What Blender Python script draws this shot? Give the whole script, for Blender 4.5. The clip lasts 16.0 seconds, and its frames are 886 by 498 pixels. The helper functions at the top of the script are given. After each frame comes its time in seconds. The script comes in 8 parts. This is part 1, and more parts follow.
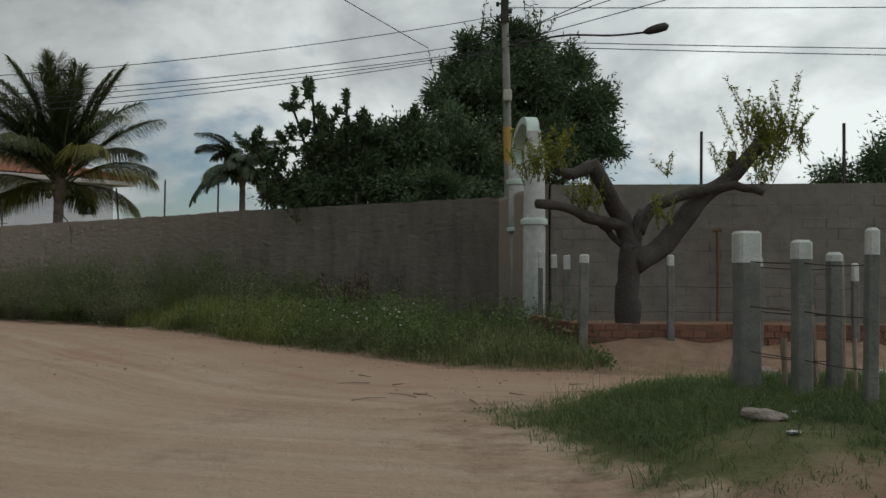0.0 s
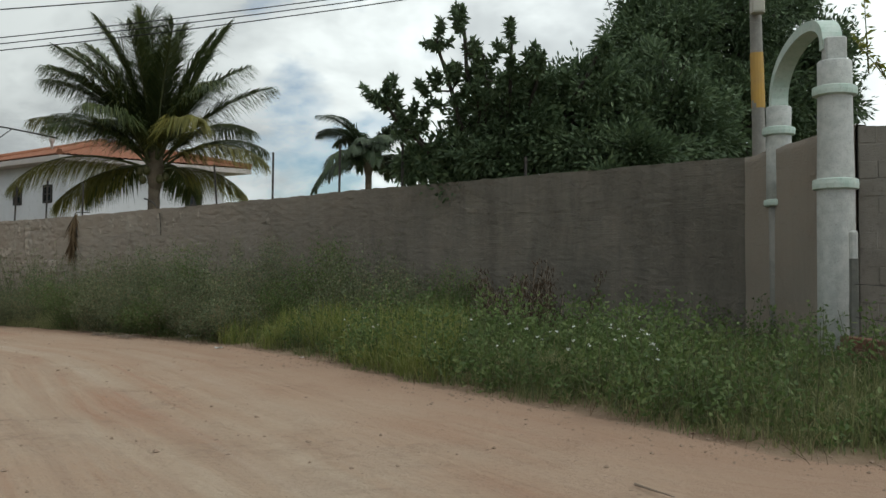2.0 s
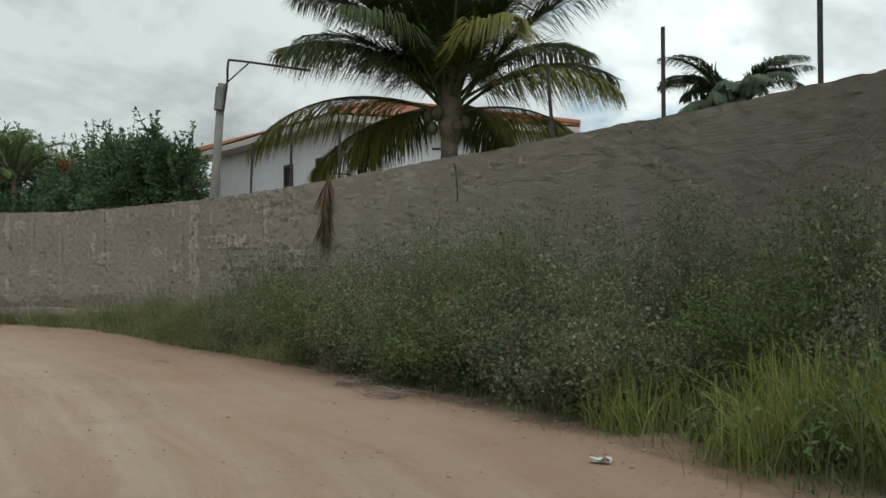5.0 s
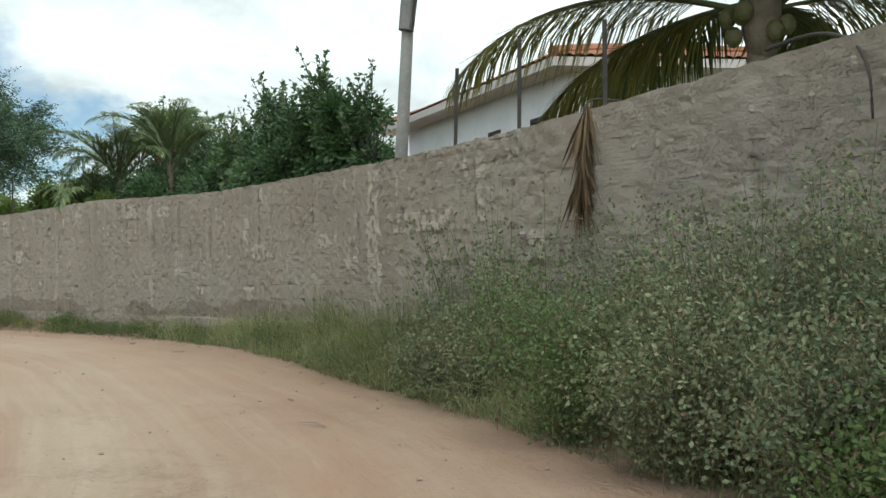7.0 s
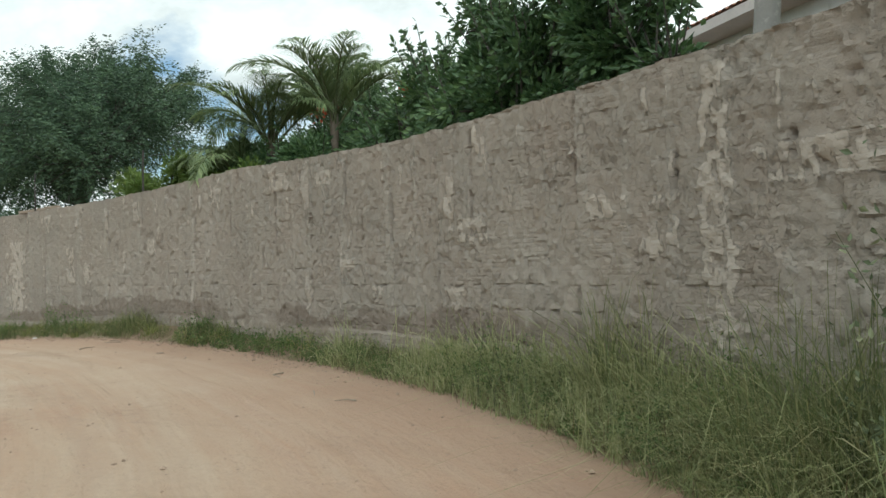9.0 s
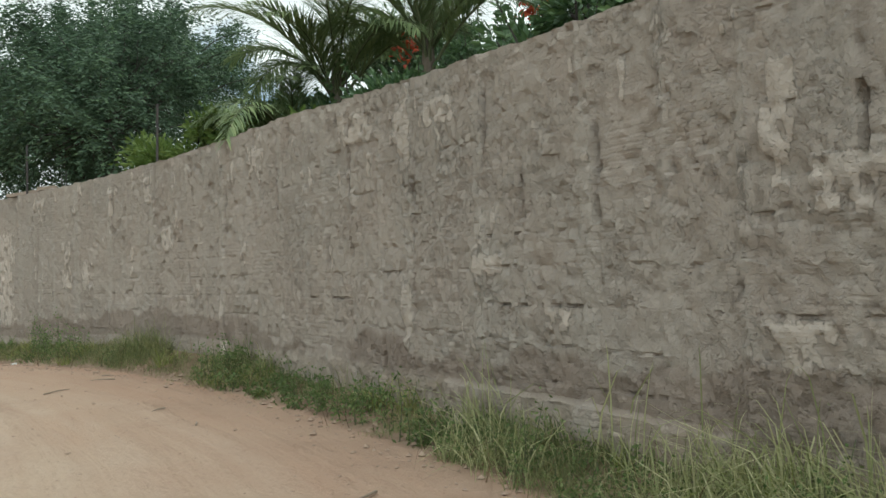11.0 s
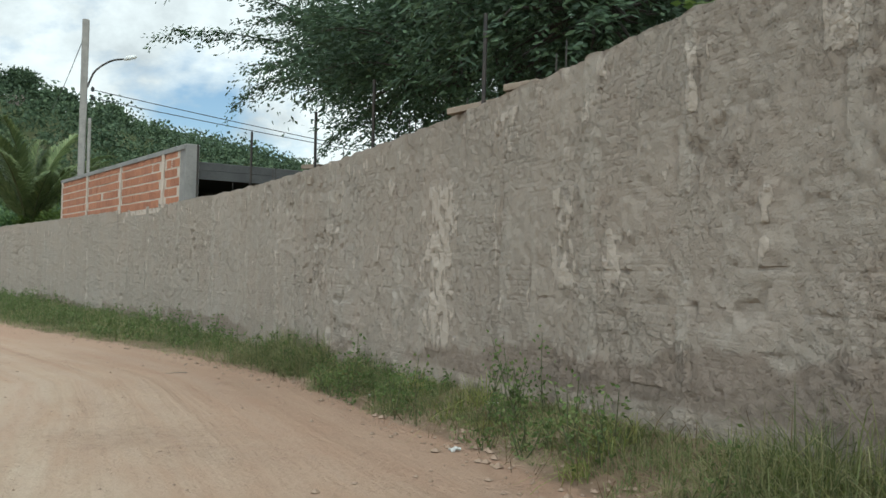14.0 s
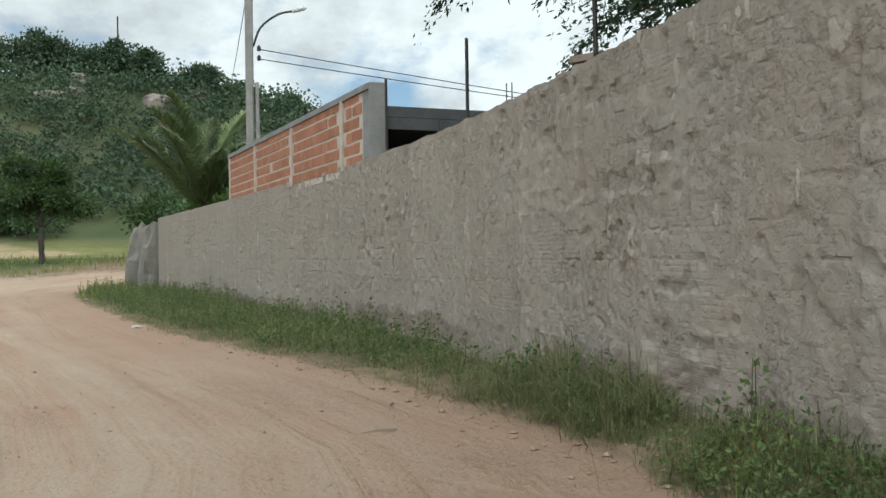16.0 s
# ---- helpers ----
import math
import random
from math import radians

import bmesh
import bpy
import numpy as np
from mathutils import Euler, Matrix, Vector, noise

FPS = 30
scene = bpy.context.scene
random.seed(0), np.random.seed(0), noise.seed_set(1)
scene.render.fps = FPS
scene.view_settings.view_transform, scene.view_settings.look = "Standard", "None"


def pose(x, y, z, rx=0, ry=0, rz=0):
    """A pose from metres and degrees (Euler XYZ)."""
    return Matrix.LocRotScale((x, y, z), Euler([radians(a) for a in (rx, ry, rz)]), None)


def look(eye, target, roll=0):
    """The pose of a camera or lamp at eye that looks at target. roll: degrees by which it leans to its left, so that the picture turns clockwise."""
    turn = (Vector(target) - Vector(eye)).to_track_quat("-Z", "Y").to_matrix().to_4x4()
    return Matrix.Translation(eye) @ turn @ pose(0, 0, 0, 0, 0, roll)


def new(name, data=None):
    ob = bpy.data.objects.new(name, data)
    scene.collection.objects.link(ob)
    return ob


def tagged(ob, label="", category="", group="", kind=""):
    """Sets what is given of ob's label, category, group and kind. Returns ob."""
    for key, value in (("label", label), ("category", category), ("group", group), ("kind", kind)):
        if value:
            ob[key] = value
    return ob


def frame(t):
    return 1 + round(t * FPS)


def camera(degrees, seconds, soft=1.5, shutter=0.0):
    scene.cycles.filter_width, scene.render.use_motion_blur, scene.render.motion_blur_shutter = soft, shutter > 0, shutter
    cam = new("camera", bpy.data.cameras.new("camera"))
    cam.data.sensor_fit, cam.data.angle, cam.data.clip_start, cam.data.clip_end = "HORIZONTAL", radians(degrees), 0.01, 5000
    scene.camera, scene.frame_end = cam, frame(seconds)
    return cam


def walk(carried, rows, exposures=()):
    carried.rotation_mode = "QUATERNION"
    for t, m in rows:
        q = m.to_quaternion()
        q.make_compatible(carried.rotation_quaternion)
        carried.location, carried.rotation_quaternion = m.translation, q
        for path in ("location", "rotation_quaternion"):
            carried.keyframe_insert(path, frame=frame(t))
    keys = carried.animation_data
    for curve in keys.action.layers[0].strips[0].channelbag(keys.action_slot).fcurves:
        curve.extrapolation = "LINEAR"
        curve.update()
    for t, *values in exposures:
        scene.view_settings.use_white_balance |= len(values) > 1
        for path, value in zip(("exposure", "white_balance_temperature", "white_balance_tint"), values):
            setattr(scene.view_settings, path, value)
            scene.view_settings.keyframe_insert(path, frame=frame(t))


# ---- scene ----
cam = camera(49.5, 16.0)
# seconds, x, y, z, yaw, pitch, roll
ROWS = [
    (0, 0.000, 0.000, 1.156, -0.00, 1.66, -0.32),
    (0.5, -0.205, 1.462, 1.136, 0.83, 1.72, -0.24),
    (1, -0.524, 3.076, 1.116, 2.37, 1.72, -0.22),
    (1.5, -0.899, 4.536, 1.113, 4.74, 1.52, -0.18),
    (2, -1.341, 6.049, 1.099, 7.28, 1.73, -0.19),
    (2.5, -1.847, 7.540, 1.112, 10.61, 1.73, -0.38),
    (3, -2.361, 8.985, 1.101, 13.31, 1.89, -0.35),
    (3.5, -2.985, 10.372, 1.082, 15.62, 1.90, -0.41),
    (6, -6.756, 17.455, 1.059, 31.25, 1.56, 1.13),
    (6.5, -7.694, 18.418, 1.107, 33.60, 1.52, 1.13),
    (7, -8.615, 19.408, 1.084, 36.47, 1.59, 1.17),
    (7.5, -9.678, 20.319, 1.089, 39.11, 1.43, 1.33),
    (8, -10.707, 21.174, 1.134, 41.68, 1.39, 1.49),
    (8.5, -11.860, 22.052, 1.147, 44.61, 1.23, 1.58),
    (11, -17.239, 25.554, 1.187, 49.36, 1.40, 1.27),
    (11.5, -18.531, 26.155, 1.145, 52.74, 1.66, 0.79),
    (12, -19.825, 26.628, 1.136, 56.88, 1.67, 0.17),
    (12.5, -21.161, 27.056, 1.133, 61.68, 1.91, -0.81),
    (13, -22.505, 27.367, 1.143, 66.13, 1.82, -1.06),
    (13.5, -23.812, 27.599, 1.169, 70.23, 2.34, -0.69),
    (14, -25.191, 27.784, 1.133, 73.16, 1.58, -1.36),
    (14.5, -26.505, 27.891, 1.091, 76.69, 0.97, -0.27),
    (15, -27.873, 27.951, 1.044, 78.78, 0.79, -0.06),
    (15.5, -29.262, 27.918, 1.083, 80.98, 0.40, 0.80),
    (16, -30.553, 27.835, 1.042, 83.68, 0.40, 0.83),
]
walk(cam, [(t, pose(x, y, z, 90 + pitch, roll, yaw)) for t, x, y, z, yaw, pitch, roll in ROWS],
     [(0.0, -1.36, 6300, 4), (1.5, -1.26, 6300, 4), (2.0, -0.72, 6270, 3), (3.0, -0.58, 6150, 1), (6.6, -0.66, 6220, 1), (7.0, 0.06, 6050, -2), (10.5, 0.06, 6100, -1), (12.0, 0.02, 6100, 0), (14.5, -0.02, 5940, 0), (16.0, -0.10, 5980, 1)])
# ---- place ----

# ---------------------------------------------------------------- light
SUN_EL, SUN_AZ = 50.0, 100.0
world = bpy.data.worlds.new("world")
scene.world = world
world.use_nodes = True


def sky_nodes(nt):
    nt.nodes.clear()
    n, l = nt.nodes.new, nt.links.new
    sky = n("ShaderNodeTexSky")
    sky.sky_type, sky.sun_disc = "NISHITA", False
    sky.sun_elevation, sky.sun_rotation = radians(SUN_EL), radians(SUN_AZ)
    tc = n("ShaderNodeTexCoord")
    sep = n("ShaderNodeSeparateXYZ")
    l(tc.outputs["Generated"], sep.inputs[0])
    up = n("ShaderNodeMath"); up.operation = "MAXIMUM"; up.inputs[1].default_value = 0.0
    l(sep.outputs[2], up.inputs[0])
    lift = n("ShaderNodeMath"); lift.operation = "ADD"; lift.inputs[1].default_value = 0.45
    l(up.outputs[0], lift.inputs[0])
    div = []
    for k in (0, 1):
        d = n("ShaderNodeMath"); d.operation = "DIVIDE"
        l(sep.outputs[k], d.inputs[0]); l(lift.outputs[0], d.inputs[1]); div.append(d)
    com = n("ShaderNodeCombineXYZ")
    l(div[0].outputs[0], com.inputs[0]); l(div[1].outputs[0], com.inputs[1])
    off = n("ShaderNodeVectorMath"); off.operation = "ADD"; off.inputs[1].default_value = (5.2, 3.1, 6.5)
    l(com.outputs[0], off.inputs[0])

    def cloud(scale, detail, rough, dist):
        t = n("ShaderNodeTexNoise")
        t.inputs["Scale"].default_value, t.inputs["Detail"].default_value = scale, detail
        t.inputs["Roughness"].default_value, t.inputs["Distortion"].default_value = rough, dist
        l(off.outputs[0], t.inputs["Vector"])
        return t

    def ramp(src, stops):
        r = n("ShaderNodeValToRGB")
        e = r.color_ramp.elements
        e[0].position, e[0].color = stops[0]
        e[1].position, e[1].color = stops[-1]
        for p, c in stops[1:-1]:
            e.new(p).color = c
        l(src, r.inputs[0])
        return r

    cover = ramp(cloud(1.9, 9, 0.55, 0.1).outputs["Fac"], [(0.37, (0, 0, 0, 1)), (0.45, (1, 1, 1, 1))])
    shade = ramp(cloud(2.3, 11, 0.6, 0.25).outputs["Fac"],
                 [(0.28, (0.55, 0.565, 0.58, 1)), (0.40, (0.80, 0.815, 0.825, 1)), (0.48, (1.05, 1.065, 1.06, 1)), (0.56, (1.3, 1.315, 1.3, 1))])
    blue = n("ShaderNodeMix"); blue.data_type = "RGBA"; blue.blend_type = "MULTIPLY"
    blue.inputs[0].default_value = 1.0
    blue.inputs[7].default_value = (0.14, 0.14, 0.14, 1)
    l(sky.outputs[0], blue.inputs[6])
    mix = n("ShaderNodeMix"); mix.data_type = "RGBA"
    l(cover.outputs[0], mix.inputs[0]); l(blue.outputs[2], mix.inputs[6]); l(shade.outputs[0], mix.inputs[7])
    # the cloud sheet glows on the sun's side and greys away from it
    aim = n("ShaderNodeVectorMath"); aim.operation = "DOT_PRODUCT"
    aim.inputs[1].default_value = (math.sin(radians(SUN_AZ)), math.cos(radians(SUN_AZ)), 0.0)
    l(tc.outputs["Generated"], aim.inputs[0])
    glow = n("ShaderNodeMapRange"); glow.interpolation_type = "SMOOTHSTEP"
    for k, v in ((1, -0.85), (2, 0.1), (3, 0.82), (4, 1.75)):
        glow.inputs[k].default_value = v
    l(aim.outputs["Value"], glow.inputs[0])
    bg = n("ShaderNodeBackground")
    l(glow.outputs[0], bg.inputs[1])
    l(mix.outputs[2], bg.inputs[0])
    out = n("ShaderNodeOutputWorld")
    l(bg.outputs[0], out.inputs[0])


sky_nodes(world.node_tree)
sun = new("sun", bpy.data.lights.new("sun", "SUN"))
sun.data.energy, sun.data.angle, sun.data.color = 1.35, radians(35), (1.0, 0.975, 0.94)
az, el = radians(SUN_AZ), radians(SUN_EL)
sun_from = Vector((math.sin(az) * math.cos(el), math.cos(az) * math.cos(el), math.sin(el)))
sun.matrix_basis = look(sun_from * 60, (0, 0, 0))

# ---------------------------------------------------------------- tools
rng = np.random.default_rng(7)


def smooth(a, b, x):
    t = np.clip((np.asarray(x, float) - a) / (b - a), 0, 1)
    return t * t * (3 - 2 * t)


def hash2(i, j, seed):
    h = (i.astype(np.int64) * 374761393 + j.astype(np.int64) * 668265263 + seed * 974634777) & 0x7FFFFFFF
    h = (h ^ (h >> 13)) * 1274126177 & 0x7FFFFFFF
    return ((h ^ (h >> 16)) & 0xFFFF) / 65535.0


def vnoise(x, y, seed=0):
    """Value noise, 0 to 1."""
    x, y = np.asarray(x, float), np.asarray(y, float)
    i, j = np.floor(x), np.floor(y)
    u, v = x - i, y - j
    u, v = u * u * (3 - 2 * u), v * v * (3 - 2 * v)
    a, b = hash2(i, j, seed), hash2(i + 1, j, seed)
    c, d = hash2(i, j + 1, seed), hash2(i + 1, j + 1, seed)
    return (a * (1 - u) + b * u) * (1 - v) + (c * (1 - u) + d * u) * v


def fbm(x, y, seed=0, octaves=4):
    s, a, t = 0, 0.5, 0
    for k in range(octaves):
        s = s + a * vnoise(x * 2 ** k, y * 2 ** k, seed + k)
        t += a
        a *= 0.5
    return s / t


class Acc:
    """Gathers vertices and faces of one mesh."""

    def __init__(self):
        self.v, self.f, self.n = [], [], 0

    def add(self, v, f):
        v = np.asarray(v, float).reshape(-1, 3)
        f = np.asarray(f, int)
        self.v.append(v)
        self.f.append(f + self.n)
        self.n += len(v)
        return self

    def mesh(self, name, mats, shade=False):
        me = bpy.data.meshes.new(name)
        v = np.concatenate(self.v)
        me.vertices.add(len(v))
        me.vertices.foreach_set("co", v.ravel())
        loops = np.concatenate([f.ravel() for f in self.f])
        sizes = np.concatenate([np.full(len(f), f.shape[1]) for f in self.f])
        me.loops.add(len(loops))
        me.loops.foreach_set("vertex_index", loops)
        me.polygons.add(len(sizes))
        me.polygons.foreach_set("loop_start", np.concatenate([[0], np.cumsum(sizes)[:-1]]))
        me.polygons.foreach_set("loop_total", sizes)
        me.polygons.foreach_set("use_smooth", np.full(len(sizes), bool(shade)))
        for m in mats if isinstance(mats, (list, tuple)) else [mats]:
            me.materials.append(m)
        me.update(calc_edges=True)
        me.validate()
        return me


def put(name, acc, mat, parent=None, label="", category="", group="", kind="", shade=False):
    """One mesh object from gathered geometry, at top level or as a part."""
    ob = new(name, acc.mesh(name, mat, shade) if isinstance(acc, Acc) else acc)
    if parent is not None:
        ob.parent = parent
    return tagged(ob, label, category, group, kind)


def thing(name, label, category, group="", at=(0, 0, 0)):
    ob = new(name)
    ob.empty_display_size = 0.2
    ob.location = at
    return tagged(ob, label, category, group)


def tube(acc, pts, radii, sides=7, cap=True):
    pts = np.asarray(pts, float)
    radii = np.broadcast_to(np.asarray(radii, float), (len(pts),))
    d = np.gradient(pts, axis=0)
    d /= np.linalg.norm(d, axis=1)[:, None] + 1e-9
    ref = np.array([0, 0, 1.0]) if abs(d[:, 2]).mean() < 0.8 else np.array([1.0, 0, 0])
    a = np.cross(d, ref)
    a /= np.linalg.norm(a, axis=1)[:, None] + 1e-9
    b = np.cross(d, a)
    t = np.linspace(0, 2 * np.pi, sides, endpoint=False)
    v = pts[:, None] + radii[:, None, None] * (a[:, None] * np.cos(t)[None, :, None] + b[:, None] * np.sin(t)[None, :, None])
    n = len(pts)
    i, j = np.meshgrid(np.arange(n - 1), np.arange(sides), indexing="ij")
    k = (j + 1) % sides
    f = np.stack([i * sides + j, i * sides + k, (i + 1) * sides + k, (i + 1) * sides + j], -1).reshape(-1, 4)
    acc.add(v.reshape(-1, 3), f)
    if cap:
        acc.f.append(np.array([np.arange(sides)[::-1]]) + acc.n - n * sides)
        acc.f.append(np.array([np.arange(sides)]) + acc.n - sides)
    return acc


def box(acc, lo, hi, m=None, bevel=0.0):
    """A box, its upright edges chamfered by bevel; m is an optional pose."""
    (x0, y0, z0), (x1, y1, z1) = lo, hi
    b = bevel
    if b:
        ring = [(x0 + b, y0), (x1 - b, y0), (x1, y0 + b), (x1, y1 - b), (x1 - b, y1), (x0 + b, y1), (x0, y1 - b), (x0, y0 + b)]
        cx, cy = (x0 + x1) / 2, (y0 + y1) / 2
        sx, sy = 1 - 2 * b / max(x1 - x0, 1e-6), 1 - 2 * b / max(y1 - y0, 1e-6)
        top = [(cx + (x - cx) * sx, cy + (y - cy) * sy, z1) for x, y in ring]
        v = [(x, y, z0) for x, y in ring] + [(x, y, z1 - b) for x, y in ring] + top
        q = [(r * 8 + k, r * 8 + (k + 1) % 8, r * 8 + 8 + (k + 1) % 8, r * 8 + 8 + k) for r in (0, 1) for k in range(8)]
    else:
        ring = [(x0, y0), (x1, y0), (x1, y1), (x0, y1)]
        v = [(x, y, z) for z in (z0, z1) for x, y in ring]
        q = [(k, (k + 1) % 4, 4 + (k + 1) % 4, 4 + k) for k in range(4)]
    n = len(ring)
    v = np.array(v, float)
    if m is not None:
        v = np.array([m @ Vector(p) for p in v])
    base = acc.n
    acc.add(v, np.array(q))
    acc.f.append(np.array([list(range(n))[::-1]]) + base)
    acc.f.append(np.array([list(range(len(v) - n, len(v)))]) + base)
    return acc


def unit(v):
    return v / (np.linalg.norm(v, axis=-1, keepdims=True) + 1e-9)


def leaves(acc, p, d, size, width, fold=0.25, r=rng):
    """Folded leaves at points p, pointing along d."""
    p, d = np.asarray(p, float), unit(np.asarray(d, float))
    n = len(p)
    size = np.broadcast_to(size, (n,))[:, None]
    w = np.broadcast_to(width, (n,))[:, None]
    side = unit(np.cross(d, r.normal(size=(n, 3))))
    nor = np.cross(side, d)
    mid = p + d * size * 0.45
    v = np.stack([p, mid + side * w * 0.5 + nor * w * fold, p + d * size, mid - side * w * 0.5 + nor * w * fold], 1)
    f = np.arange(n * 4).reshape(n, 4)
    return acc.add(v.reshape(-1, 3), f)


def blades(acc, p, height, width, lean=0.35, r=rng, bend=0.5):
    """Grass blades that rise from p and nod over."""
    n = len(p)
    a = r.uniform(0, 2 * np.pi, n)
    out = np.stack([np.cos(a), np.sin(a), np.zeros(n)], 1)
    b = r.uniform(0, 2 * np.pi, n)
    side = np.stack([np.cos(b), np.sin(b), np.zeros(n)], 1)
    h = np.broadcast_to(height, (n,))[:, None]
    w = np.broadcast_to(width, (n,))[:, None]
    k = np.abs(r.normal(0, lean, n))[:, None]
    up = np.array([0, 0, 1.0])
    m1 = p + up * h * 0.5 + out * h * k * 0.3
    m2 = p + up * h * (0.86 - 0.15 * k) + out * h * k * (0.3 + bend * 0.5)
    tip = p + up * h * (1.0 - 0.35 * k) + out * h * k * (0.3 + bend)
    v = np.stack([p - side * w * 0.5, p + side * w * 0.5, m1 + side * w * 0.42, m1 - side * w * 0.42,
                  m2 + side * w * 0.28, m2 - side * w * 0.28, tip], 1)
    base = np.arange(n)[:, None] * 7
    q = np.concatenate([base + np.array([[0, 1, 2, 3]]), base + np.array([[3, 2, 4, 5]])])
    t = base + np.array([[5, 4, 6]])
    s = acc.n
    acc.add(v.reshape(-1, 3), q)
    acc.f.append(t + s)
    return acc


def poly_dist(p, line):
    """Distance from points to a polyline, its side (left of its direction positive) and the length along it."""
    p = np.asarray(p, float)
    best = np.full(len(p), 1e9)
    sign, along = np.zeros(len(p)), np.zeros(len(p))
    run = 0.0
    for a, b in zip(line[:-1], line[1:]):
        a, b = np.array(a, float), np.array(b, float)
        e = b - a
        ln = np.hypot(*e)
        t = np.clip(((p - a) @ e) / ln ** 2, 0, 1)
        q = p - (a + t[:, None] * e)
        d = np.hypot(q[:, 0], q[:, 1])
        s = np.sign(e[0] * (p[:, 1] - a[1]) - e[1] * (p[:, 0] - a[0]))
        k = d < best - 1e-7
        best[k], sign[k], along[k] = d[k], s[k], (run + t * ln)[k]
        run += ln
    return best * sign, along


def in_poly(p, poly):
    x, y = p[:, 0], p[:, 1]
    c = np.zeros(len(p), bool)
    for (ax, ay), (bx, by) in zip(poly, poly[1:] + poly[:1]):
        k = (ay > y) != (by > y)
        c ^= k & (x < (bx - ax) * (y - ay) / (by - ay + 1e-12) + ax)
    return c


def spline(line, step):
    """A smooth line through the given points, resampled at about that step."""
    q = np.array(line, float)
    q = np.vstack([2 * q[0] - q[1], q, 2 * q[-1] - q[-2]])
    out = []
    for k in range(1, len(q) - 2):
        n = max(2, int(np.linalg.norm(q[k + 1] - q[k]) / step))
        t = np.linspace(0, 1, n, endpoint=False)[:, None]
        a, b, c, d = q[k - 1], q[k], q[k + 1], q[k + 2]
        out.append(0.5 * (2 * b + (c - a) * t + (2 * a - 5 * b + 4 * c - d) * t ** 2 + (3 * b - a - 3 * c + d) * t ** 3))
    return np.vstack(out + [q[-2][None]])

# ---------------------------------------------------------------- materials
class M:
    """Short hands for node materials."""

    def __init__(self, name, rough=0.8, metal=0.0, spec=0.3):
        self.m = bpy.data.materials.new(name)
        self.m.use_nodes = True
        self.t = self.m.node_tree
        self.b = self.t.nodes["Principled BSDF"]
        self.b.inputs["Roughness"].default_value = rough
        self.b.inputs["Metallic"].default_value = metal
        self.b.inputs["Specular IOR Level"].default_value = spec
        self.geo = None

    def n(self, kind):
        return self.t.nodes.new(kind)

    def l(self, a, b):
        self.t.links.new(a, b)

    def pos(self, scale=(1, 1, 1)):
        g = self.n("ShaderNodeNewGeometry")
        m = self.n("ShaderNodeMapping")
        m.inputs["Scale"].default_value = scale
        self.l(g.outputs["Position"], m.inputs[0])
        return m.outputs[0]

    def uv(self, name, scale=(1, 1, 1)):
        g = self.n("ShaderNodeUVMap")
        g.uv_map = name
        m = self.n("ShaderNodeMapping")
        m.inputs["Scale"].default_value = scale
        self.l(g.outputs[0], m.inputs[0])
        return m.outputs[0]

    def noise(self, scale, detail=5, rough=0.55, vec=None, dist=0.0):
        t = self.n("ShaderNodeTexNoise")
        t.inputs["Scale"].default_value, t.inputs["Detail"].default_value = scale, detail
        t.inputs["Roughness"].default_value, t.inputs["Distortion"].default_value = rough, dist
        self.l(vec if vec is not None else self.pos(), t.inputs["Vector"])
        return t.outputs["Fac"]

    def ramp(self, src, *stops):
        r = self.n("ShaderNodeValToRGB")
        e = r.color_ramp.elements
        col = lambda c: (*c, 1) if isinstance(c, tuple) else (c, c, c, 1)
        e[0].position, e[0].color = stops[0][0], col(stops[0][1])
        e[1].position, e[1].color = stops[-1][0], col(stops[-1][1])
        for p, c in stops[1:-1]:
            e.new(p).color = col(c)
        self.l(src, r.inputs[0])
        return r.outputs[0]

    def mix(self, fac, a, b, mode="MIX"):
        x = self.n("ShaderNodeMix")
        x.data_type, x.blend_type = "RGBA", mode
        for s, v in ((0, fac), (6, a), (7, b)):
            if isinstance(v, bpy.types.NodeSocket):
                self.l(v, x.inputs[s])
            elif isinstance(v, tuple):
                x.inputs[s].default_value = (*v, 1)
            else:
                x.inputs[s].default_value = v
        return x.outputs[2]

    def math(self, op, a, b=0.0):
        x = self.n("ShaderNodeMath")
        x.operation = op
        for s, v in ((0, a), (1, b)):
            if isinstance(v, bpy.types.NodeSocket):
                self.l(v, x.inputs[s])
            else:
                x.inputs[s].default_value = v
        return x.outputs[0]

    def attr(self, name):
        a = self.n("ShaderNodeAttribute")
        a.attribute_name = name
        return a.outputs["Fac"]

    def island(self):
        return self.n("ShaderNodeNewGeometry").outputs["Random Per Island"]

    def rand(self):
        return self.n("ShaderNodeObjectInfo").outputs["Random"]

    def color(self, src):
        if isinstance(src, tuple):
            self.b.inputs["Base Color"].default_value = (*src, 1)
        else:
            self.l(src, self.b.inputs["Base Color"])
        return self

    def bump(self, height, strength=0.5, dist=0.02):
        b = self.n("ShaderNodeBump")
        b.inputs["Strength"].default_value, b.inputs["Distance"].default_value = strength, dist
        self.l(height, b.inputs["Height"])
        self.l(b.outputs[0], self.b.inputs["Normal"])
        return self

    def roughness(self, src):
        self.l(src, self.b.inputs["Roughness"])
        return self

    def translucent(self, col, fac=0.3):
        t = self.n("ShaderNodeBsdfTranslucent")
        if isinstance(col, tuple):
            t.inputs[0].default_value = (*col, 1)
        else:
            self.l(col, t.inputs[0])
        x = self.n("ShaderNodeMixShader")
        x.inputs[0].default_value = fac
        self.l(self.b.outputs[0], x.inputs[1])
        self.l(t.outputs[0], x.inputs[2])
        self.l(x.outputs[0], self.t.nodes["Material Output"].inputs[0])
        return self


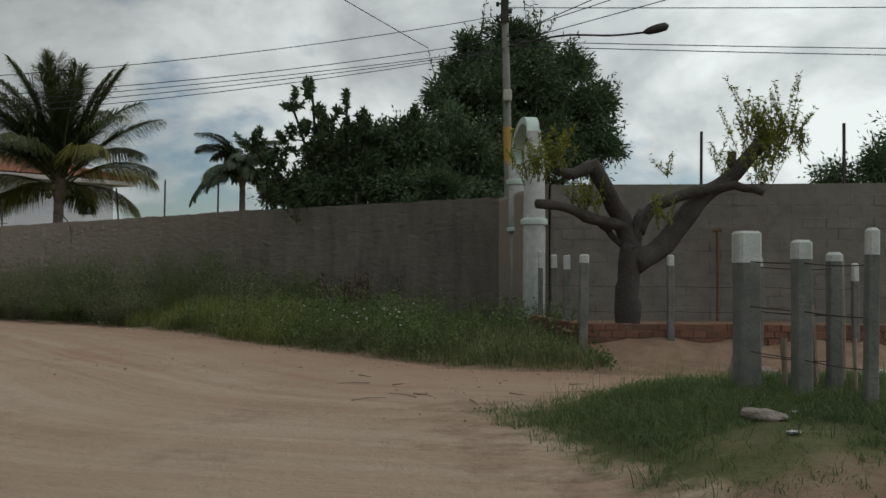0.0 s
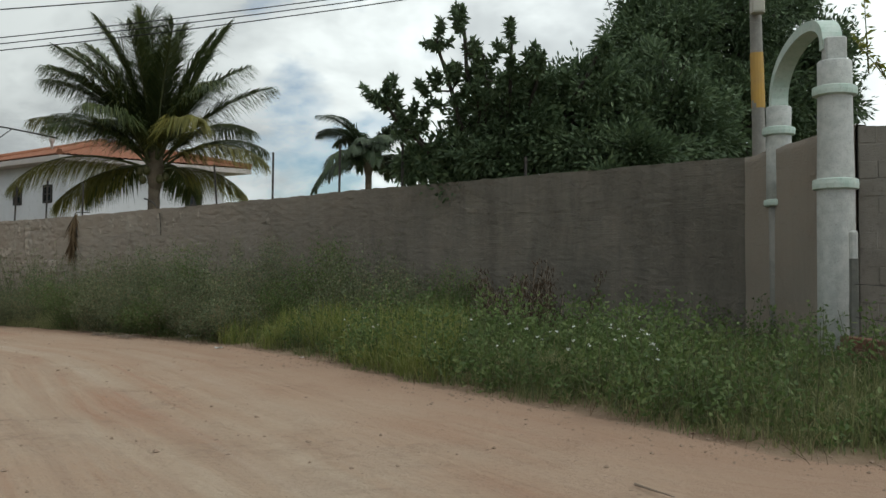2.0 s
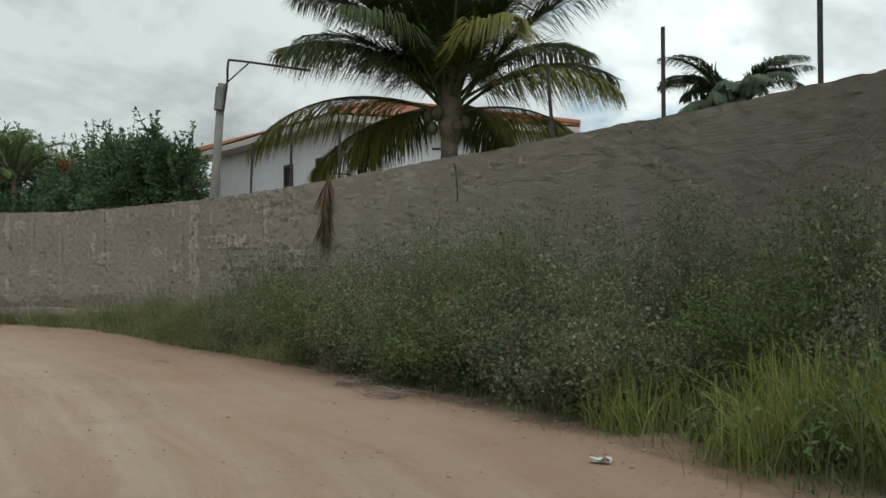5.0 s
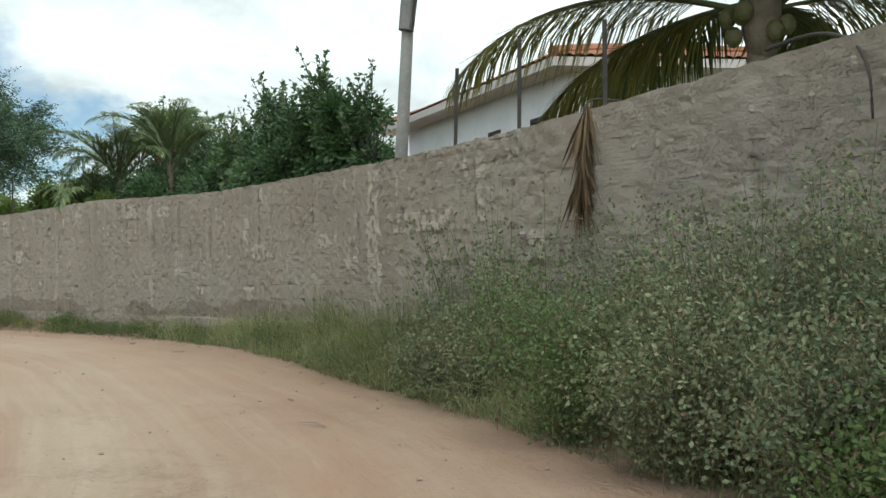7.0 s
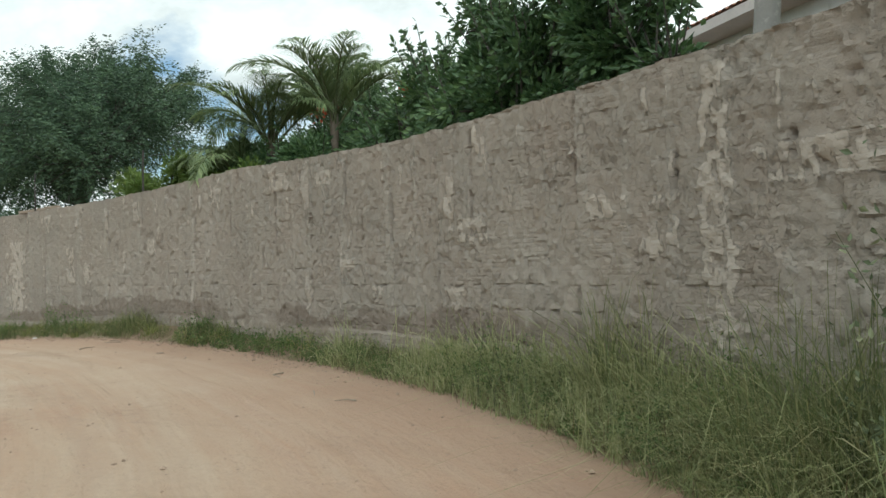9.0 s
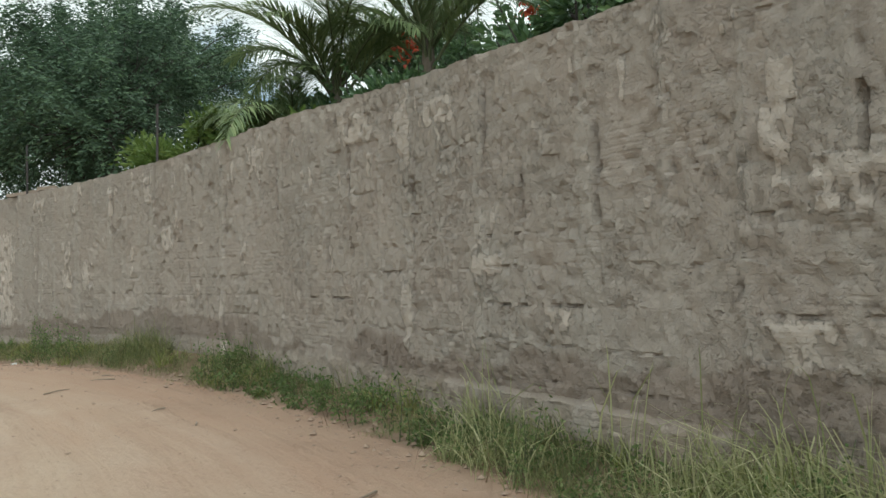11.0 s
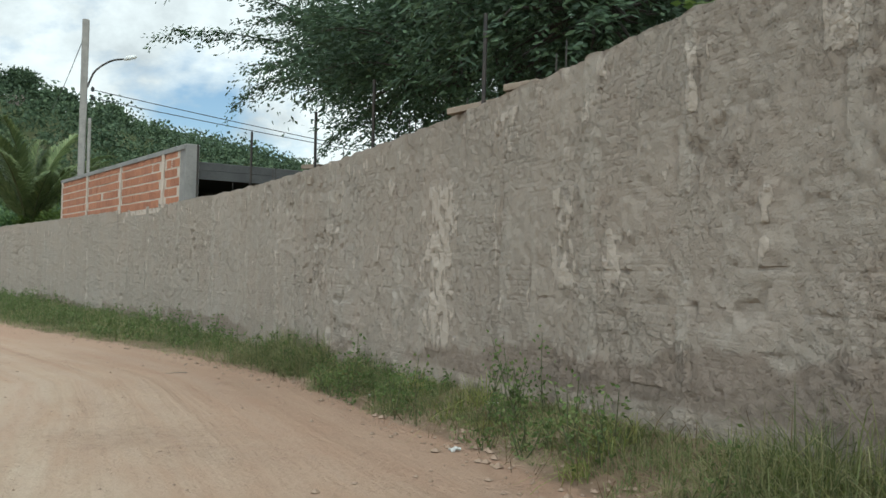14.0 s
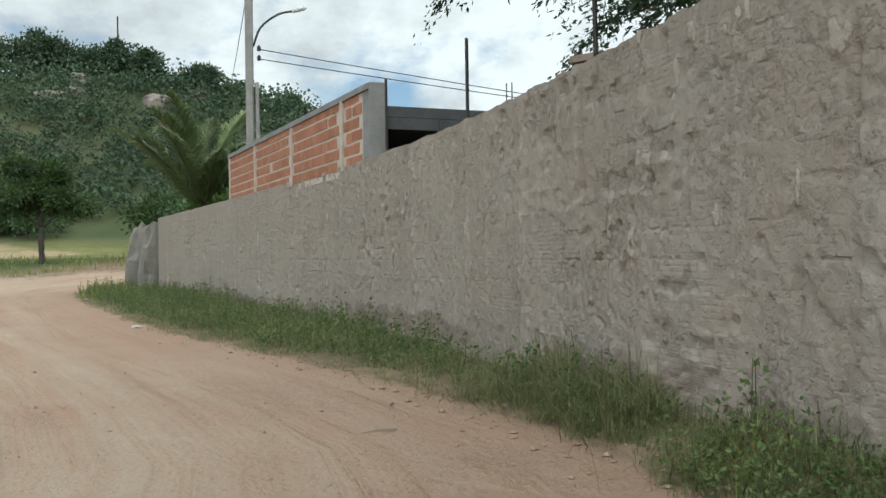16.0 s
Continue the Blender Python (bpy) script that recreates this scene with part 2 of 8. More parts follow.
def leaf_mat(name, dark, mid, light, rough=0.5, trans=0.3, clump=0.9):
    a = M(name, rough, spec=0.35)
    big = a.noise(clump, 3)
    c = a.ramp(a.island(), (0.0, dark), (0.55, mid), (1.0, light))
    c = a.mix(a.ramp(big, (0.35, 0.0), (0.65, 0.55)), c, dark)
    a.color(c).translucent(c, trans)
    return a.m


def speckled(name, a_, b_, c_, scale=3.0, rough=0.85, bump=0.4, fine=60, dist=0.01, metal=0.0, spec=0.3):
    """Two scales of mottling and a fine relief."""
    a = M(name, rough, metal, spec)
    col = a.mix(a.ramp(a.noise(scale, 6, 0.6), (0.35, 0.0), (0.65, 1.0)), a_, b_)
    col = a.mix(a.ramp(a.noise(scale * 7, 5, 0.65), (0.55, 0.0), (0.75, 0.8)), col, c_)
    a.color(col).bump(a.noise(fine, 4, 0.6), bump, dist)
    return a.m


def ground_mat():
    a = M("dirt_and_verge", 0.95, spec=0.12)
    streak = a.noise(1.0, 6, 0.6, a.uv("road", (1.7, 0.11, 1)), 1.3)
    rut = a.noise(1.0, 5, 0.65, a.uv("road", (3.0, 0.22, 1)), 0.9)
    patch = a.noise(0.28, 6, 0.65, dist=0.8)
    fine = a.noise(22, 6, 0.7)
    road = a.ramp(a.math("ADD", a.math("MULTIPLY", streak, 0.6), a.math("MULTIPLY", patch, 0.4)),
                  (0.34, (0.335, 0.20, 0.132)), (0.45, (0.37, 0.258, 0.178)), (0.54, (0.395, 0.295, 0.21)), (0.66, (0.43, 0.335, 0.245)))
    road = a.mix(a.math("MULTIPLY", a.ramp(rut, (0.50, 0.0), (0.68, 0.42)), a.ramp(a.noise(0.22, 4, 0.6), (0.36, 0.25), (0.55, 1.0))), road, (0.315, 0.225, 0.165))
    road = a.mix(a.ramp(rut, (0.32, 0.25), (0.48, 0.0)), road, (0.46, 0.375, 0.29))
    crumb = a.ramp(a.noise(0.5, 6, 0.7, dist=0.6), (0.50, 0.0), (0.62, 1.0))
    clod = a.ramp(a.noise(7.0, 6, 0.75, dist=0.5), (0.46, 0.0), (0.58, 0.42))
    road = a.mix(a.math("MULTIPLY", crumb, clod), road, (0.235, 0.165, 0.12))
    track = a.noise(1.0, 4, 0.6, a.uv("road", (2.6, 0.06, 1)), 0.25)
    road = a.mix(a.ramp(track, (0.52, 0.0), (0.68, 0.3)), road, (0.30, 0.205, 0.148))
    road = a.mix(a.ramp(track, (0.32, 0.35), (0.46, 0.0)), road, (0.44, 0.352, 0.275))
    road = a.mix(a.ramp(fine, (0.45, 0.0), (0.75, 0.45)), road, (0.28, 0.21, 0.16))
    sep = a.n("ShaderNodeSeparateXYZ")
    a.l(a.uv("road"), sep.inputs[0])
    side = a.math("ADD", sep.outputs[0], a.math("MULTIPLY", a.math("SUBTRACT", a.noise(0.8, 6, 0.7), 0.5), 2.6))
    road = a.mix(a.ramp(a.math("DIVIDE", side, 4.5), (0.05, 0.75), (0.6, 0.0)), road, (0.32, 0.205, 0.14))
    peb = a.n("ShaderNodeTexVoronoi")
    peb.inputs["Scale"].default_value = 9.0
    a.l(a.pos(), peb.inputs["Vector"])
    spots = a.math("MULTIPLY", a.ramp(peb.outputs["Distance"], (0.07, 1.0), (0.13, 0.0)), a.ramp(a.noise(1.1, 3), (0.52, 0.0), (0.62, 1.0)))
    road = a.mix(a.math("MULTIPLY", spots, 0.6), road, (0.22, 0.16, 0.12))
    soil = a.ramp(a.noise(1.4, 6, 0.65), (0.30, (0.13, 0.085, 0.056)), (0.52, (0.225, 0.155, 0.105)), (0.72, (0.32, 0.235, 0.165)))
    green = a.ramp(a.noise(3.2, 6, 0.7), (0.3, (0.045, 0.062, 0.02)), (0.6, (0.085, 0.105, 0.035)), (0.75, (0.15, 0.14, 0.06)))
    soil = a.mix(a.attr("green"), soil, green)
    edge = a.math("ADD", a.attr("verge"), a.math("MULTIPLY", a.math("SUBTRACT", a.noise(2.4, 6, 0.7), 0.5), 0.9))
    col = a.mix(a.ramp(edge, (0.38, 0.0), (0.62, 1.0)), road, soil)
    a.color(col)
    h = a.math("ADD", a.math("MULTIPLY", rut, 0.3), a.math("MULTIPLY", fine, 0.45))
    h = a.math("SUBTRACT", h, a.math("MULTIPLY", a.ramp(track, (0.45, 0.0), (0.68, 1.0)), 0.3))
    h = a.math("SUBTRACT", h, a.math("MULTIPLY", a.math("MULTIPLY", crumb, a.ramp(a.noise(6.0, 6, 0.75, dist=0.6), (0.42, 0.0), (0.56, 1.0))), 0.14))
    h = a.math("ADD", h, a.math("MULTIPLY", a.noise(5, 6, 0.65), 0.7))
    h = a.math("ADD", h, a.math("MULTIPLY", spots, 0.25))
    a.bump(h, 1.0, 0.06)
    return a.m


def wall_mat():
    a = M("rough_grey_render", 0.95, spec=0.1)
    base = a.ramp(a.noise(0.45, 6, 0.6), (0.3, (0.268, 0.226, 0.183)), (0.5, (0.292, 0.247, 0.201)), (0.7, (0.305, 0.264, 0.219)))
    base = a.mix(a.ramp(a.noise(1.7, 6, 0.7), (0.45, 0.0), (0.70, 0.38)), base, (0.288, 0.22, 0.172))
    grey = a.noise(1.0, 6, 0.65, a.pos((1.1, 1.1, 0.8)))
    base = a.mix(a.ramp(grey, (0.45, 0.0), (0.75, 0.35)), base, (0.265, 0.245, 0.21))
    drip = a.noise(1.0, 6, 0.65, a.pos((6.5, 6.5, 0.45)))
    base = a.mix(a.ramp(drip, (0.50, 0.0), (0.80, 0.22)), base, (0.19, 0.155, 0.122))
    fleck = a.noise(1.0, 6, 0.8, a.pos((21, 21, 9)))
    base = a.mix(a.ramp(fleck, (0.60, 0.0), (0.68, 0.35)), base, (0.365, 0.318, 0.264))
    base = a.mix(a.ramp(a.noise(70, 4, 0.7), (0.45, 0.0), (0.75, 0.22)), base, (0.18, 0.15, 0.122))
    base = a.mix(a.math("MULTIPLY", a.attr("stain"), a.ramp(a.noise(1.0, 6, 0.7, a.pos((16, 16, 3))), (0.38, 0.25), (0.62, 0.85))), base, (0.14, 0.108, 0.083))
    base = a.mix(a.math("MULTIPLY", a.attr("column"), a.ramp(a.noise(11, 5, 0.7), (0.38, 0.15), (0.6, 0.5))), base, (0.34, 0.302, 0.254))
    rag = a.math("ADD", a.attr("smear"), a.math("MULTIPLY", a.math("SUBTRACT", a.noise(1.0, 6, 0.78, a.pos((22, 22, 12))), 0.5), 1.5))
    base = a.mix(a.ramp(rag, (0.46, 0.0), (0.54, 0.7)), base, (0.42, 0.358, 0.295))
    # darker tone at the gate end paints in the shade of overhanging trees
    painted_shade = a.math("MULTIPLY", a.attr("painted_shade"), a.ramp(a.noise(1.0, 6, 0.7, a.pos((2.6, 2.6, 0.8))), (0.3, 0.55), (0.7, 1.0)))
    base = a.mix(painted_shade, base, (0.088, 0.082, 0.069))
    wet = a.math("ADD", a.attr("damp"), a.math("MULTIPLY", a.math("SUBTRACT", a.noise(9, 6, 0.75), 0.5), 0.8))
    base = a.mix(a.ramp(wet, (0.30, 0.0), (0.80, 0.55)), base, (0.165, 0.122, 0.094))
    earth = a.math("MULTIPLY", a.attr("splash"), a.ramp(a.noise(4.5, 6, 0.65), (0.36, 0.1), (0.62, 0.7)))
    base = a.mix(earth, base, (0.26, 0.205, 0.145))
    a.color(base)
    h = a.math("ADD", a.math("MULTIPLY", a.noise(70, 5, 0.7), 0.35), a.math("MULTIPLY", a.noise(1.0, 5, 0.65, a.pos((15, 15, 17))), 0.7))
    # crumbs of thrown mortar and small pits
    patchy = a.ramp(a.noise(1.3, 5, 0.65), (0.40, 0.25), (0.60, 1.0))
    flake = a.ramp(a.noise(1.0, 5, 0.7, a.pos((20, 20, 26))), (0.50, 0.0), (0.66, 1.0))
    crumb = a.ramp(a.noise(34, 4, 0.6), (0.56, 0.0), (0.70, 1.0))
    h = a.math("ADD", h, a.math("MULTIPLY", a.math("ADD", a.math("MULTIPLY", flake, 0.45), a.math("MULTIPLY", crumb, 0.55)), patchy))
    h = a.math("ADD", h, a.math("MULTIPLY", a.ramp(a.noise(23, 3, 0.5), (0.24, 0.0), (0.34, 1.0)), 0.6))
    # the grooved clay showing in thin places
    wave = a.n("ShaderNodeTexWave")
    wave.bands_direction = "Z"
    wave.inputs["Scale"].default_value, wave.inputs["Distortion"].default_value = 8.5, 1.6
    wave.inputs["Detail"].default_value, wave.inputs["Detail Scale"].default_value = 4, 1.6
    a.l(a.pos(), wave.inputs["Vector"])
    thin = a.ramp(a.noise(1.0, 5, 0.65, a.pos((1.1, 1.1, 2.0))), (0.46, 0.0), (0.58, 1.0))
    thin = a.math("MULTIPLY", thin, a.ramp(a.noise(1.0, 5, 0.7, a.pos((4, 4, 9))), (0.40, 0.1), (0.56, 1.0)))
    h = a.math("SUBTRACT", h, a.math("MULTIPLY", a.math("MULTIPLY", a.ramp(wave.outputs["Fac"], (0.05, 1.0), (0.45, 0.0)), 0.15), thin))
    h = a.math("ADD", h, a.math("MULTIPLY", a.ramp(rag, (0.46, 0.0), (0.56, 1.0)), 0.6))
    a.bump(h, 1.0, 0.017)
    return a.m


WALL = wall_mat()
GROUND = ground_mat()
BLOCK = speckled("grey_block", (0.155, 0.14, 0.118), (0.205, 0.185, 0.157), (0.115, 0.1, 0.084), 2.5, 0.95, 0.7, 45, 0.012)
CONCRETE = speckled("concrete", (0.25, 0.235, 0.21), (0.19, 0.178, 0.16), (0.33, 0.31, 0.28), 4, 0.9, 0.5, 60)
DARK_CONCRETE = speckled("raw_concrete", (0.16, 0.155, 0.145), (0.22, 0.21, 0.195), (0.12, 0.115, 0.105), 3, 0.9, 0.5, 50)
WHITEWASH = speckled("worn_whitewash", (0.50, 0.50, 0.47), (0.38, 0.385, 0.36), (0.20, 0.195, 0.175), 9, 0.85, 0.5, 45)
GREENWASH = speckled("worn_pale_green_paint", (0.42, 0.52, 0.45), (0.55, 0.60, 0.54), (0.26, 0.29, 0.24), 4, 0.85, 0.4, 50)
HOUSE_WHITE = speckled("white_house_paint", (0.70, 0.69, 0.69), (0.62, 0.61, 0.61), (0.52, 0.51, 0.50), 0.9, 0.8, 0.15, 60)
STEEL = speckled("rusty_dark_steel", (0.035, 0.033, 0.032), (0.06, 0.05, 0.042), (0.10, 0.06, 0.04), 9, 0.7, 0.3, 80, metal=0.3)
CABLE = speckled("black_cable", (0.02, 0.02, 0.02), (0.03, 0.03, 0.03), (0.04, 0.04, 0.04), 5, 0.6, 0.0)
BARK = speckled("grey_brown_bark", (0.046, 0.039, 0.033), (0.07, 0.06, 0.05), (0.027, 0.023, 0.02), 4, 0.95, 0.9, 22, 0.03)
PALM_BARK = speckled("palm_bark", (0.13, 0.10, 0.075), (0.18, 0.145, 0.11), (0.08, 0.06, 0.045), 5, 0.95, 0.8, 16, 0.03)
STEM = speckled("green_stem", (0.07, 0.08, 0.035), (0.10, 0.105, 0.05), (0.07, 0.06, 0.035), 8, 0.8, 0.2)
TIMBER = speckled("weathered_timber", (0.20, 0.155, 0.115), (0.27, 0.215, 0.165), (0.13, 0.10, 0.075), 3, 0.9, 0.5, 40)
YELLOW_PAINT = speckled("ochre_paint", (0.42, 0.25, 0.06), (0.36, 0.22, 0.07), (0.28, 0.2, 0.1), 5, 0.8, 0.2)
GREY_PLASTIC = speckled("beige_box", (0.42, 0.39, 0.32), (0.36, 0.34, 0.29), (0.28, 0.26, 0.22), 5, 0.6, 0.1)
WHITE_BIT = speckled("white_scrap", (0.55, 0.54, 0.51), (0.45, 0.44, 0.41), (0.34, 0.32, 0.29), 20, 0.7, 0.3)
BOULDER = speckled("hill_boulder", (0.22, 0.18, 0.155), (0.27, 0.225, 0.19), (0.12, 0.105, 0.095), 0.3, 0.95, 0.6, 3, 0.2)
SOFFIT = speckled("pale_soffit", (0.54, 0.47, 0.43), (0.47, 0.41, 0.375), (0.39, 0.34, 0.31), 2, 0.8, 0.1)
COCONUT = speckled("coconut_husk", (0.085, 0.09, 0.035), (0.12, 0.105, 0.05), (0.07, 0.055, 0.03), 5, 0.6, 0.2)


def brick_mat(name, a_, b_):
    a = M(name, 0.92, spec=0.15)
    c = a.mix(a.rand(), a_, b_)
    c = a.mix(a.ramp(a.noise(5, 6, 0.65), (0.5, 0.0), (0.75, 0.6)), c, (0.20, 0.10, 0.065))
    c = a.mix(a.ramp(a.noise(26, 4, 0.6), (0.6, 0.0), (0.8, 0.5)), c, (0.42, 0.36, 0.30))
    a.color(c).bump(a.noise(1.0, 5, 0.6, a.pos((6, 6, 60))), 0.5, 0.015)
    return a.m


RED_BRICK = brick_mat("red_clay_brick", (0.37, 0.17, 0.10), (0.29, 0.13, 0.08))
LOW_BRICK = brick_mat("worn_clay_brick", (0.20, 0.098, 0.066), (0.135, 0.078, 0.056))
ROOF_TILE = brick_mat("clay_roof_tile", (0.36, 0.155, 0.085), (0.26, 0.115, 0.07))

GLASS = M("window_glass", 0.08, spec=0.6)
GLASS.color((0.02, 0.025, 0.03))
GLASS = GLASS.m
LAMP_GLASS = M("lamp_lens", 0.3)
LAMP_GLASS.color((0.55, 0.55, 0.52))
LAMP_GLASS = LAMP_GLASS.m

MANGO = leaf_mat("mango_leaf", (0.052, 0.08, 0.038), (0.085, 0.126, 0.056), (0.135, 0.178, 0.084), 0.62, 0.2)
CITRUS = leaf_mat("citrus_leaf", (0.042, 0.078, 0.03), (0.075, 0.13, 0.048), (0.135, 0.20, 0.07), 0.42, 0.25)
ACACIA = leaf_mat("feathery_leaf", (0.036, 0.062, 0.034), (0.062, 0.104, 0.052), (0.11, 0.165, 0.078), 0.55, 0.25)
COCO_LEAF = leaf_mat("coconut_leaf", (0.045, 0.064, 0.024), (0.09, 0.115, 0.04), (0.165, 0.175, 0.055), 0.45, 0.3)
COCO_OLD = leaf_mat("yellowing_coconut_leaf", (0.13, 0.13, 0.03), (0.25, 0.23, 0.055), (0.34, 0.29, 0.09), 0.5, 0.4)
# near-black for the roof slab; on the walls beneath it paints the opening's shade
DARK_SLAB = speckled("slab_and_opening_shade", (0.05, 0.05, 0.05), (0.07, 0.07, 0.068), (0.035, 0.035, 0.035), 3, 0.95, 0.4, 40)
PALE_MORTAR = speckled("pale_mortar", (0.46, 0.39, 0.32), (0.40, 0.33, 0.27), (0.30, 0.24, 0.19), 6, 0.95, 0.6, 50)
POST_CONCRETE = speckled("weathered_post_concrete", (0.115, 0.115, 0.10), (0.175, 0.168, 0.148), (0.07, 0.068, 0.06), 5, 0.95, 0.7, 35, 0.012)
PALM_DARK = leaf_mat("dark_palm_leaf", (0.04, 0.06, 0.03), (0.068, 0.095, 0.045), (0.11, 0.14, 0.066), 0.5, 0.3)
PALM_LEAF = leaf_mat("palm_leaf", (0.11, 0.15, 0.062), (0.20, 0.255, 0.105), (0.32, 0.36, 0.165), 0.5, 0.3)
BUSH_DRY = leaf_mat("withered_bush_leaf", (0.12, 0.085, 0.05), (0.21, 0.155, 0.095), (0.32, 0.25, 0.16), 0.85, 0.25)
DRY_LEAF = leaf_mat("dry_leaf", (0.07, 0.045, 0.022), (0.14, 0.09, 0.045), (0.2, 0.14, 0.075), 0.8, 0.2)
YOUNG = leaf_mat("young_yellow_green_leaf", (0.13, 0.15, 0.02), (0.22, 0.23, 0.03), (0.34, 0.31, 0.05), 0.5, 0.4)
LIME = leaf_mat("lime_green_leaf", (0.075, 0.115, 0.025), (0.125, 0.18, 0.04), (0.19, 0.24, 0.06), 0.5, 0.35)
BUSH = leaf_mat("bush_leaf", (0.086, 0.108, 0.054), (0.155, 0.178, 0.086), (0.28, 0.28, 0.155), 0.6, 0.3)
WEED = leaf_mat("weed_leaf", (0.066, 0.102, 0.03), (0.12, 0.172, 0.05), (0.205, 0.245, 0.09), 0.65, 0.35)
GRASS = leaf_mat("grass_blade", (0.09, 0.112, 0.04), (0.175, 0.195, 0.072), (0.37, 0.33, 0.175), 0.65, 0.4)
TALL_GRASS = leaf_mat("tall_grass_blade", (0.125, 0.155, 0.034), (0.23, 0.26, 0.062), (0.39, 0.36, 0.155), 0.65, 0.45)
CORNER_GRASS = leaf_mat("corner_grass_blade", (0.06, 0.095, 0.03), (0.11, 0.155, 0.05), (0.21, 0.23, 0.09), 0.65, 0.4)
SEED_GRASS = leaf_mat("seeding_grass_blade", (0.21, 0.23, 0.10), (0.35, 0.355, 0.165), (0.52, 0.475, 0.28), 0.65, 0.45)
HILL_LEAF = leaf_mat("hill_scrub", (0.037, 0.062, 0.032), (0.062, 0.098, 0.048), (0.105, 0.145, 0.068), 0.7, 0.15, 0.06)
FLOWER = leaf_mat("white_petal", (0.65, 0.65, 0.6), (0.75, 0.75, 0.7), (0.8, 0.8, 0.76), 0.6, 0.2)
RED_FLOWER = leaf_mat("orange_red_petal", (0.45, 0.06, 0.03), (0.55, 0.09, 0.04), (0.6, 0.14, 0.05), 0.6, 0.2)

# ---------------------------------------------------------------- plan
WALL_LINE = spline([(1.25, 20.0), (-2.96, 22.48), (-7.19, 24.77), (-12.3, 26.82), (-16.19, 28.11), (-20.3, 29.3), (-24.1, 30.15),
                    (-26.5, 30.48), (-28.6, 30.56), (-30.9, 30.46), (-33.5, 30.28), (-36.9, 29.8), (-40.7, 29.22), (-45.6, 28.05),
                    (-50.5, 26.5), (-56.0, 24.7), (-61.0, 23.0), (-64.6, 21.8)], 0.3)
EDGE_LINE = [(14, 11.0), (3.3, 11.5), (1.5, 11.7), (0.1, 12.1), (-1.35, 14.1), (-2.6, 15.6), (-4.05, 17.6), (-5.0, 19.0), (-6.9, 21.1),
             (-8.4, 22.2), (-9.8, 23.3), (-12.0, 24.95), (-14.3, 26.35), (-17.0, 27.6), (-19.8, 28.6), (-22.1, 29.25), (-24.8, 29.75),
             (-27.7, 29.85), (-30.2, 29.72), (-33.4, 29.55), (-36.4, 29.22), (-38.9, 28.35), (-42.3, 26.8), (-46, 25.1), (-54, 22.2),
             (-61, 20.0), (-67.5, 18.3), (-73, 18.0), (-78, 19.5), (-84, 24), (-90, 33), (-95, 60)]
FRONT_PATCH = [(0.25, 8.35), (1.15, 9.05), (2.7, 10.0), (6, 10.3), (16, 9.6), (16, -8), (3.4, -8), (1.9, 1.5), (1.15, 4.6), (0.65, 6.6)]


def far_rise(x):
    """The land lifts gently towards the hill."""
    return 1.4 * smooth(-72, -100, x)


def fence_mound(x, y):
    """The grassy rise that the fence posts stand on."""
    return 0.27 * smooth(0.7, 2.1, x) * smooth(3.6, 5.4, y) * (1 - smooth(8.0, 10.2, y))


def road_z(x, y):
    return fence_mound(x, y) + far_rise(x) + 0.15 * smooth(-14, -19, x) * (1 - smooth(-27, -34, x)) - 0.07 * smooth(-30, -37, x)


def ground_z(x, y, across=None):
    x, y = np.asarray(x, float), np.asarray(y, float)
    p = np.stack([x.ravel(), y.ravel()], 1)
    if across is None:
        across = -poly_dist(p, EDGE_LINE)[0] * -1
    across = across.reshape(x.shape)
    bank = smooth(0.0, 0.9, -across) * 0.20 * smooth(-12, -18, x) * (1 - smooth(-34, -40, x)) + smooth(0, 1.2, -across) * 0.05
    rut = 0.018 * (fbm(x * 1.3, y * 1.3, 5, 3) - 0.5) + 0.03 * (fbm(x * 0.4, y * 0.4, 9, 2) - 0.5)
    near = np.exp(-((x + 20) ** 2 + (y - 18) ** 2) / 60 ** 2)
    return road_z(x, y) + bank + rut * (0.4 + near) + 0.02 * smooth(0.0, 0.25, -across) * fbm(x * 5, y * 5, 3, 2)


def across_of(p):
    """Metres out onto the road from its edge (negative on the verge), and along it."""
    d, a = poly_dist(p, EDGE_LINE)
    return d, a


def grid_lines(a, b, step, far):
    mid = np.arange(a, b + step / 2, step)
    g, out = step, [b]
    while out[-1] < far:
        g *= 1.35
        out.append(out[-1] + g)
    g, inn = step, [a]
    while inn[-1] > -far:
        g *= 1.35
        inn.append(inn[-1] - g)
    return np.concatenate([inn[1:][::-1], mid, out[1:]])


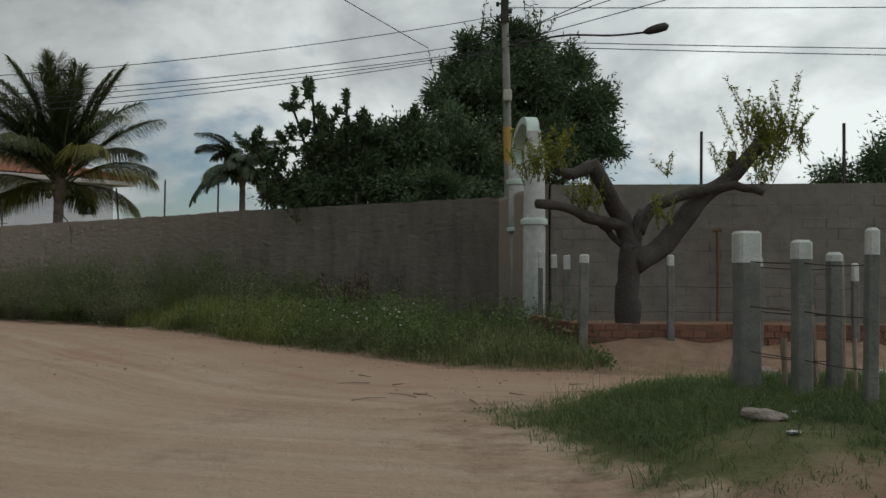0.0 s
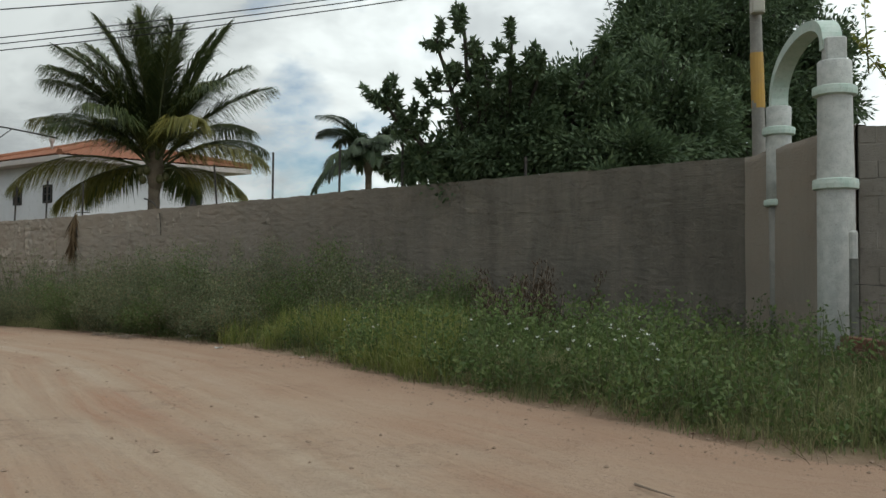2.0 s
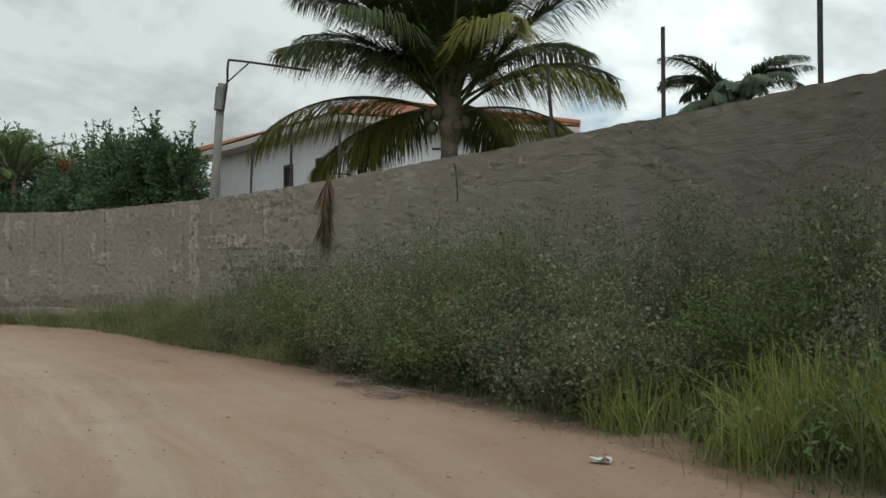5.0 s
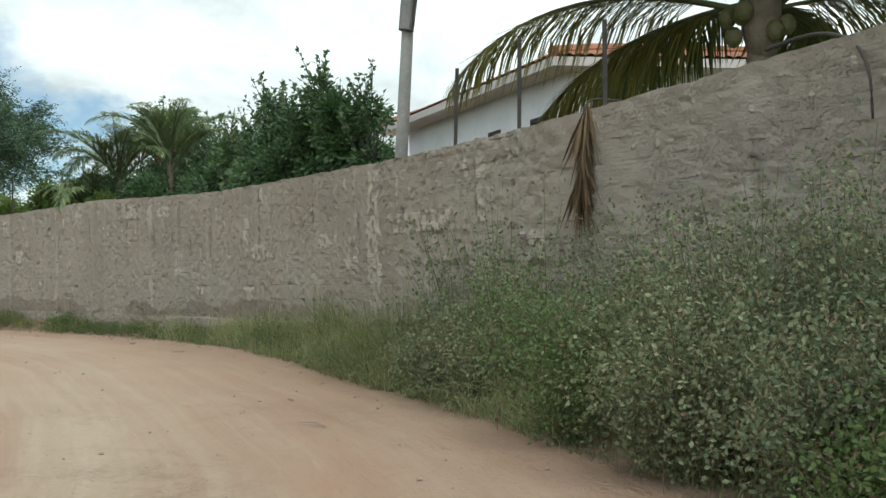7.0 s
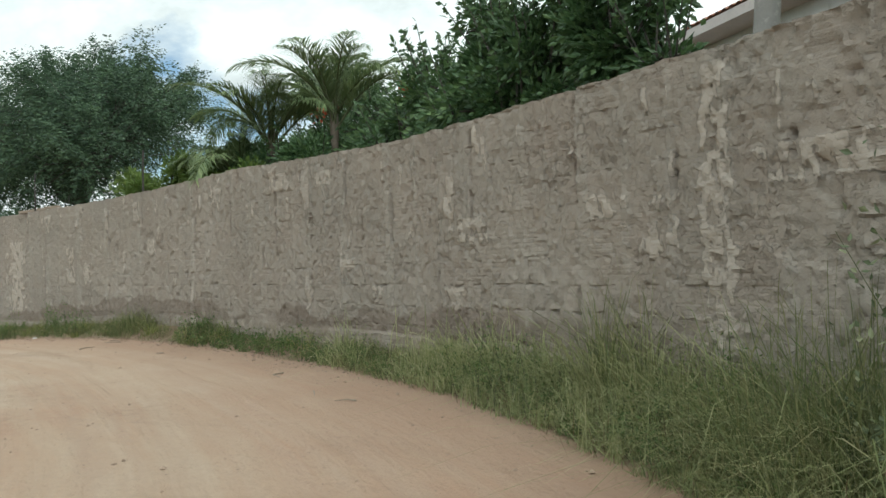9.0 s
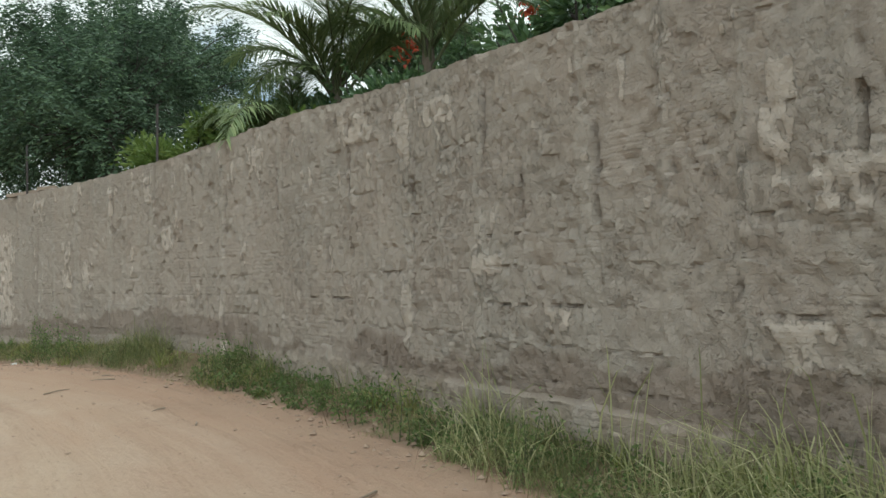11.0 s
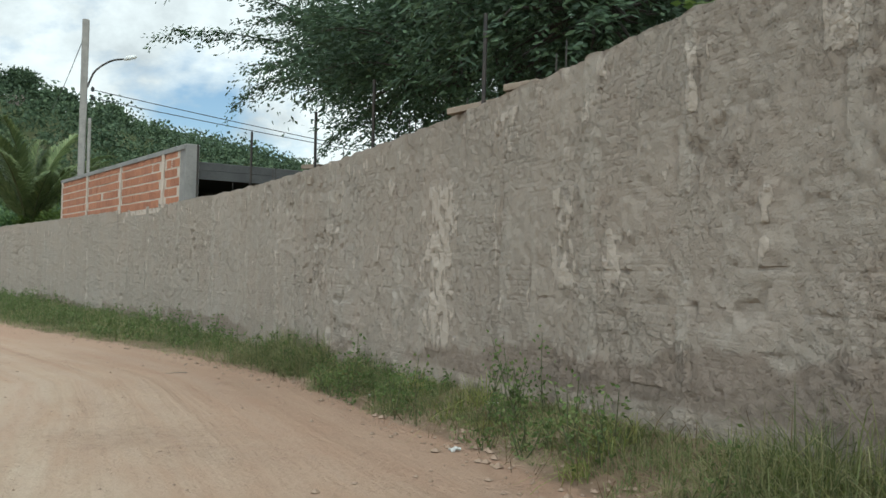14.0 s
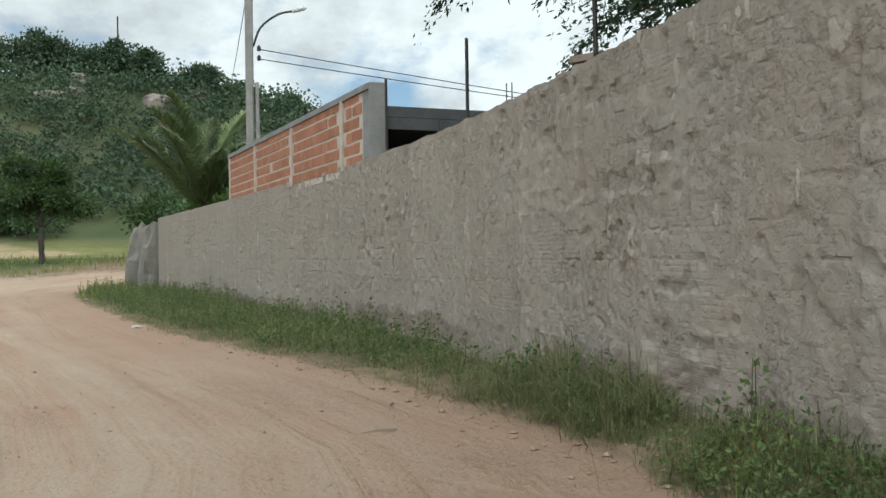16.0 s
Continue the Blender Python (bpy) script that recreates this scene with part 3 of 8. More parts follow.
def build_ground():
    xs, ys = grid_lines(-50, 6, 0.11, 1800), grid_lines(2, 31, 0.11, 1800)
    X, Y = np.meshgrid(xs, ys, indexing="ij")
    p = np.stack([X.ravel(), Y.ravel()], 1)
    ac, al = across_of(p)
    Z = ground_z(X, Y, ac).ravel()
    n, m = len(xs), len(ys)
    i, j = np.meshgrid(np.arange(n - 1), np.arange(m - 1), indexing="ij")
    f = np.stack([i * m + j, (i + 1) * m + j, (i + 1) * m + j + 1, i * m + j + 1], -1).reshape(-1, 4)
    acc = Acc().add(np.column_stack([p, Z]), f)
    ob = put("ground", acc, GROUND, label="pale sandy dirt road with weedy earth verges", category="ground", kind="structure", shade=True)
    me = ob.data
    verge = smooth(0.25, -0.25, ac)
    patch = in_poly(p, FRONT_PATCH)
    pd = np.abs(poly_dist(p, FRONT_PATCH + FRONT_PATCH[:1])[0])
    verge = np.maximum(verge, np.where(patch, smooth(-0.1, 0.6, pd), 0.0) * 0.95)
    verge = np.maximum(verge, np.where(patch, 0.47, 0.47 * smooth(1.7, 0.3, pd)))
    verge = np.maximum(verge, smooth(8.0, 10.5, ac))
    verge = np.maximum(verge, smooth(-70, -90, p[:, 0]) * smooth(4.0, 6.0, ac))
    green = np.clip(smooth(0.0, -0.8, ac) * (0.8 - 0.55 * smooth(-12, -17, p[:, 0]) * (1 - smooth(-36, -42, p[:, 0]))) * (1 - smooth(1.0, 1.6, p[:, 0]) * (p[:, 1] < 14.5)) + np.where(patch, 0.8 * smooth(0.4, 0.55, fbm(p[:, 0] * 0.9, p[:, 1] * 0.9, 21, 3) + 0.12 * smooth(1.8, 2.8, p[:, 0])), 0) + smooth(9, 14, ac), 0, 1)
    for name, val in (("verge", verge), ("green", green)):
        me.attributes.new(name, "FLOAT", "POINT").data.foreach_set("value", val.astype(np.float32))
    uv = me.uv_layers.new(name="road")
    idx = np.zeros(len(me.loops), int)
    me.loops.foreach_get("vertex_index", idx)
    uv.data.foreach_set("uv", np.column_stack([ac, al])[idx].astype(np.float32).ravel())
    return ob


build_ground()

# ---------------------------------------------------------------- the long wall
def wall_top(x):
    return np.interp(-np.asarray(x, float), [-1.3, 5, 9, 12.3, 15, 20, 23, 25, 27, 30, 33, 37, 46, 65],
                     [2.82, 2.75, 2.62, 2.50, 2.41, 2.44, 2.56, 2.66, 2.63, 2.56, 2.51, 2.45, 2.46, 2.47])


def wall_foot(x, y):
    return ground_z(np.asarray(x, float), np.asarray(y, float), np.full(np.shape(x), -1.2)) - 0.25


# mortar smears on the face: along-wall x, bottom, top, half width
SMEARS = [(-15.9, 0.5, 2.35, 0.07), (-33.35, 0.45, 1.95, 0.17), (-31.05, 1.05, 1.75, 0.09), (-30.35, 1.0, 1.45, 0.08), (-14.95, 1.55, 1.80, 0.26), (-16.4, 1.2, 1.6, 0.08),
          (-32.0, 2.05, 2.4, 0.06), (-31.85, 2.15, 2.42, 0.05), (-25.6, 2.2, 2.5, 0.09), (-23.3, 2.2, 2.45, 0.14), (-23.6, 2.25, 2.5, 0.05), (-22.05, 2.15, 2.35, 0.12),
          (-19.15, 1.45, 2.0, 0.05), (-18.75, 1.35, 1.6, 0.13), (-25.9, 1.3, 1.55, 0.05), (-21.4, 1.15, 1.3, 0.09), (-22.6, 2.1, 2.35, 0.05), (-19.1, 0.75, 1.0, 0.12),
          (-7.2, 2.15, 2.3, 0.08), (-2.96, 2.2, 2.32, 0.10), (-34.6, 1.9, 2.1, 0.05), (-36.7, 1.0, 1.25, 0.04), (-20.7, 0.85, 1.0, 0.10), (-28.5, 2.1, 2.45, 0.06),
          (-29.6, 2.0, 2.4, 0.05), (-28.0, 1.5, 1.8, 0.07), (-27.7, 1.75, 2.0, 0.05), (-29.0, 1.2, 1.6, 0.05), (-17.0, 1.45, 1.65, 0.08), (-13.95, 1.6, 2.2, 0.05), (-13.2, 1.2, 1.5, 0.09)]
# upright mortar columns between the clay blocks, along-wall x
COLUMNS = [-10.9, -12.4, -13.94, -17.2, -18.85, -20.4, -21.5, -22.47, -23.4, -24.99, -26.46, -28.4, -29.65, -30.7, -32.0, -32.78, -34.38, -36.5, -37.58, -38.85,
           -40.46, -42.4, -44.6, -46.7, -48.9, -51.2, -53.4, -55.7, -58.0, -60.4, -62.6]


def build_wall():
    line = spline([tuple(p) for p in WALL_LINE[::2]] + [tuple(WALL_LINE[-1])], 0.018)
    keep = ~((line[:, 0] < -47) | (line[:, 0] > -13)) | (np.arange(len(line)) % 3 == 0)
    keep[-1] = True
    line = line[keep]
    d = np.gradient(line, axis=0)
    d /= np.linalg.norm(d, axis=1)[:, None]
    nor = np.stack([-d[:, 1], d[:, 0]], 1)          # towards the road
    if nor[len(nor) // 2, 1] > 0:
        nor = -nor
    s = np.concatenate([[0], np.cumsum(np.linalg.norm(np.diff(line, axis=0), axis=1))])
    n = len(line)
    x = line[:, 0]
    top = wall_top(x) + 0.03 * (fbm(s * 2.2, s * 0 + 3, 31, 3) - 0.5) + 0.018 * (vnoise(s * 9, s * 0, 33) - 0.5)
    foot = wall_foot(x, line[:, 1])
    # rows gather at the bed joints, 0.2 m apart
    grid = (np.arange(-3, 15)[:, None] * 0.2 + np.array([-0.013, -0.007, 0.0, 0.006, 0.012, 0.036, 0.06, 0.085, 0.11, 0.135, 0.16])[None]).ravel()
    rows = len(grid) + 1
    course = np.floor(grid / 0.2 + 0.2)
    wob = 0.05 * (fbm(s[:, None] * 0.8, course[None] * 7.7, 35, 3) - 0.5) + 0.022 * (fbm(s[:, None] * 7, course[None] * 3.3, 36, 4) - 0.5)
    Z = grid[None] + wob
    Z = np.minimum(np.maximum(Z, foot[:, None]), top[:, None])
    Z = np.concatenate([Z, top[:, None]], 1)
    C = np.concatenate([np.repeat(course[None], n, 0), np.full((n, 1), 99.0)], 1)
    off = np.concatenate([np.repeat((grid - course * 0.2)[None], n, 0), np.full((n, 1), 0.1)], 1)
    S = np.repeat(s[:, None], rows, 1)
    X = np.repeat(x[:, None], rows, 1)
    fine = 0.25 + 0.75 * smooth(0, -11, x)[:, None]
    r = np.random.default_rng(11)
    main = [float(np.interp(-q, -x, s)) for q in COLUMNS]
    joint, smear_rib, stain, post_mark = (np.zeros_like(Z) for _ in range(4))

    def column(pos, width, height, slots, strong):
        c = np.abs(s - pos) < 0.5
        if not c.any():
            return
        z, ss = Z[c], S[c]
        lean = pos + 0.04 * (fbm(z * 0.8, z * 0 + pos, 5, 3) - 0.5)
        w = width * (0.6 + 0.9 * vnoise(z * 5.5, z * 0 + pos, 6))
        rib = 1 - smooth(0.75, 1.05, np.abs(ss - lean) / w + 0.7 * (fbm(ss * 16, z * 9, 7, 3) - 0.5))
        have = smooth(0.36, 0.50, fbm(z * 1.1, z * 0 + pos * 3, 8, 2))
        joint[c] += height * rib * have
        post_mark[c] = np.maximum(post_mark[c], rib * (0.45 + 0.55 * have) * min(1.0, height / 0.012))
        fresh = smooth(0.52, 0.62, fbm(z * 2.6, z * 0 + pos * 5, 9, 3))
        smear_rib[c] = np.maximum(smear_rib[c], rib * have * fresh * strong)
        side = r.choice([-1, 1])
        for lo, hi in slots:
            on = smooth(lo, lo + 0.04, z) * (1 - smooth(hi - 0.04, hi, z))
            q = lean + side * (width + 0.012) + 0.02 * (fbm(z * 5, z * 0 + pos, 12, 3) - 0.5)
            open_run = smooth(0.40, 0.50, fbm(z * 8, z * 0 + pos, 14, 3))
            joint[c] -= (0.055 - 0.03 * smooth(-22, -26, X[c])) * np.exp(-((ss - q) / 0.015) ** 2) * open_run * on
            stain[c] = np.maximum(stain[c], (0.8 - 0.35 * smooth(-22, -26, X[c])) * np.exp(-((ss - q) / 0.04) ** 2) * on * smooth(lo - 0.3, hi, z))

    for pos in main:
        lo = r.uniform(1.2, 1.9)
        slots = [(lo, lo + r.uniform(0.5, 1.1))]
        if r.random() < 0.55:
            b = r.uniform(0.5, 0.9)
            slots.append((b, b + r.uniform(0.15, 0.4)))
        column(pos, r.uniform(0.055, 0.11), 0.014, slots, r.choice([0.3, 0.6, 0.8]))
    minor = []
    for u, v_ in zip(main[:-1], main[1:]):
        k = max(1, int(round(abs(v_ - u) / 0.48)))
        minor += [u + (v_ - u) * (q + r.uniform(-0.15, 0.15)) / k for q in range(1, k)]
    for pos in minor:
        a = r.uniform(0.4, 2.0)
        column(pos, r.uniform(0.025, 0.05), 0.008, [(a, a + r.uniform(0.1, 0.4))] if r.random() < 0.6 else [], r.choice([0.0, 0.3, 0.6]))
    # broken lines along the bed joints, mostly low on the wall
    edges = sorted(main + minor)
    crack = np.zeros((n, 18))
    for k in range(18):
        z = (k - 3) * 0.2
        for u, v_ in zip(edges[:-1], edges[1:]):
            c = (s > u) & (s < v_)
            if not c.any():
                continue
            mid = x[c].mean()
            low = math.exp(-((z - 1.0) / 0.28) ** 2) * (0.75 if -29 < mid < -17 else 0.35)
            run = r.random()
            if run < 0.42 + low:
                lo, hi = (r.uniform(0.0, 0.2), r.uniform(0.7, 1.0)) if run < low else (r.uniform(0.0, 0.6), r.uniform(0.5, 1.0))
                q = (s[c] - u) / (v_ - u)
                crack[c, k] = smooth(lo - 0.03, lo + 0.05, q) * (1 - smooth(hi - 0.05, hi + 0.03, q)) * (r.choice([0.5, 0.8, 1.0]) if run < low else r.choice([0.12, 0.2, 0.35]))
    crack *= smooth(0.42, 0.52, fbm(s[:, None] * 17, np.arange(18)[None] * 3.1, 46, 4))
    crack *= 1 - 0.6 * smooth(-22, -26, x)[:, None]
    full = np.concatenate([np.repeat(crack, 11, 1), np.zeros((n, 1))], 1)
    open_ = np.where((off > -0.010) & (off < 0.009), 1.0, 0.0)
    lip = np.where((off > 0.009) & (off < 0.05), 1.0, 0.0) * smooth(0.4, 0.6, fbm(S * 20, C * 5, 47, 2))
    ledge = full * (-0.034 * open_ * (0.35 + 0.9 * smooth(0.35, 0.6, fbm(S * 26, C * 2.2, 49, 2))) + 0.009 * lip)
    # blocks a little out of line with one another, and thin places where the courses stand out as torn steps
    cell = np.floor((S + 0.2 * (C % 2)) / 0.4)
    ledge += 0.005 * (hash2(cell, C, 77) - 0.5)
    torn = smooth(0.48, 0.58, fbm(S * 0.3, Z * 0.5, 43, 3)) * smooth(0.48, 0.58, fbm(S * 2.6, C * 2.9, 42, 3))
    saw = (np.clip(off, -0.03, 0.17) / 0.2)
    ledge += torn * 0.013 * (0.5 - saw) * (0.3 + 1.4 * fbm(S * 14, C * 1.7, 48, 3))
    # lumps of thrown mortar, drawn out downwards
    lump = 0.014 * (fbm(S * 0.6, Z * 0.7, 51, 3) - 0.5) + 0.006 * (fbm(S * 6.0, Z * 4.0, 53, 4) - 0.5) + 0.019 * (fbm(S * 21, Z * 19, 57, 2) - 0.5)
    rough_part = 0.4 + 0.6 * smooth(-27, -22, x)[:, None]
    lump += rough_part * (0.003 * smooth(0.52, 0.56, fbm(S * 6.5, Z * 6, 65, 4)) + 0.009 * smooth(0.55, 0.58, fbm(S * 14, Z * 13, 67, 3)) - 0.014 * smooth(0.62, 0.66, fbm(S * 9, Z * 13, 69, 3)))
    smear = np.zeros_like(Z)
    runs = [(q, lo, hi, w * 2.0 if q < -12 and w > 0.05 else w * 1.3) for q, lo, hi, w in SMEARS]
    for _ in range(330):
        q = r.uniform(-63, -9)
        h = r.uniform(0.05, 0.26)
        b = (wall_top(q) - h - abs(r.normal(0, 0.20)) - 0.03) if r.random() < 0.7 else r.uniform(0.6, 2.0)
        runs.append((q, b, b + h, r.uniform(0.012, 0.04)))
    for q, lo, hi, w in runs:
        c = (x > q - 1.2) & (x < q + 1.2)
        if not c.any():
            continue
        z, xx, ss = Z[c], X[c], S[c]
        ww = w * (0.7 + 0.6 * vnoise(z * 9, z * 0 + q, 61))
        on = (1 - smooth(0.8, 1.1, np.abs(xx - q) / ww + 1.3 * (fbm(ss * 13, z * 7, 62, 3) - 0.5))) * smooth(lo - 0.02, lo + 0.04, z) * (1 - smooth(hi - 0.04, hi + 0.02, z))
        on *= smooth(0.36, 0.46, fbm(ss * 19, z * 13, 63, 2))
        smear[c] = np.maximum(smear[c], on)
    smear = np.maximum(smear, smear_rib)
    disp = (ledge + joint) * fine + lump * (0.5 + 0.5 * fine) + 0.014 * smear
    # small holes and bites
    bite = smooth(0.66, 0.72, fbm(S * 6, Z * 6, 71, 2)) * smooth(0.5, 0.7, fbm(S * 0.4, Z * 0.7, 73, 2))
    disp -= 0.026 * bite * fine
    # the damp, earth-splashed foot with its ragged footing
    level = (foot + 0.25)[:, None]
    upper = level + 0.30 + 0.32 * (fbm(S * 0.5, S * 0 + 2, 83, 3) - 0.5) + 0.22 * (fbm(S * 3.5, S * 0, 84, 3) - 0.5)
    lower = level + 0.09 + 0.10 * (fbm(S * 1.2, S * 0, 85, 3) - 0.5)
    strong = np.clip(0.25 + 0.9 * smooth(0.42, 0.58, fbm(s * 0.35, s * 0 + 7, 86, 2)) + 0.5 * smooth(-25, -22, x) * (1 - smooth(-18, -15, x)), 0, 1)[:, None]
    damp = smooth(upper + 0.05, upper - 0.05, Z) * smooth(lower - 0.04, lower + 0.04, Z) * strong
    splash = smooth(lower + 0.05, lower - 0.05, Z) * (0.45 + 0.55 * smooth(-26, -22, x)[:, None])
    disp += 0.045 * smooth(lower + 0.012, lower - 0.012, Z) * smooth(-13, -16, x)[:, None] * smooth(-25, -22, x)[:, None] * smooth(0.40, 0.5, fbm(S * 0.9, S * 0, 87, 3))
    base = line[:, None, :] + nor[:, None, :] * (0.07 + disp)[..., None]
    front = np.concatenate([base, Z[..., None]], -1)
    back_xy = line - nor * 0.07
    cap = np.stack([np.column_stack([back_xy, top + 0.004]), np.column_stack([back_xy, foot])], 1)
    v = np.concatenate([front, cap], 1)
    m = rows + 2
    i, j = np.meshgrid(np.arange(n - 1), np.arange(m - 1), indexing="ij")
    f = np.stack([i * m + j, i * m + j + 1, (i + 1) * m + j + 1, (i + 1) * m + j], -1).reshape(-1, 4)
    zz = v[..., 2].ravel()
    flat = (np.ptp(zz[f], axis=1) < 1e-4) & ((f % m).max(1) < rows)
    flat |= (np.abs(zz[f[:, 0]] - zz[f[:, 1]]) < 1e-5) & (np.abs(zz[f[:, 3]] - zz[f[:, 2]]) < 1e-5) & ((f % m).max(1) < rows)
    acc = Acc().add(v.reshape(-1, 3), f[~flat])
    acc.f.append(np.array([np.arange(m)]) + (n - 1) * m)
    acc.f.append(np.array([np.arange(m)[::-1]]))
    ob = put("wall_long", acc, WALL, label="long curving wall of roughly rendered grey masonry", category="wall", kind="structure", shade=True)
    ob.data.set_sharp_from_angle(angle=radians(38))
    pad = np.zeros((n, 2))
    # painted shade deepens along the wall towards the gate corner
    painted_shade = np.repeat((0.9 * smooth(-13.0, -1.0, x))[:, None], rows, 1)
    for name, val in (("painted_shade", painted_shade), ("smear", smear * 0.85), ("splash", splash), ("damp", damp), ("stain", stain), ("column", post_mark)):
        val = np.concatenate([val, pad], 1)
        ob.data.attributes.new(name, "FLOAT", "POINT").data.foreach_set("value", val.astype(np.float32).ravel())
    return ob


build_wall()


def wall_at(x):
    """The wall line's point, its direction and the way to the road there."""
    k = int(np.argmin(np.abs(WALL_LINE[:, 0] - x)))
    d = WALL_LINE[min(k + 1, len(WALL_LINE) - 1)] - WALL_LINE[max(k - 1, 0)]
    d = d / np.linalg.norm(d)
    nor = np.array([d[1], -d[0]])
    if nor[1] > 0:
        nor = -nor
    y = np.interp(-x, -WALL_LINE[:, 0], WALL_LINE[:, 1])
    return np.array([x, y]), d, nor

# ---------------------------------------------------------------- corner by the gate
def block_wall(name, line, top, foot, mat_block, label, course=0.2, length=0.40, depth=0.14, upto=10):
    """A wall of laid blocks: a mortar core with every block its own piece."""
    core = Acc()
    a, b = np.array(line[0], float), np.array(line[1], float)
    d = (b - a) / np.linalg.norm(b - a)
    ln = np.linalg.norm(b - a)
    ang = math.degrees(math.atan2(d[1], d[0]))
    m = pose(a[0], a[1], 0, 0, 0, ang)
    box(core, (0, -depth / 2 + 0.006, foot), (ln, depth / 2 - 0.006, top - 0.01), m)
    ob = put(name, core, BLOCK, label=label, category="wall", kind="structure")
    cell = [box(Acc(), (0.006, -depth / 2, 0.006), (length - 0.006, depth / 2, course - 0.006), None, 0.006).mesh("block", mat_block),
            box(Acc(), (0.006, -depth / 2, 0.006), (length / 2 - 0.006, depth / 2, course - 0.006), None, 0.006).mesh("half_block", mat_block)]
    r = np.random.default_rng(5)
    z, row, count = top - course * int((top - foot) / course), 0, 0
    while z < top - 0.01:
        x = -length / 2 if row % 2 else 0.0
        while x < ln:
            half = x < 0 or x + length > ln + 0.01
            xx = max(x, 0.0)
            if xx + (length / 2 if half else length) <= ln + 0.02:
                o = new("block", cell[1 if half else 0])
                o.parent = ob
                o.matrix_basis = m @ pose(xx, r.normal(0, 0.006), z + r.normal(0, 0.002), r.normal(0, 0.4), 0, r.normal(0, 0.4))
                count += 1
            x += length
        z += course
        row += 1
    return ob


block_wall("wall_side", [(1.95, 17.45), (9.6, 16.55)], 2.84, 0.0, BLOCK, "bare grey block wall with uneven courses")


def rendered_panel():
    """The short rendered return of the wall beside the gate."""
    a, b = np.array([1.22, 19.95]), np.array([1.98, 17.42])
    n, m = 40, 36
    t, u = np.meshgrid(np.linspace(0, 1, n), np.linspace(0, 1, m), indexing="ij")
    d = (b - a) / np.linalg.norm(b - a)
    nor = np.array([d[1], -d[0]])
    nor = -nor if nor[0] > 0 else nor
    ln = np.linalg.norm(b - a)
    top = 2.80 + 0.07 * t + 0.03 * (vnoise(t * 9, t * 0, 3) - 0.5)
    z = -0.2 + (top + 0.2) * u
    off = 0.07 + 0.03 * (fbm(t * ln * 2, z * 2, 8, 4) - 0.5)
    p = a + (b - a) * t[..., None] + nor * off[..., None]
    f = np.concatenate([p, z[..., None]], -1)
    q = a + (b - a) * t[:, :1, None] - nor * 0.07
    bk = np.concatenate([np.concatenate([q, top[:, :1, None]], -1), np.concatenate([q, top[:, :1, None] * 0 - 0.2], -1)], 1)
    v = np.concatenate([f, bk], 1)
    k = m + 2
    i, j = np.meshgrid(np.arange(n - 1), np.arange(k - 1), indexing="ij")
    faces = np.stack([i * k + j, (i + 1) * k + j, (i + 1) * k + j + 1, i * k + j + 1], -1).reshape(-1, 4)
    put("wall_return", Acc().add(v.reshape(-1, 3), faces), WALL, label="short rendered wall return beside the old gate", category="wall", kind="structure", shade=True)


rendered_panel()


def lathe(acc, prof, at, sides=20, wob=0.0, seed=1):
    t = np.linspace(0, 2 * np.pi, sides, endpoint=False)
    r = np.array([p[0] for p in prof])[:, None] * (1 + wob * (vnoise(np.arange(len(prof))[:, None] * 0.7 + t * 0, np.cos(t)[None] * 2 + 3, seed) - 0.5))
    z = np.array([p[1] for p in prof])[:, None] + 0 * t
    v = np.stack([at[0] + r * np.cos(t), at[1] + r * np.sin(t), z + (at[2] if len(at) > 2 else 0)], -1)
    n, s = len(prof), sides
    i, j = np.meshgrid(np.arange(n - 1), np.arange(s), indexing="ij")
    k = (j + 1) % s
    acc.add(v.reshape(-1, 3), np.stack([i * s + j, i * s + k, (i + 1) * s + k, (i + 1) * s + j], -1).reshape(-1, 4))
    acc.f.append(np.array([np.arange(s)[::-1]]) + acc.n - n * s)
    acc.f.append(np.array([np.arange(s)]) + acc.n - s)
    return acc


def ring_profile(r, z, h):
    return [(r, z), (r + 0.045, z + 0.015), (r + 0.05, z + h * 0.5), (r + 0.045, z + h - 0.015), (r, z + h)]


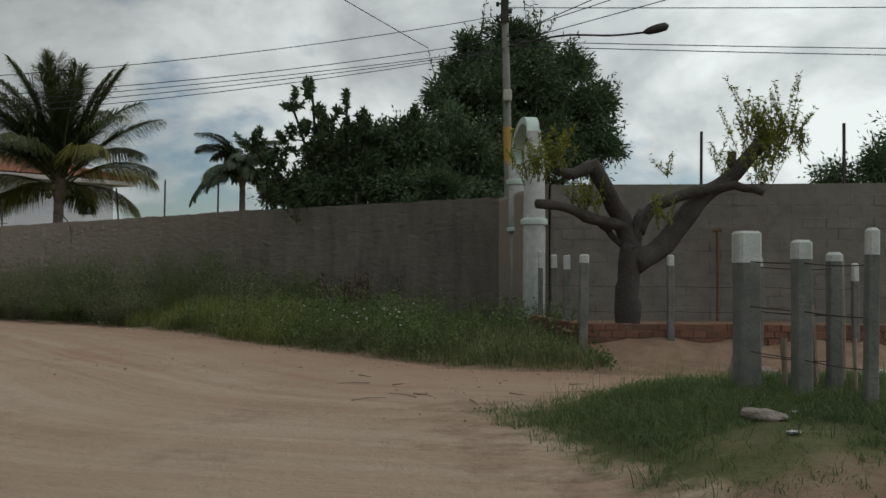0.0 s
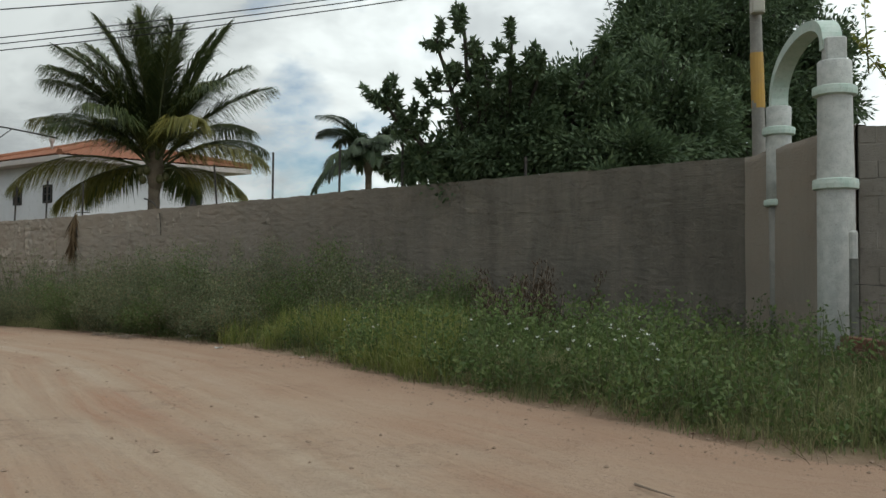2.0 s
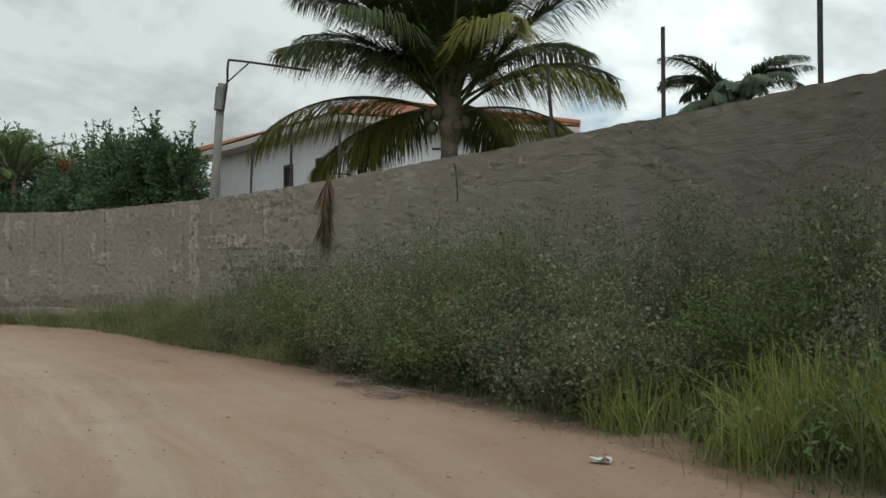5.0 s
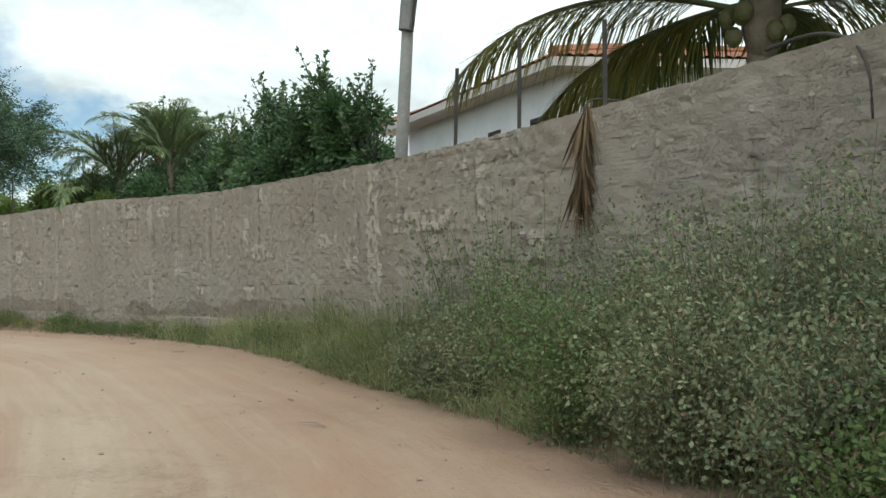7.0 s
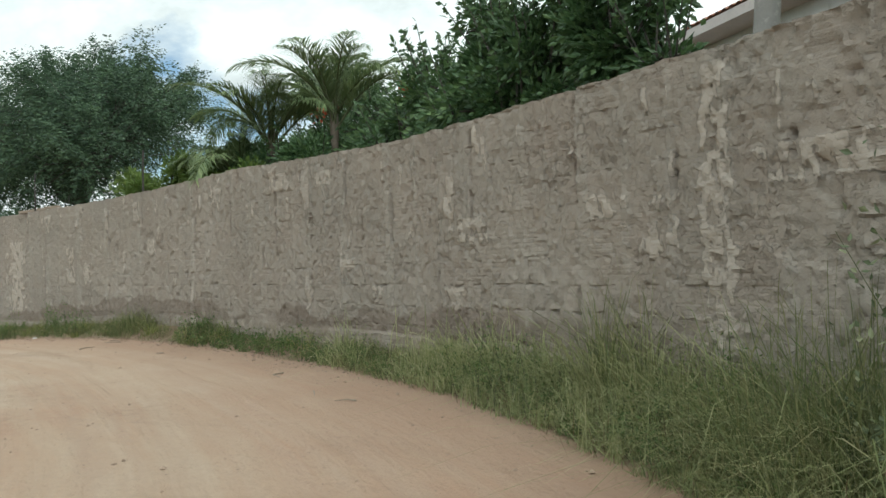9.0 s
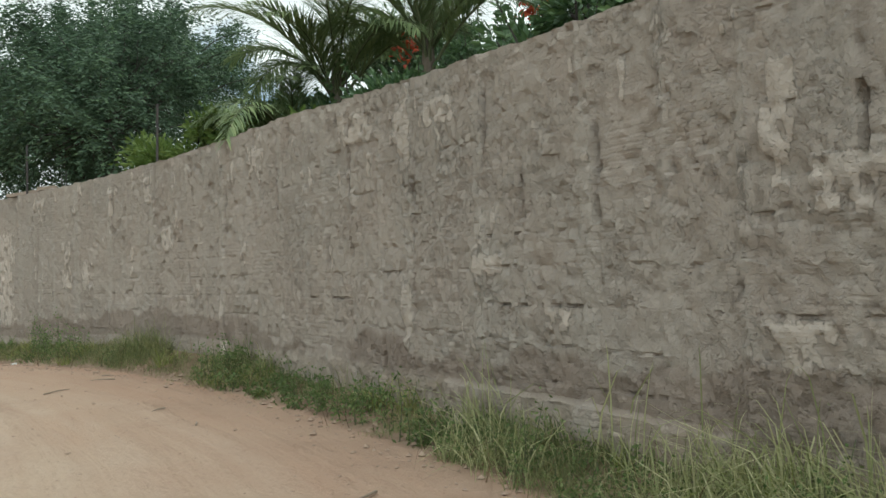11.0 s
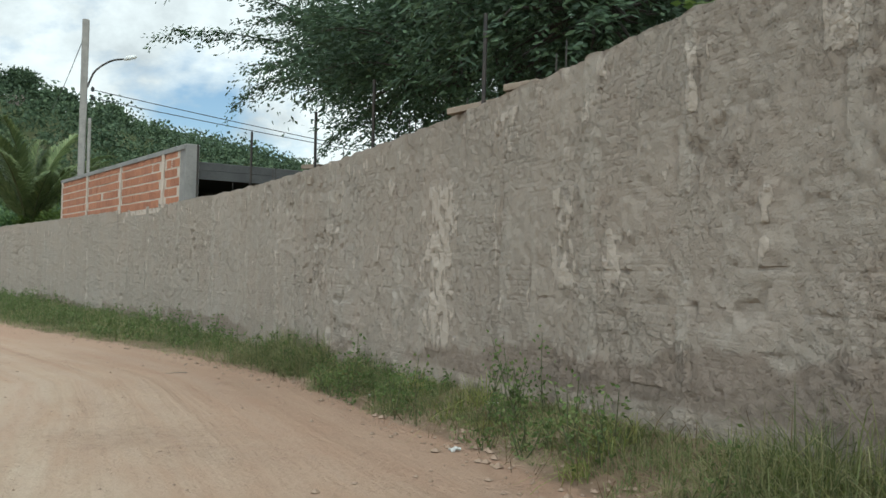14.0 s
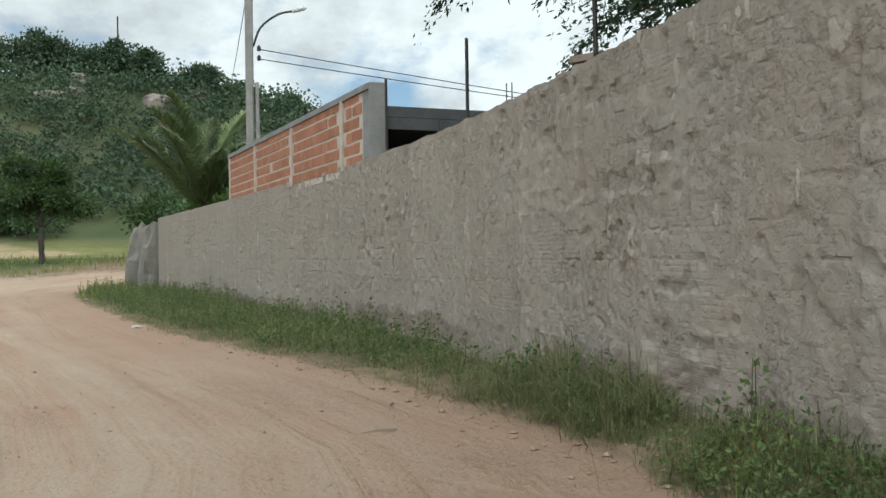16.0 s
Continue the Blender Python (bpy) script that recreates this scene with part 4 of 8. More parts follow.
def gateway():
    g = thing("gateway_arch", "old pale green gate arch on two peeling round columns", "archway", at=(0, 0, 0))
    near, far = (1.62, 17.12), (1.47, 19.25)
    c = put("column", lathe(Acc(), [(0.20, -0.1), (0.20, 1.0), (0.20, 2.1), (0.19, 2.6), (0.185, 3.22), (0.185, 3.5), (0.17, 3.52)], near, 20, 0.05), WHITEWASH, g, shade=True)
    put("lower_ring", lathe(Acc(), ring_profile(0.195, 2.08, 0.13), near, 20), GREENWASH, c, "pale green moulded ring")
    put("upper_ring", lathe(Acc(), ring_profile(0.19, 3.12, 0.12), near, 20), GREENWASH, c)
    c = put("column", lathe(Acc(), [(0.165, 2.1), (0.165, 2.6), (0.16, 3.1), (0.165, 3.37), (0.15, 3.39)], far, 18, 0.05), WHITEWASH, g, shade=True)
    put("lower_ring", lathe(Acc(), ring_profile(0.15, 2.06, 0.10), far, 18), GREENWASH, c)
    put("upper_ring", lathe(Acc(), ring_profile(0.165, 3.0, 0.12), far, 18), GREENWASH, c)
    put("column_foot", lathe(Acc(), [(0.135, -0.1), (0.13, 1.0), (0.14, 2.07)], far, 14, 0.08), CONCRETE, g, "bare concrete lower shaft", shade=True)
    # the arch, a flat band bent between the two tops
    acc = Acc()
    n = 28
    a, b = np.array([far[0], far[1]]), np.array([near[0] - 0.02, near[1] + 0.05])
    t = np.linspace(0, 1, n)
    z0, z1 = 3.37, 3.66
    top = 4.06
    ang = np.pi * t
    cx = a[None] + (b - a)[None] * (0.5 - 0.5 * np.cos(ang))[:, None]
    base = z0 + (z1 - z0) * t
    zc = base + (top - (z0 + z1) / 2) * np.sin(ang) ** 0.7
    mid = np.column_stack([cx, zc])
    tan = unit(np.gradient(mid, axis=0))
    d = np.append((b - a) / np.linalg.norm(b - a), 0)
    across = np.cross(d, [0, 0, 1.0])
    nrm = np.cross(tan, across)
    v = np.stack([mid + across * sx * 0.11 + nrm * sz * 0.058 for sx, sz in ((-1, -1), (1, -1), (1, 1), (-1, 1))], 1)
    i, j = np.meshgrid(np.arange(n - 1), np.arange(4), indexing="ij")
    acc.add(v.reshape(-1, 3), np.stack([i * 4 + j, i * 4 + (j + 1) % 4, (i + 1) * 4 + (j + 1) % 4, (i + 1) * 4 + j], -1).reshape(-1, 4))
    acc.f.append(np.array([[0, 1, 2, 3]]))
    acc.f.append(np.array([[3, 2, 1, 0]]) + (n - 1) * 4)
    put("arch", acc, GREENWASH, g, "mildewed pale green arched band")
    put("capping", box(Acc(), (near[0] - 0.11, near[1] - 0.10, 3.5), (near[0] + 0.11, near[1] + 0.12, 3.78), None, 0.015), WHITEWASH, g)


gateway()


def low_brick_wall():
    """The low brick kerb of the bed under the pollarded tree."""
    r = np.random.default_rng(3)
    core = Acc()
    box(core, (1.93, 13.53, -0.1), (8.0, 13.62, 0.505))
    m2 = pose(1.93, 13.62, 0, 0, 0, 98)
    box(core, (0, -0.045, -0.1), (2.9, 0.045, 0.51), m2)
    ob = put("wall_low", core, LOW_BRICK, label="low broken red brick kerb round an earth bed", category="wall", kind="structure")
    cell = box(Acc(), (0.006, -0.06, 0.005), (0.184, 0.06, 0.098), None, 0.006).mesh("brick", LOW_BRICK)
    for m, ln in ((pose(1.9, 13.575, 0), 6.0), (m2, 2.8)):
        for row in range(5):
            x = -0.095 * (row % 2)
            while x < ln:
                if x >= 0 and not (row == 4 and r.random() < 0.25) and r.random() > 0.04:
                    o = new("brick", cell)
                    o.parent = ob
                    o.matrix_basis = m @ pose(x, r.normal(0, 0.006), row * 0.104 + r.normal(0, 0.002), 0, 0, r.normal(0, 1.0))
                x += 0.19
    bed = Acc()
    n = 24
    X, Y = np.meshgrid(np.linspace(1.75, 8.0, n), np.linspace(13.62, 17.3, n), indexing="ij")
    Z = 0.40 + 0.06 * (fbm(X * 2, Y * 2, 4, 3) - 0.5)
    i, j = np.meshgrid(np.arange(n - 1), np.arange(n - 1), indexing="ij")
    bed.add(np.stack([X, Y, Z], -1).reshape(-1, 3), np.stack([i * n + j, (i + 1) * n + j, (i + 1) * n + j + 1, i * n + j + 1], -1).reshape(-1, 4))
    EARTH = speckled("bare_earth", (0.17, 0.105, 0.068), (0.22, 0.145, 0.095), (0.11, 0.068, 0.045), 3, 0.95, 0.7, 30, 0.02)
    put("earth_bed", bed, EARTH, label="raised bed of bare brown earth", category="ground", kind="structure", shade=True)
    # loose earth washed up against the kerb
    heap = Acc()
    n, m = 80, 34
    X, Y = np.meshgrid(np.linspace(1.98, 8.0, n), np.linspace(11.5, 13.56, m), indexing="ij")
    Z = -0.04 + (0.10 * smooth(11.6, 12.8, Y) + 0.20 * smooth(12.6, 13.5, Y) + 0.07 * (fbm(X * 5, Y * 5, 14, 3) - 0.5) * smooth(11.5, 12.0, Y)) * (0.55 + 0.85 * fbm(X * 1.1, Y * 0.4, 15, 2))
    i, j = np.meshgrid(np.arange(n - 1), np.arange(m - 1), indexing="ij")
    heap.add(np.stack([X, Y, Z], -1).reshape(-1, 3), np.stack([i * m + j, (i + 1) * m + j, (i + 1) * m + j + 1, i * m + j + 1], -1).reshape(-1, 4))
    put("earth_bank", heap, EARTH, label="loose reddish earth banked against the brick kerb", category="ground", kind="structure", shade=True)


low_brick_wall()


def post(x, y, h, w, depth, cap, cap_w=1.0, z=0.0, lean=0.0, turn=0.0, label="square concrete fence post with a whitewashed head"):
    p = thing("fence_post", label, "post", "fence posts by the gate", (x, y, z))
    p.rotation_euler = (0, radians(lean), radians(turn))
    acc = Acc()
    n, s = 14, 12
    zz = np.linspace(-0.15, h - cap, n)
    sq = [(-1, -0.8), (-0.8, -1), (0, -1.0), (0.8, -1), (1, -0.8), (1, 0), (1, 0.8), (0.8, 1), (0, 1), (-0.8, 1), (-1, 0.8), (-1, 0)]
    V = np.array([[(a * w / 2 * (1 + 0.10 * (vnoise(q * 7 + x, k * 0.9 + y, 2) - 0.5)), b * depth / 2 * (1 + 0.10 * (vnoise(q * 7 + y, k * 0.9, 6) - 0.5)), q)
                   for k, (a, b) in enumerate(sq)] for q in zz])
    i, j = np.meshgrid(np.arange(n - 1), np.arange(s), indexing="ij")
    k = (j + 1) % s
    acc.add(V.reshape(-1, 3), np.stack([i * s + j, i * s + k, (i + 1) * s + k, (i + 1) * s + j], -1).reshape(-1, 4))
    acc.f.append(np.array([np.arange(s)]) + acc.n - s)
    put("shaft", acc, POST_CONCRETE, p)
    cw = w * (1.0 + 0.3 * (cap_w - 1.0))
    put("head", box(Acc(), (-cw / 2, -cw * depth / w / 2, h - cap), (cw / 2, cw * depth / w / 2, h), None, 0.02), WHITEWASH, p, "whitewashed post head")
    return p


def mound_post(x, y, top, w, cap, **more):
    z = float(fence_mound(x, y))
    return post(x, y, top - z, w, w, cap, 1.2, z, **more)


mound_post(2.40, 7.6, 1.53, 0.172, 0.25, turn=8, label="stout concrete gate post with a white square cap")
mound_post(2.61, 7.0, 1.44, 0.12, 0.14, turn=4)
mound_post(2.97, 7.3, 1.36, 0.10, 0.07, turn=-3, label="darker square concrete fence post with a small white head")
mound_post(2.84, 6.4, 1.50, 0.08, 0.18, lean=1.0, label="slim concrete fence post with a flaking white head")
post(1.93, 13.3, 1.48, 0.12, 0.11, 0.12, 1.1, lean=1.0)
for x, y, h, w, cap in ((3.16, 13.35, 1.48, 0.09, 0.15), (4.39, 13.35, 1.46, 0.09, 0.14), (5.72, 13.35, 1.38, 0.09, 0.25), (1.88, 14.6, 1.50, 0.10, 0.22), (1.80, 15.6, 1.53, 0.10, 0.22), (1.70, 16.75, 1.62, 0.08, 0.30)):
    post(x, y, h, w, w, cap)


def wire(a, b, sag=0.0, r=0.004, n=9, name="wire", label="thin sagging strand of wire", category="wire", group="fence wires", kind=""):
    t = np.linspace(0, 1, n)[:, None]
    p = np.array(a) * (1 - t) + np.array(b) * t
    p[:, 2] -= (4 * sag * t * (1 - t))[:, 0]
    return put(name, tube(Acc(), p, r, 5), CABLE if r > 0.006 else STEEL, label=label, category=category, group=group, kind=kind)


for z in (0.35, 0.7, 1.05):
    wire((1.93, 13.3, z), (1.70, 16.75, z), 0.02)
    wire((1.93, 13.29, z), (3.16, 13.34, z), 0.02)
    wire((3.16, 13.34, z), (4.39, 13.34, z), 0.02)
    wire((4.39, 13.34, z), (5.72, 13.34, z - 0.03), 0.02)
    wire((2.40, 7.52, z + 0.24), (2.61, 7.05, z + 0.22), 0.005)
    wire((2.61, 6.94, z + 0.22), (2.84, 6.43, z + 0.20), 0.01)
    wire((2.48, 7.58, z + 0.20), (2.93, 7.31, z + 0.18), 0.01)


def stake(x, y, h, w, lean):
    """A split timber stake, rough and slightly bowed."""
    k = np.linspace(0, 1, 7)
    p = np.column_stack([lean * k + 0.012 * np.sin(k * 5), 0.01 * np.cos(k * 4), -0.1 + (h + 0.1) * k])
    o = put("wooden_stake", tube(Acc(), p, w * (1 + 0.15 * np.sin(k * 9)), 6), TIMBER, label="dark weathered wooden stake between the fence posts", category="stake", group="wooden stakes")
    o.location = (x, y, float(fence_mound(x, y)))
    return o


for x, y, h, w, lean in ((2.68, 7.6, 0.42, 0.024, 0.02), (2.93, 7.6, 0.68, 0.030, -0.02), (3.15, 7.6, 1.08, 0.018, 0.01), (3.02, 7.1, 0.45, 0.016, 0.03)):
    stake(x, y, h, w, lean)


def rock(x, y, z, sx, sy, sz, mat, name="stone", label="pale flat broken stone lying in grass", category="stone", seed=1, turn=0, group="", cut=0.8):
    bm = bmesh.new()
    bmesh.ops.create_icosphere(bm, subdivisions=3, radius=1)
    for v in bm.verts:
        q = v.co * 1.7 + Vector((seed * 3.1, 0, 0))
        k = 1 + 0.35 * noise.noise(q) + 0.12 * noise.noise(q * 3)
        v.co = Vector((max(-cut, min(cut, v.co.x * k)) * sx, max(-cut, min(cut, v.co.y * k)) * sy, max(-0.75, min(0.75 if cut < 0.9 else 1.1, v.co.z * k)) * sz))
    me = bpy.data.meshes.new(name)
    bm.to_mesh(me)
    bm.free()
    me.materials.append(mat)
    o = new(name, me)
    o.matrix_basis = pose(x, y, z, 0, 6, turn)
    return tagged(o, label, category, group)


rock(2.02, 6.05, float(fence_mound(2.02, 6.05)) + 0.03, 0.14, 0.075, 0.045, BOULDER, seed=9, turn=-24, cut=1.0)
rock(3.25, 10.5, 0.16, 0.135, 0.12, 0.20, BOULDER, label="upright rounded pinkish stone behind a gate post", seed=3, cut=1.0)
rock(3.62, 10.7, 0.07, 0.12, 0.11, 0.10, BOULDER, label="low rounded stone behind a gate post", seed=5, cut=1.0)
rock(3.98, 10.6, 0.09, 0.12, 0.12, 0.13, BOULDER, label="small rounded stone among fence sticks", seed=11, cut=1.0)
rock(4.05, 8.9, float(fence_mound(4.05, 8.9)) + 0.06, 0.10, 0.10, 0.12, WHITEWASH, label="small whitewashed stone at the foot of posts", seed=7)


def stick_pile():
    """Sawn sticks thrown down in front of the stones."""
    r = np.random.default_rng(12)
    for k in range(9):
        c = np.array([3.30 + 0.085 * k, 10.05 + r.normal(0, 0.05), 0.03 + 0.02 * (k % 3)])
        a = 2.45 + r.normal(0, 0.12)
        d = np.array([math.cos(a), math.sin(a), r.normal(0, 0.05)]) * r.uniform(0.15, 0.24)
        put("sawn_stick", tube(Acc(), np.array([c - d, c, c + d]), [0.014, 0.016, 0.012], 6), TIMBER, label="grey weathered stick lying beside the stones", category="stick", group="sticks by the stones")


stick_pile()


def wall_pipe():
    """A thin rusty pipe with a short crosspiece, standing before the block wall."""
    o = thing("rusty_pipe", "thin rusty pipe standing before the block wall", "pipe", at=(4.82, 16.9, 0.36))
    RUST_IRON = speckled("brown_rust", (0.10, 0.055, 0.03), (0.15, 0.085, 0.05), (0.06, 0.04, 0.028), 14, 0.9, 0.3, 90)
    put("stem", tube(Acc(), [(0, 0, 0), (0.012, 0, 0.8), (0.0, 0, 1.62)], 0.024, 8), RUST_IRON, o)
    put("crosspiece", tube(Acc(), [(-0.07, 0, 1.63), (0.07, 0, 1.65)], 0.028, 8), RUST_IRON, o)


wall_pipe()


def limb_path(pts, r0, r1, bend=0.03, seed=0):
    p = spline(pts, 0.12)
    k = np.linspace(0, 1, len(p))
    w = np.stack([vnoise(k * 6, k * 0 + seed, 3), vnoise(k * 6, k * 0 + seed, 4), vnoise(k * 6, k * 0 + seed, 5)], 1) - 0.5
    lump = 1 + 0.22 * (vnoise(k * 9, k * 0 + seed, 8) - 0.5)
    return p + w * bend * 2 * np.sin(np.pi * k)[:, None], (r0 + (r1 - r0) * k) * lump


def pollard():
    """The lopped tree in the brick bed: thick bare limbs and a few new shoots."""
    t = thing("pollarded_tree", "heavily lopped tree with thick bare limbs and yellow-green shoots", "tree", at=(0, 0, 0))

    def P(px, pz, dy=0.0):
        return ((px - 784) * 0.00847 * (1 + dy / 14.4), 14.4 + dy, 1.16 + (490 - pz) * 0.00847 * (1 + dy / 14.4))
    wood = Acc()
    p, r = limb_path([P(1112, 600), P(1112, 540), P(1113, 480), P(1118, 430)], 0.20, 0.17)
    tube(wood, p, r, 12)
    put("trunk", wood, BARK, t, shade=True)
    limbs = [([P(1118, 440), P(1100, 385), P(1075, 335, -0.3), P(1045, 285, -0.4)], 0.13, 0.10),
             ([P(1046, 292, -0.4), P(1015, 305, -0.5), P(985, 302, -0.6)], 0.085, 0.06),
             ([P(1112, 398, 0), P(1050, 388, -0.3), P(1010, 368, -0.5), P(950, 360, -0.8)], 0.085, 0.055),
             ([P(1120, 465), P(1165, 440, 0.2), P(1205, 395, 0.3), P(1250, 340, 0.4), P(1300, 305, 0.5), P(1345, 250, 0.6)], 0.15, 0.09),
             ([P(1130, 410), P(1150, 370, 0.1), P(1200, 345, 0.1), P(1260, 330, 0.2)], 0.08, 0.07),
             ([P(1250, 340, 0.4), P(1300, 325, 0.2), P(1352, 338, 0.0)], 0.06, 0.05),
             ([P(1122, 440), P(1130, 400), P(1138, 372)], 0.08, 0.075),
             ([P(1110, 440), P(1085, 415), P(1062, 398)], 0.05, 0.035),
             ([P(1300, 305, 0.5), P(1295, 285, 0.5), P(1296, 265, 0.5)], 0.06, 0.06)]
    for k, (pts, r0, r1) in enumerate(limbs):
        p, r = limb_path(pts, r0, r1, 0.03, k)
        put("limb", tube(Acc(), p, r * 1.18, 10), BARK, t, shade=True)
    r = np.random.default_rng(8)
    sh, lf = Acc(), Acc()
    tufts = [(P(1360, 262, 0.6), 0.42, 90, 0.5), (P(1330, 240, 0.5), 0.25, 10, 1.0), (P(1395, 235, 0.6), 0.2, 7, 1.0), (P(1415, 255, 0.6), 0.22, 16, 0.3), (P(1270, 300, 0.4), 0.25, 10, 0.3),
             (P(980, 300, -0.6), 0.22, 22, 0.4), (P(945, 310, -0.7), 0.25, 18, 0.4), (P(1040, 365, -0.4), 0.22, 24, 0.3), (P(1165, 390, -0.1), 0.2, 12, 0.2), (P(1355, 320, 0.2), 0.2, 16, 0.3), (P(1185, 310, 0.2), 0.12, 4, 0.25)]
    for c, rad, n, rise in tufts:
        for _ in range(n):
            a = np.array(c) + r.normal(0, rad * 0.45, 3)
            d = unit(np.array([r.normal(0, 0.45), r.normal(0, 0.45), 1.0]))
            ln = r.uniform(0.25, 0.75) * (0.5 + rise)
            q = a + d * ln * np.linspace(0, 1, 5)[:, None] + np.array([0, 0, -0.06]) * (np.linspace(0, 1, 5) ** 2)[:, None]
            tube(sh, q, np.linspace(0.008, 0.003, 5), 4, False)
            m = int(ln * 70)
            k = r.uniform(0.1, 1, m)
            pp = a + d * ln * k[:, None]
            dd = r.normal(0, 1, (m, 3)) + np.array([0, 0, 0.2])
            leaves(lf, pp, dd, r.uniform(0.045, 0.09, m), r.uniform(0.016, 0.03, m), 0.15, r)
    put("shoot_growth", sh, STEM, t, "thin green shoots", kind="stuff")
    put("foliage", lf, YOUNG, t, "sparse yellow-green young leaves")


pollard()

# ---------------------------------------------------------------- poles, rods and cables
def utility_pole():
    p = thing("utility_pole", "tall round concrete utility pole with a meter box and ochre band", "utility pole")
    put("shaft", tube(Acc(), [(1.40, 19.98, -0.3), (1.37, 19.97, 2.2), (1.31, 19.93, 5.0), (1.24, 19.88, 7.35)], [0.105, 0.095, 0.08, 0.065], 14), CONCRETE, p, shade=True)
    put("painted_band", tube(Acc(), [(1.348, 19.955, 3.5), (1.325, 19.94, 4.28)], [0.094, 0.09], 14), YELLOW_PAINT, p, "faded ochre painted band")
    b = put("meter_box", box(Acc(), (1.22, 19.70, 4.80), (1.40, 19.85, 5.03), None, 0.02), GREY_PLASTIC, p, "beige meter box")
    put("lid", box(Acc(), (1.235, 19.685, 4.82), (1.385, 19.702, 5.01), None, 0.006), GREY_PLASTIC, b)
    put("bracket", box(Acc(), (1.17, 19.76, 6.45), (1.33, 19.84, 6.92), None, 0.01), STEEL, p)
    for k, z in enumerate((6.45, 6.6, 6.75, 6.9)):
        put("insulator", lathe(Acc(), [(0.02, 0), (0.04, 0.01), (0.03, 0.04), (0.045, 0.05), (0.03, 0.09), (0.015, 0.1)], (1.36 if k % 2 else 1.10, 19.72, z), 10), CABLE, p)
    # street lamp on a long bowed arm
    arm = np.array([(1.30, 19.9, 5.95), (2.4, 19.6, 6.12), (3.4, 19.4, 6.08), (4.05, 19.3, 6.12)])
    a = put("lamp_arm", tube(Acc(), spline(arm, 0.2), 0.022, 8), STEEL, p)
    h = Acc()
    tube(h, [(4.03, 19.3, 6.12), (4.12, 19.28, 6.14), (4.30, 19.26, 6.19), (4.46, 19.24, 6.23), (4.52, 19.24, 6.25)], [0.03, 0.075, 0.095, 0.085, 0.03], 12)
    put("lamp_head", h, STEEL, p, "dark street lamp head", shade=True)


utility_pole()

for z, y, zz, sag in ((6.6, 11.0, 4.0, 1.2), (6.1, 10.0, 3.75, 1.2), (5.9, 17.0, 3.75, 0.6), (5.88, 16.0, 3.62, 0.75), (5.85, 15.0, 3.5, 0.9)):
    wire((1.25, 19.8, z), (-26.0, y, zz), sag, 0.008, 25, "overhead_cable", "dark overhead cable strung from the pole", "cable", "overhead cables")
for a, b, sag in (((1.25, 19.8, 6.75), (26, 19.5, 7.1), 0.1), ((1.3, 19.8, 6.05), (24, 21.0, 6.35), 0.12), ((1.3, 19.8, 5.95), (24, 21.5, 6.2), 0.1),
                  ((1.3, 19.8, 6.15), (8.2, 12.0, 7.6), 0.05), ((1.3, 19.8, 6.2), (11.5, 12.5, 8.1), 0.05), ((1.3, 19.8, 6.0), (14, 13.0, 8.2), 0.05),
                  ((1.25, 19.8, 6.9), (-4.5, 12, 8.3), 0.1), ((-0.4, 24, 6.9), (-6.0, 16, 8.4), 0.05)):
    wire(a, b, sag, 0.010, 17, "overhead_cable", "dark overhead cable strung from the pole", "cable", "overhead cables")


def wall_pole():
    """The leaning pole built into the wall, with a bent lamp bracket."""
    p = thing("wall_pole", "leaning grey concrete pole set in the wall with pipe bracket", "utility pole")
    put("shaft", tube(Acc(), [(-15.96, 28.29, -0.1), (-15.74, 28.25, 2.38), (-15.57, 28.27, 4.45)], [0.085, 0.078, 0.068], 12), CONCRETE, p, shade=True)
    put("collar", tube(Acc(), [(-15.60, 28.22, 3.98), (-15.57, 28.24, 4.38)], [0.088, 0.085], 12), DARK_CONCRETE, p)
    put("lamp_bracket", tube(Acc(), spline([(-15.50, 28.21, 3.95), (-15.43, 28.24, 4.5), (-15.42, 28.25, 4.80), (-15.25, 28.29, 4.82), (-13.90, 28.49, 4.55)], 0.15), 0.02, 7), STEEL, p)
    put("brace", tube(Acc(), [(-15.44, 28.24, 4.45), (-15.00, 28.31, 4.78)], 0.012, 6), STEEL, p)


wall_pole()


def far_pole():
    p = thing("street_light_pole", "grey concrete pole with a curved street light arm", "utility pole")
    x, y = -55.9, 25.65
    put("shaft", box(Acc(), (x - 0.10, y - 0.10, -0.2), (x + 0.10, y + 0.10, 8.6), None, 0.03), CONCRETE, p)
    put("conduit", tube(Acc(), [(x + 0.1, y + 0.2, 0), (x + 0.1, y + 0.2, 5.6)], 0.05, 7), CONCRETE, p)
    put("lamp_arm", tube(Acc(), spline([(x, y + 0.1, 6.55), (x, y + 0.3, 7.05), (x, y + 0.75, 7.4), (x, y + 1.2, 7.5)], 0.1), 0.03, 7), STEEL, p)
    put("lamp_head", tube(Acc(), [(x, y + 1.1, 7.46), (x, y + 1.2, 7.52), (x, y + 1.42, 7.58), (x, y + 1.5, 7.59)], [0.02, 0.07, 0.07, 0.02], 9), LAMP_GLASS, p, shade=True)
    for z in (6.15, 6.4):
        put("insulator", lathe(Acc(), [(0.02, 0), (0.06, 0.02), (0.04, 0.06), (0.06, 0.08), (0.02, 0.15)], (x + 0.16, y + 0.26, z), 8), CABLE, p)
    return x, y


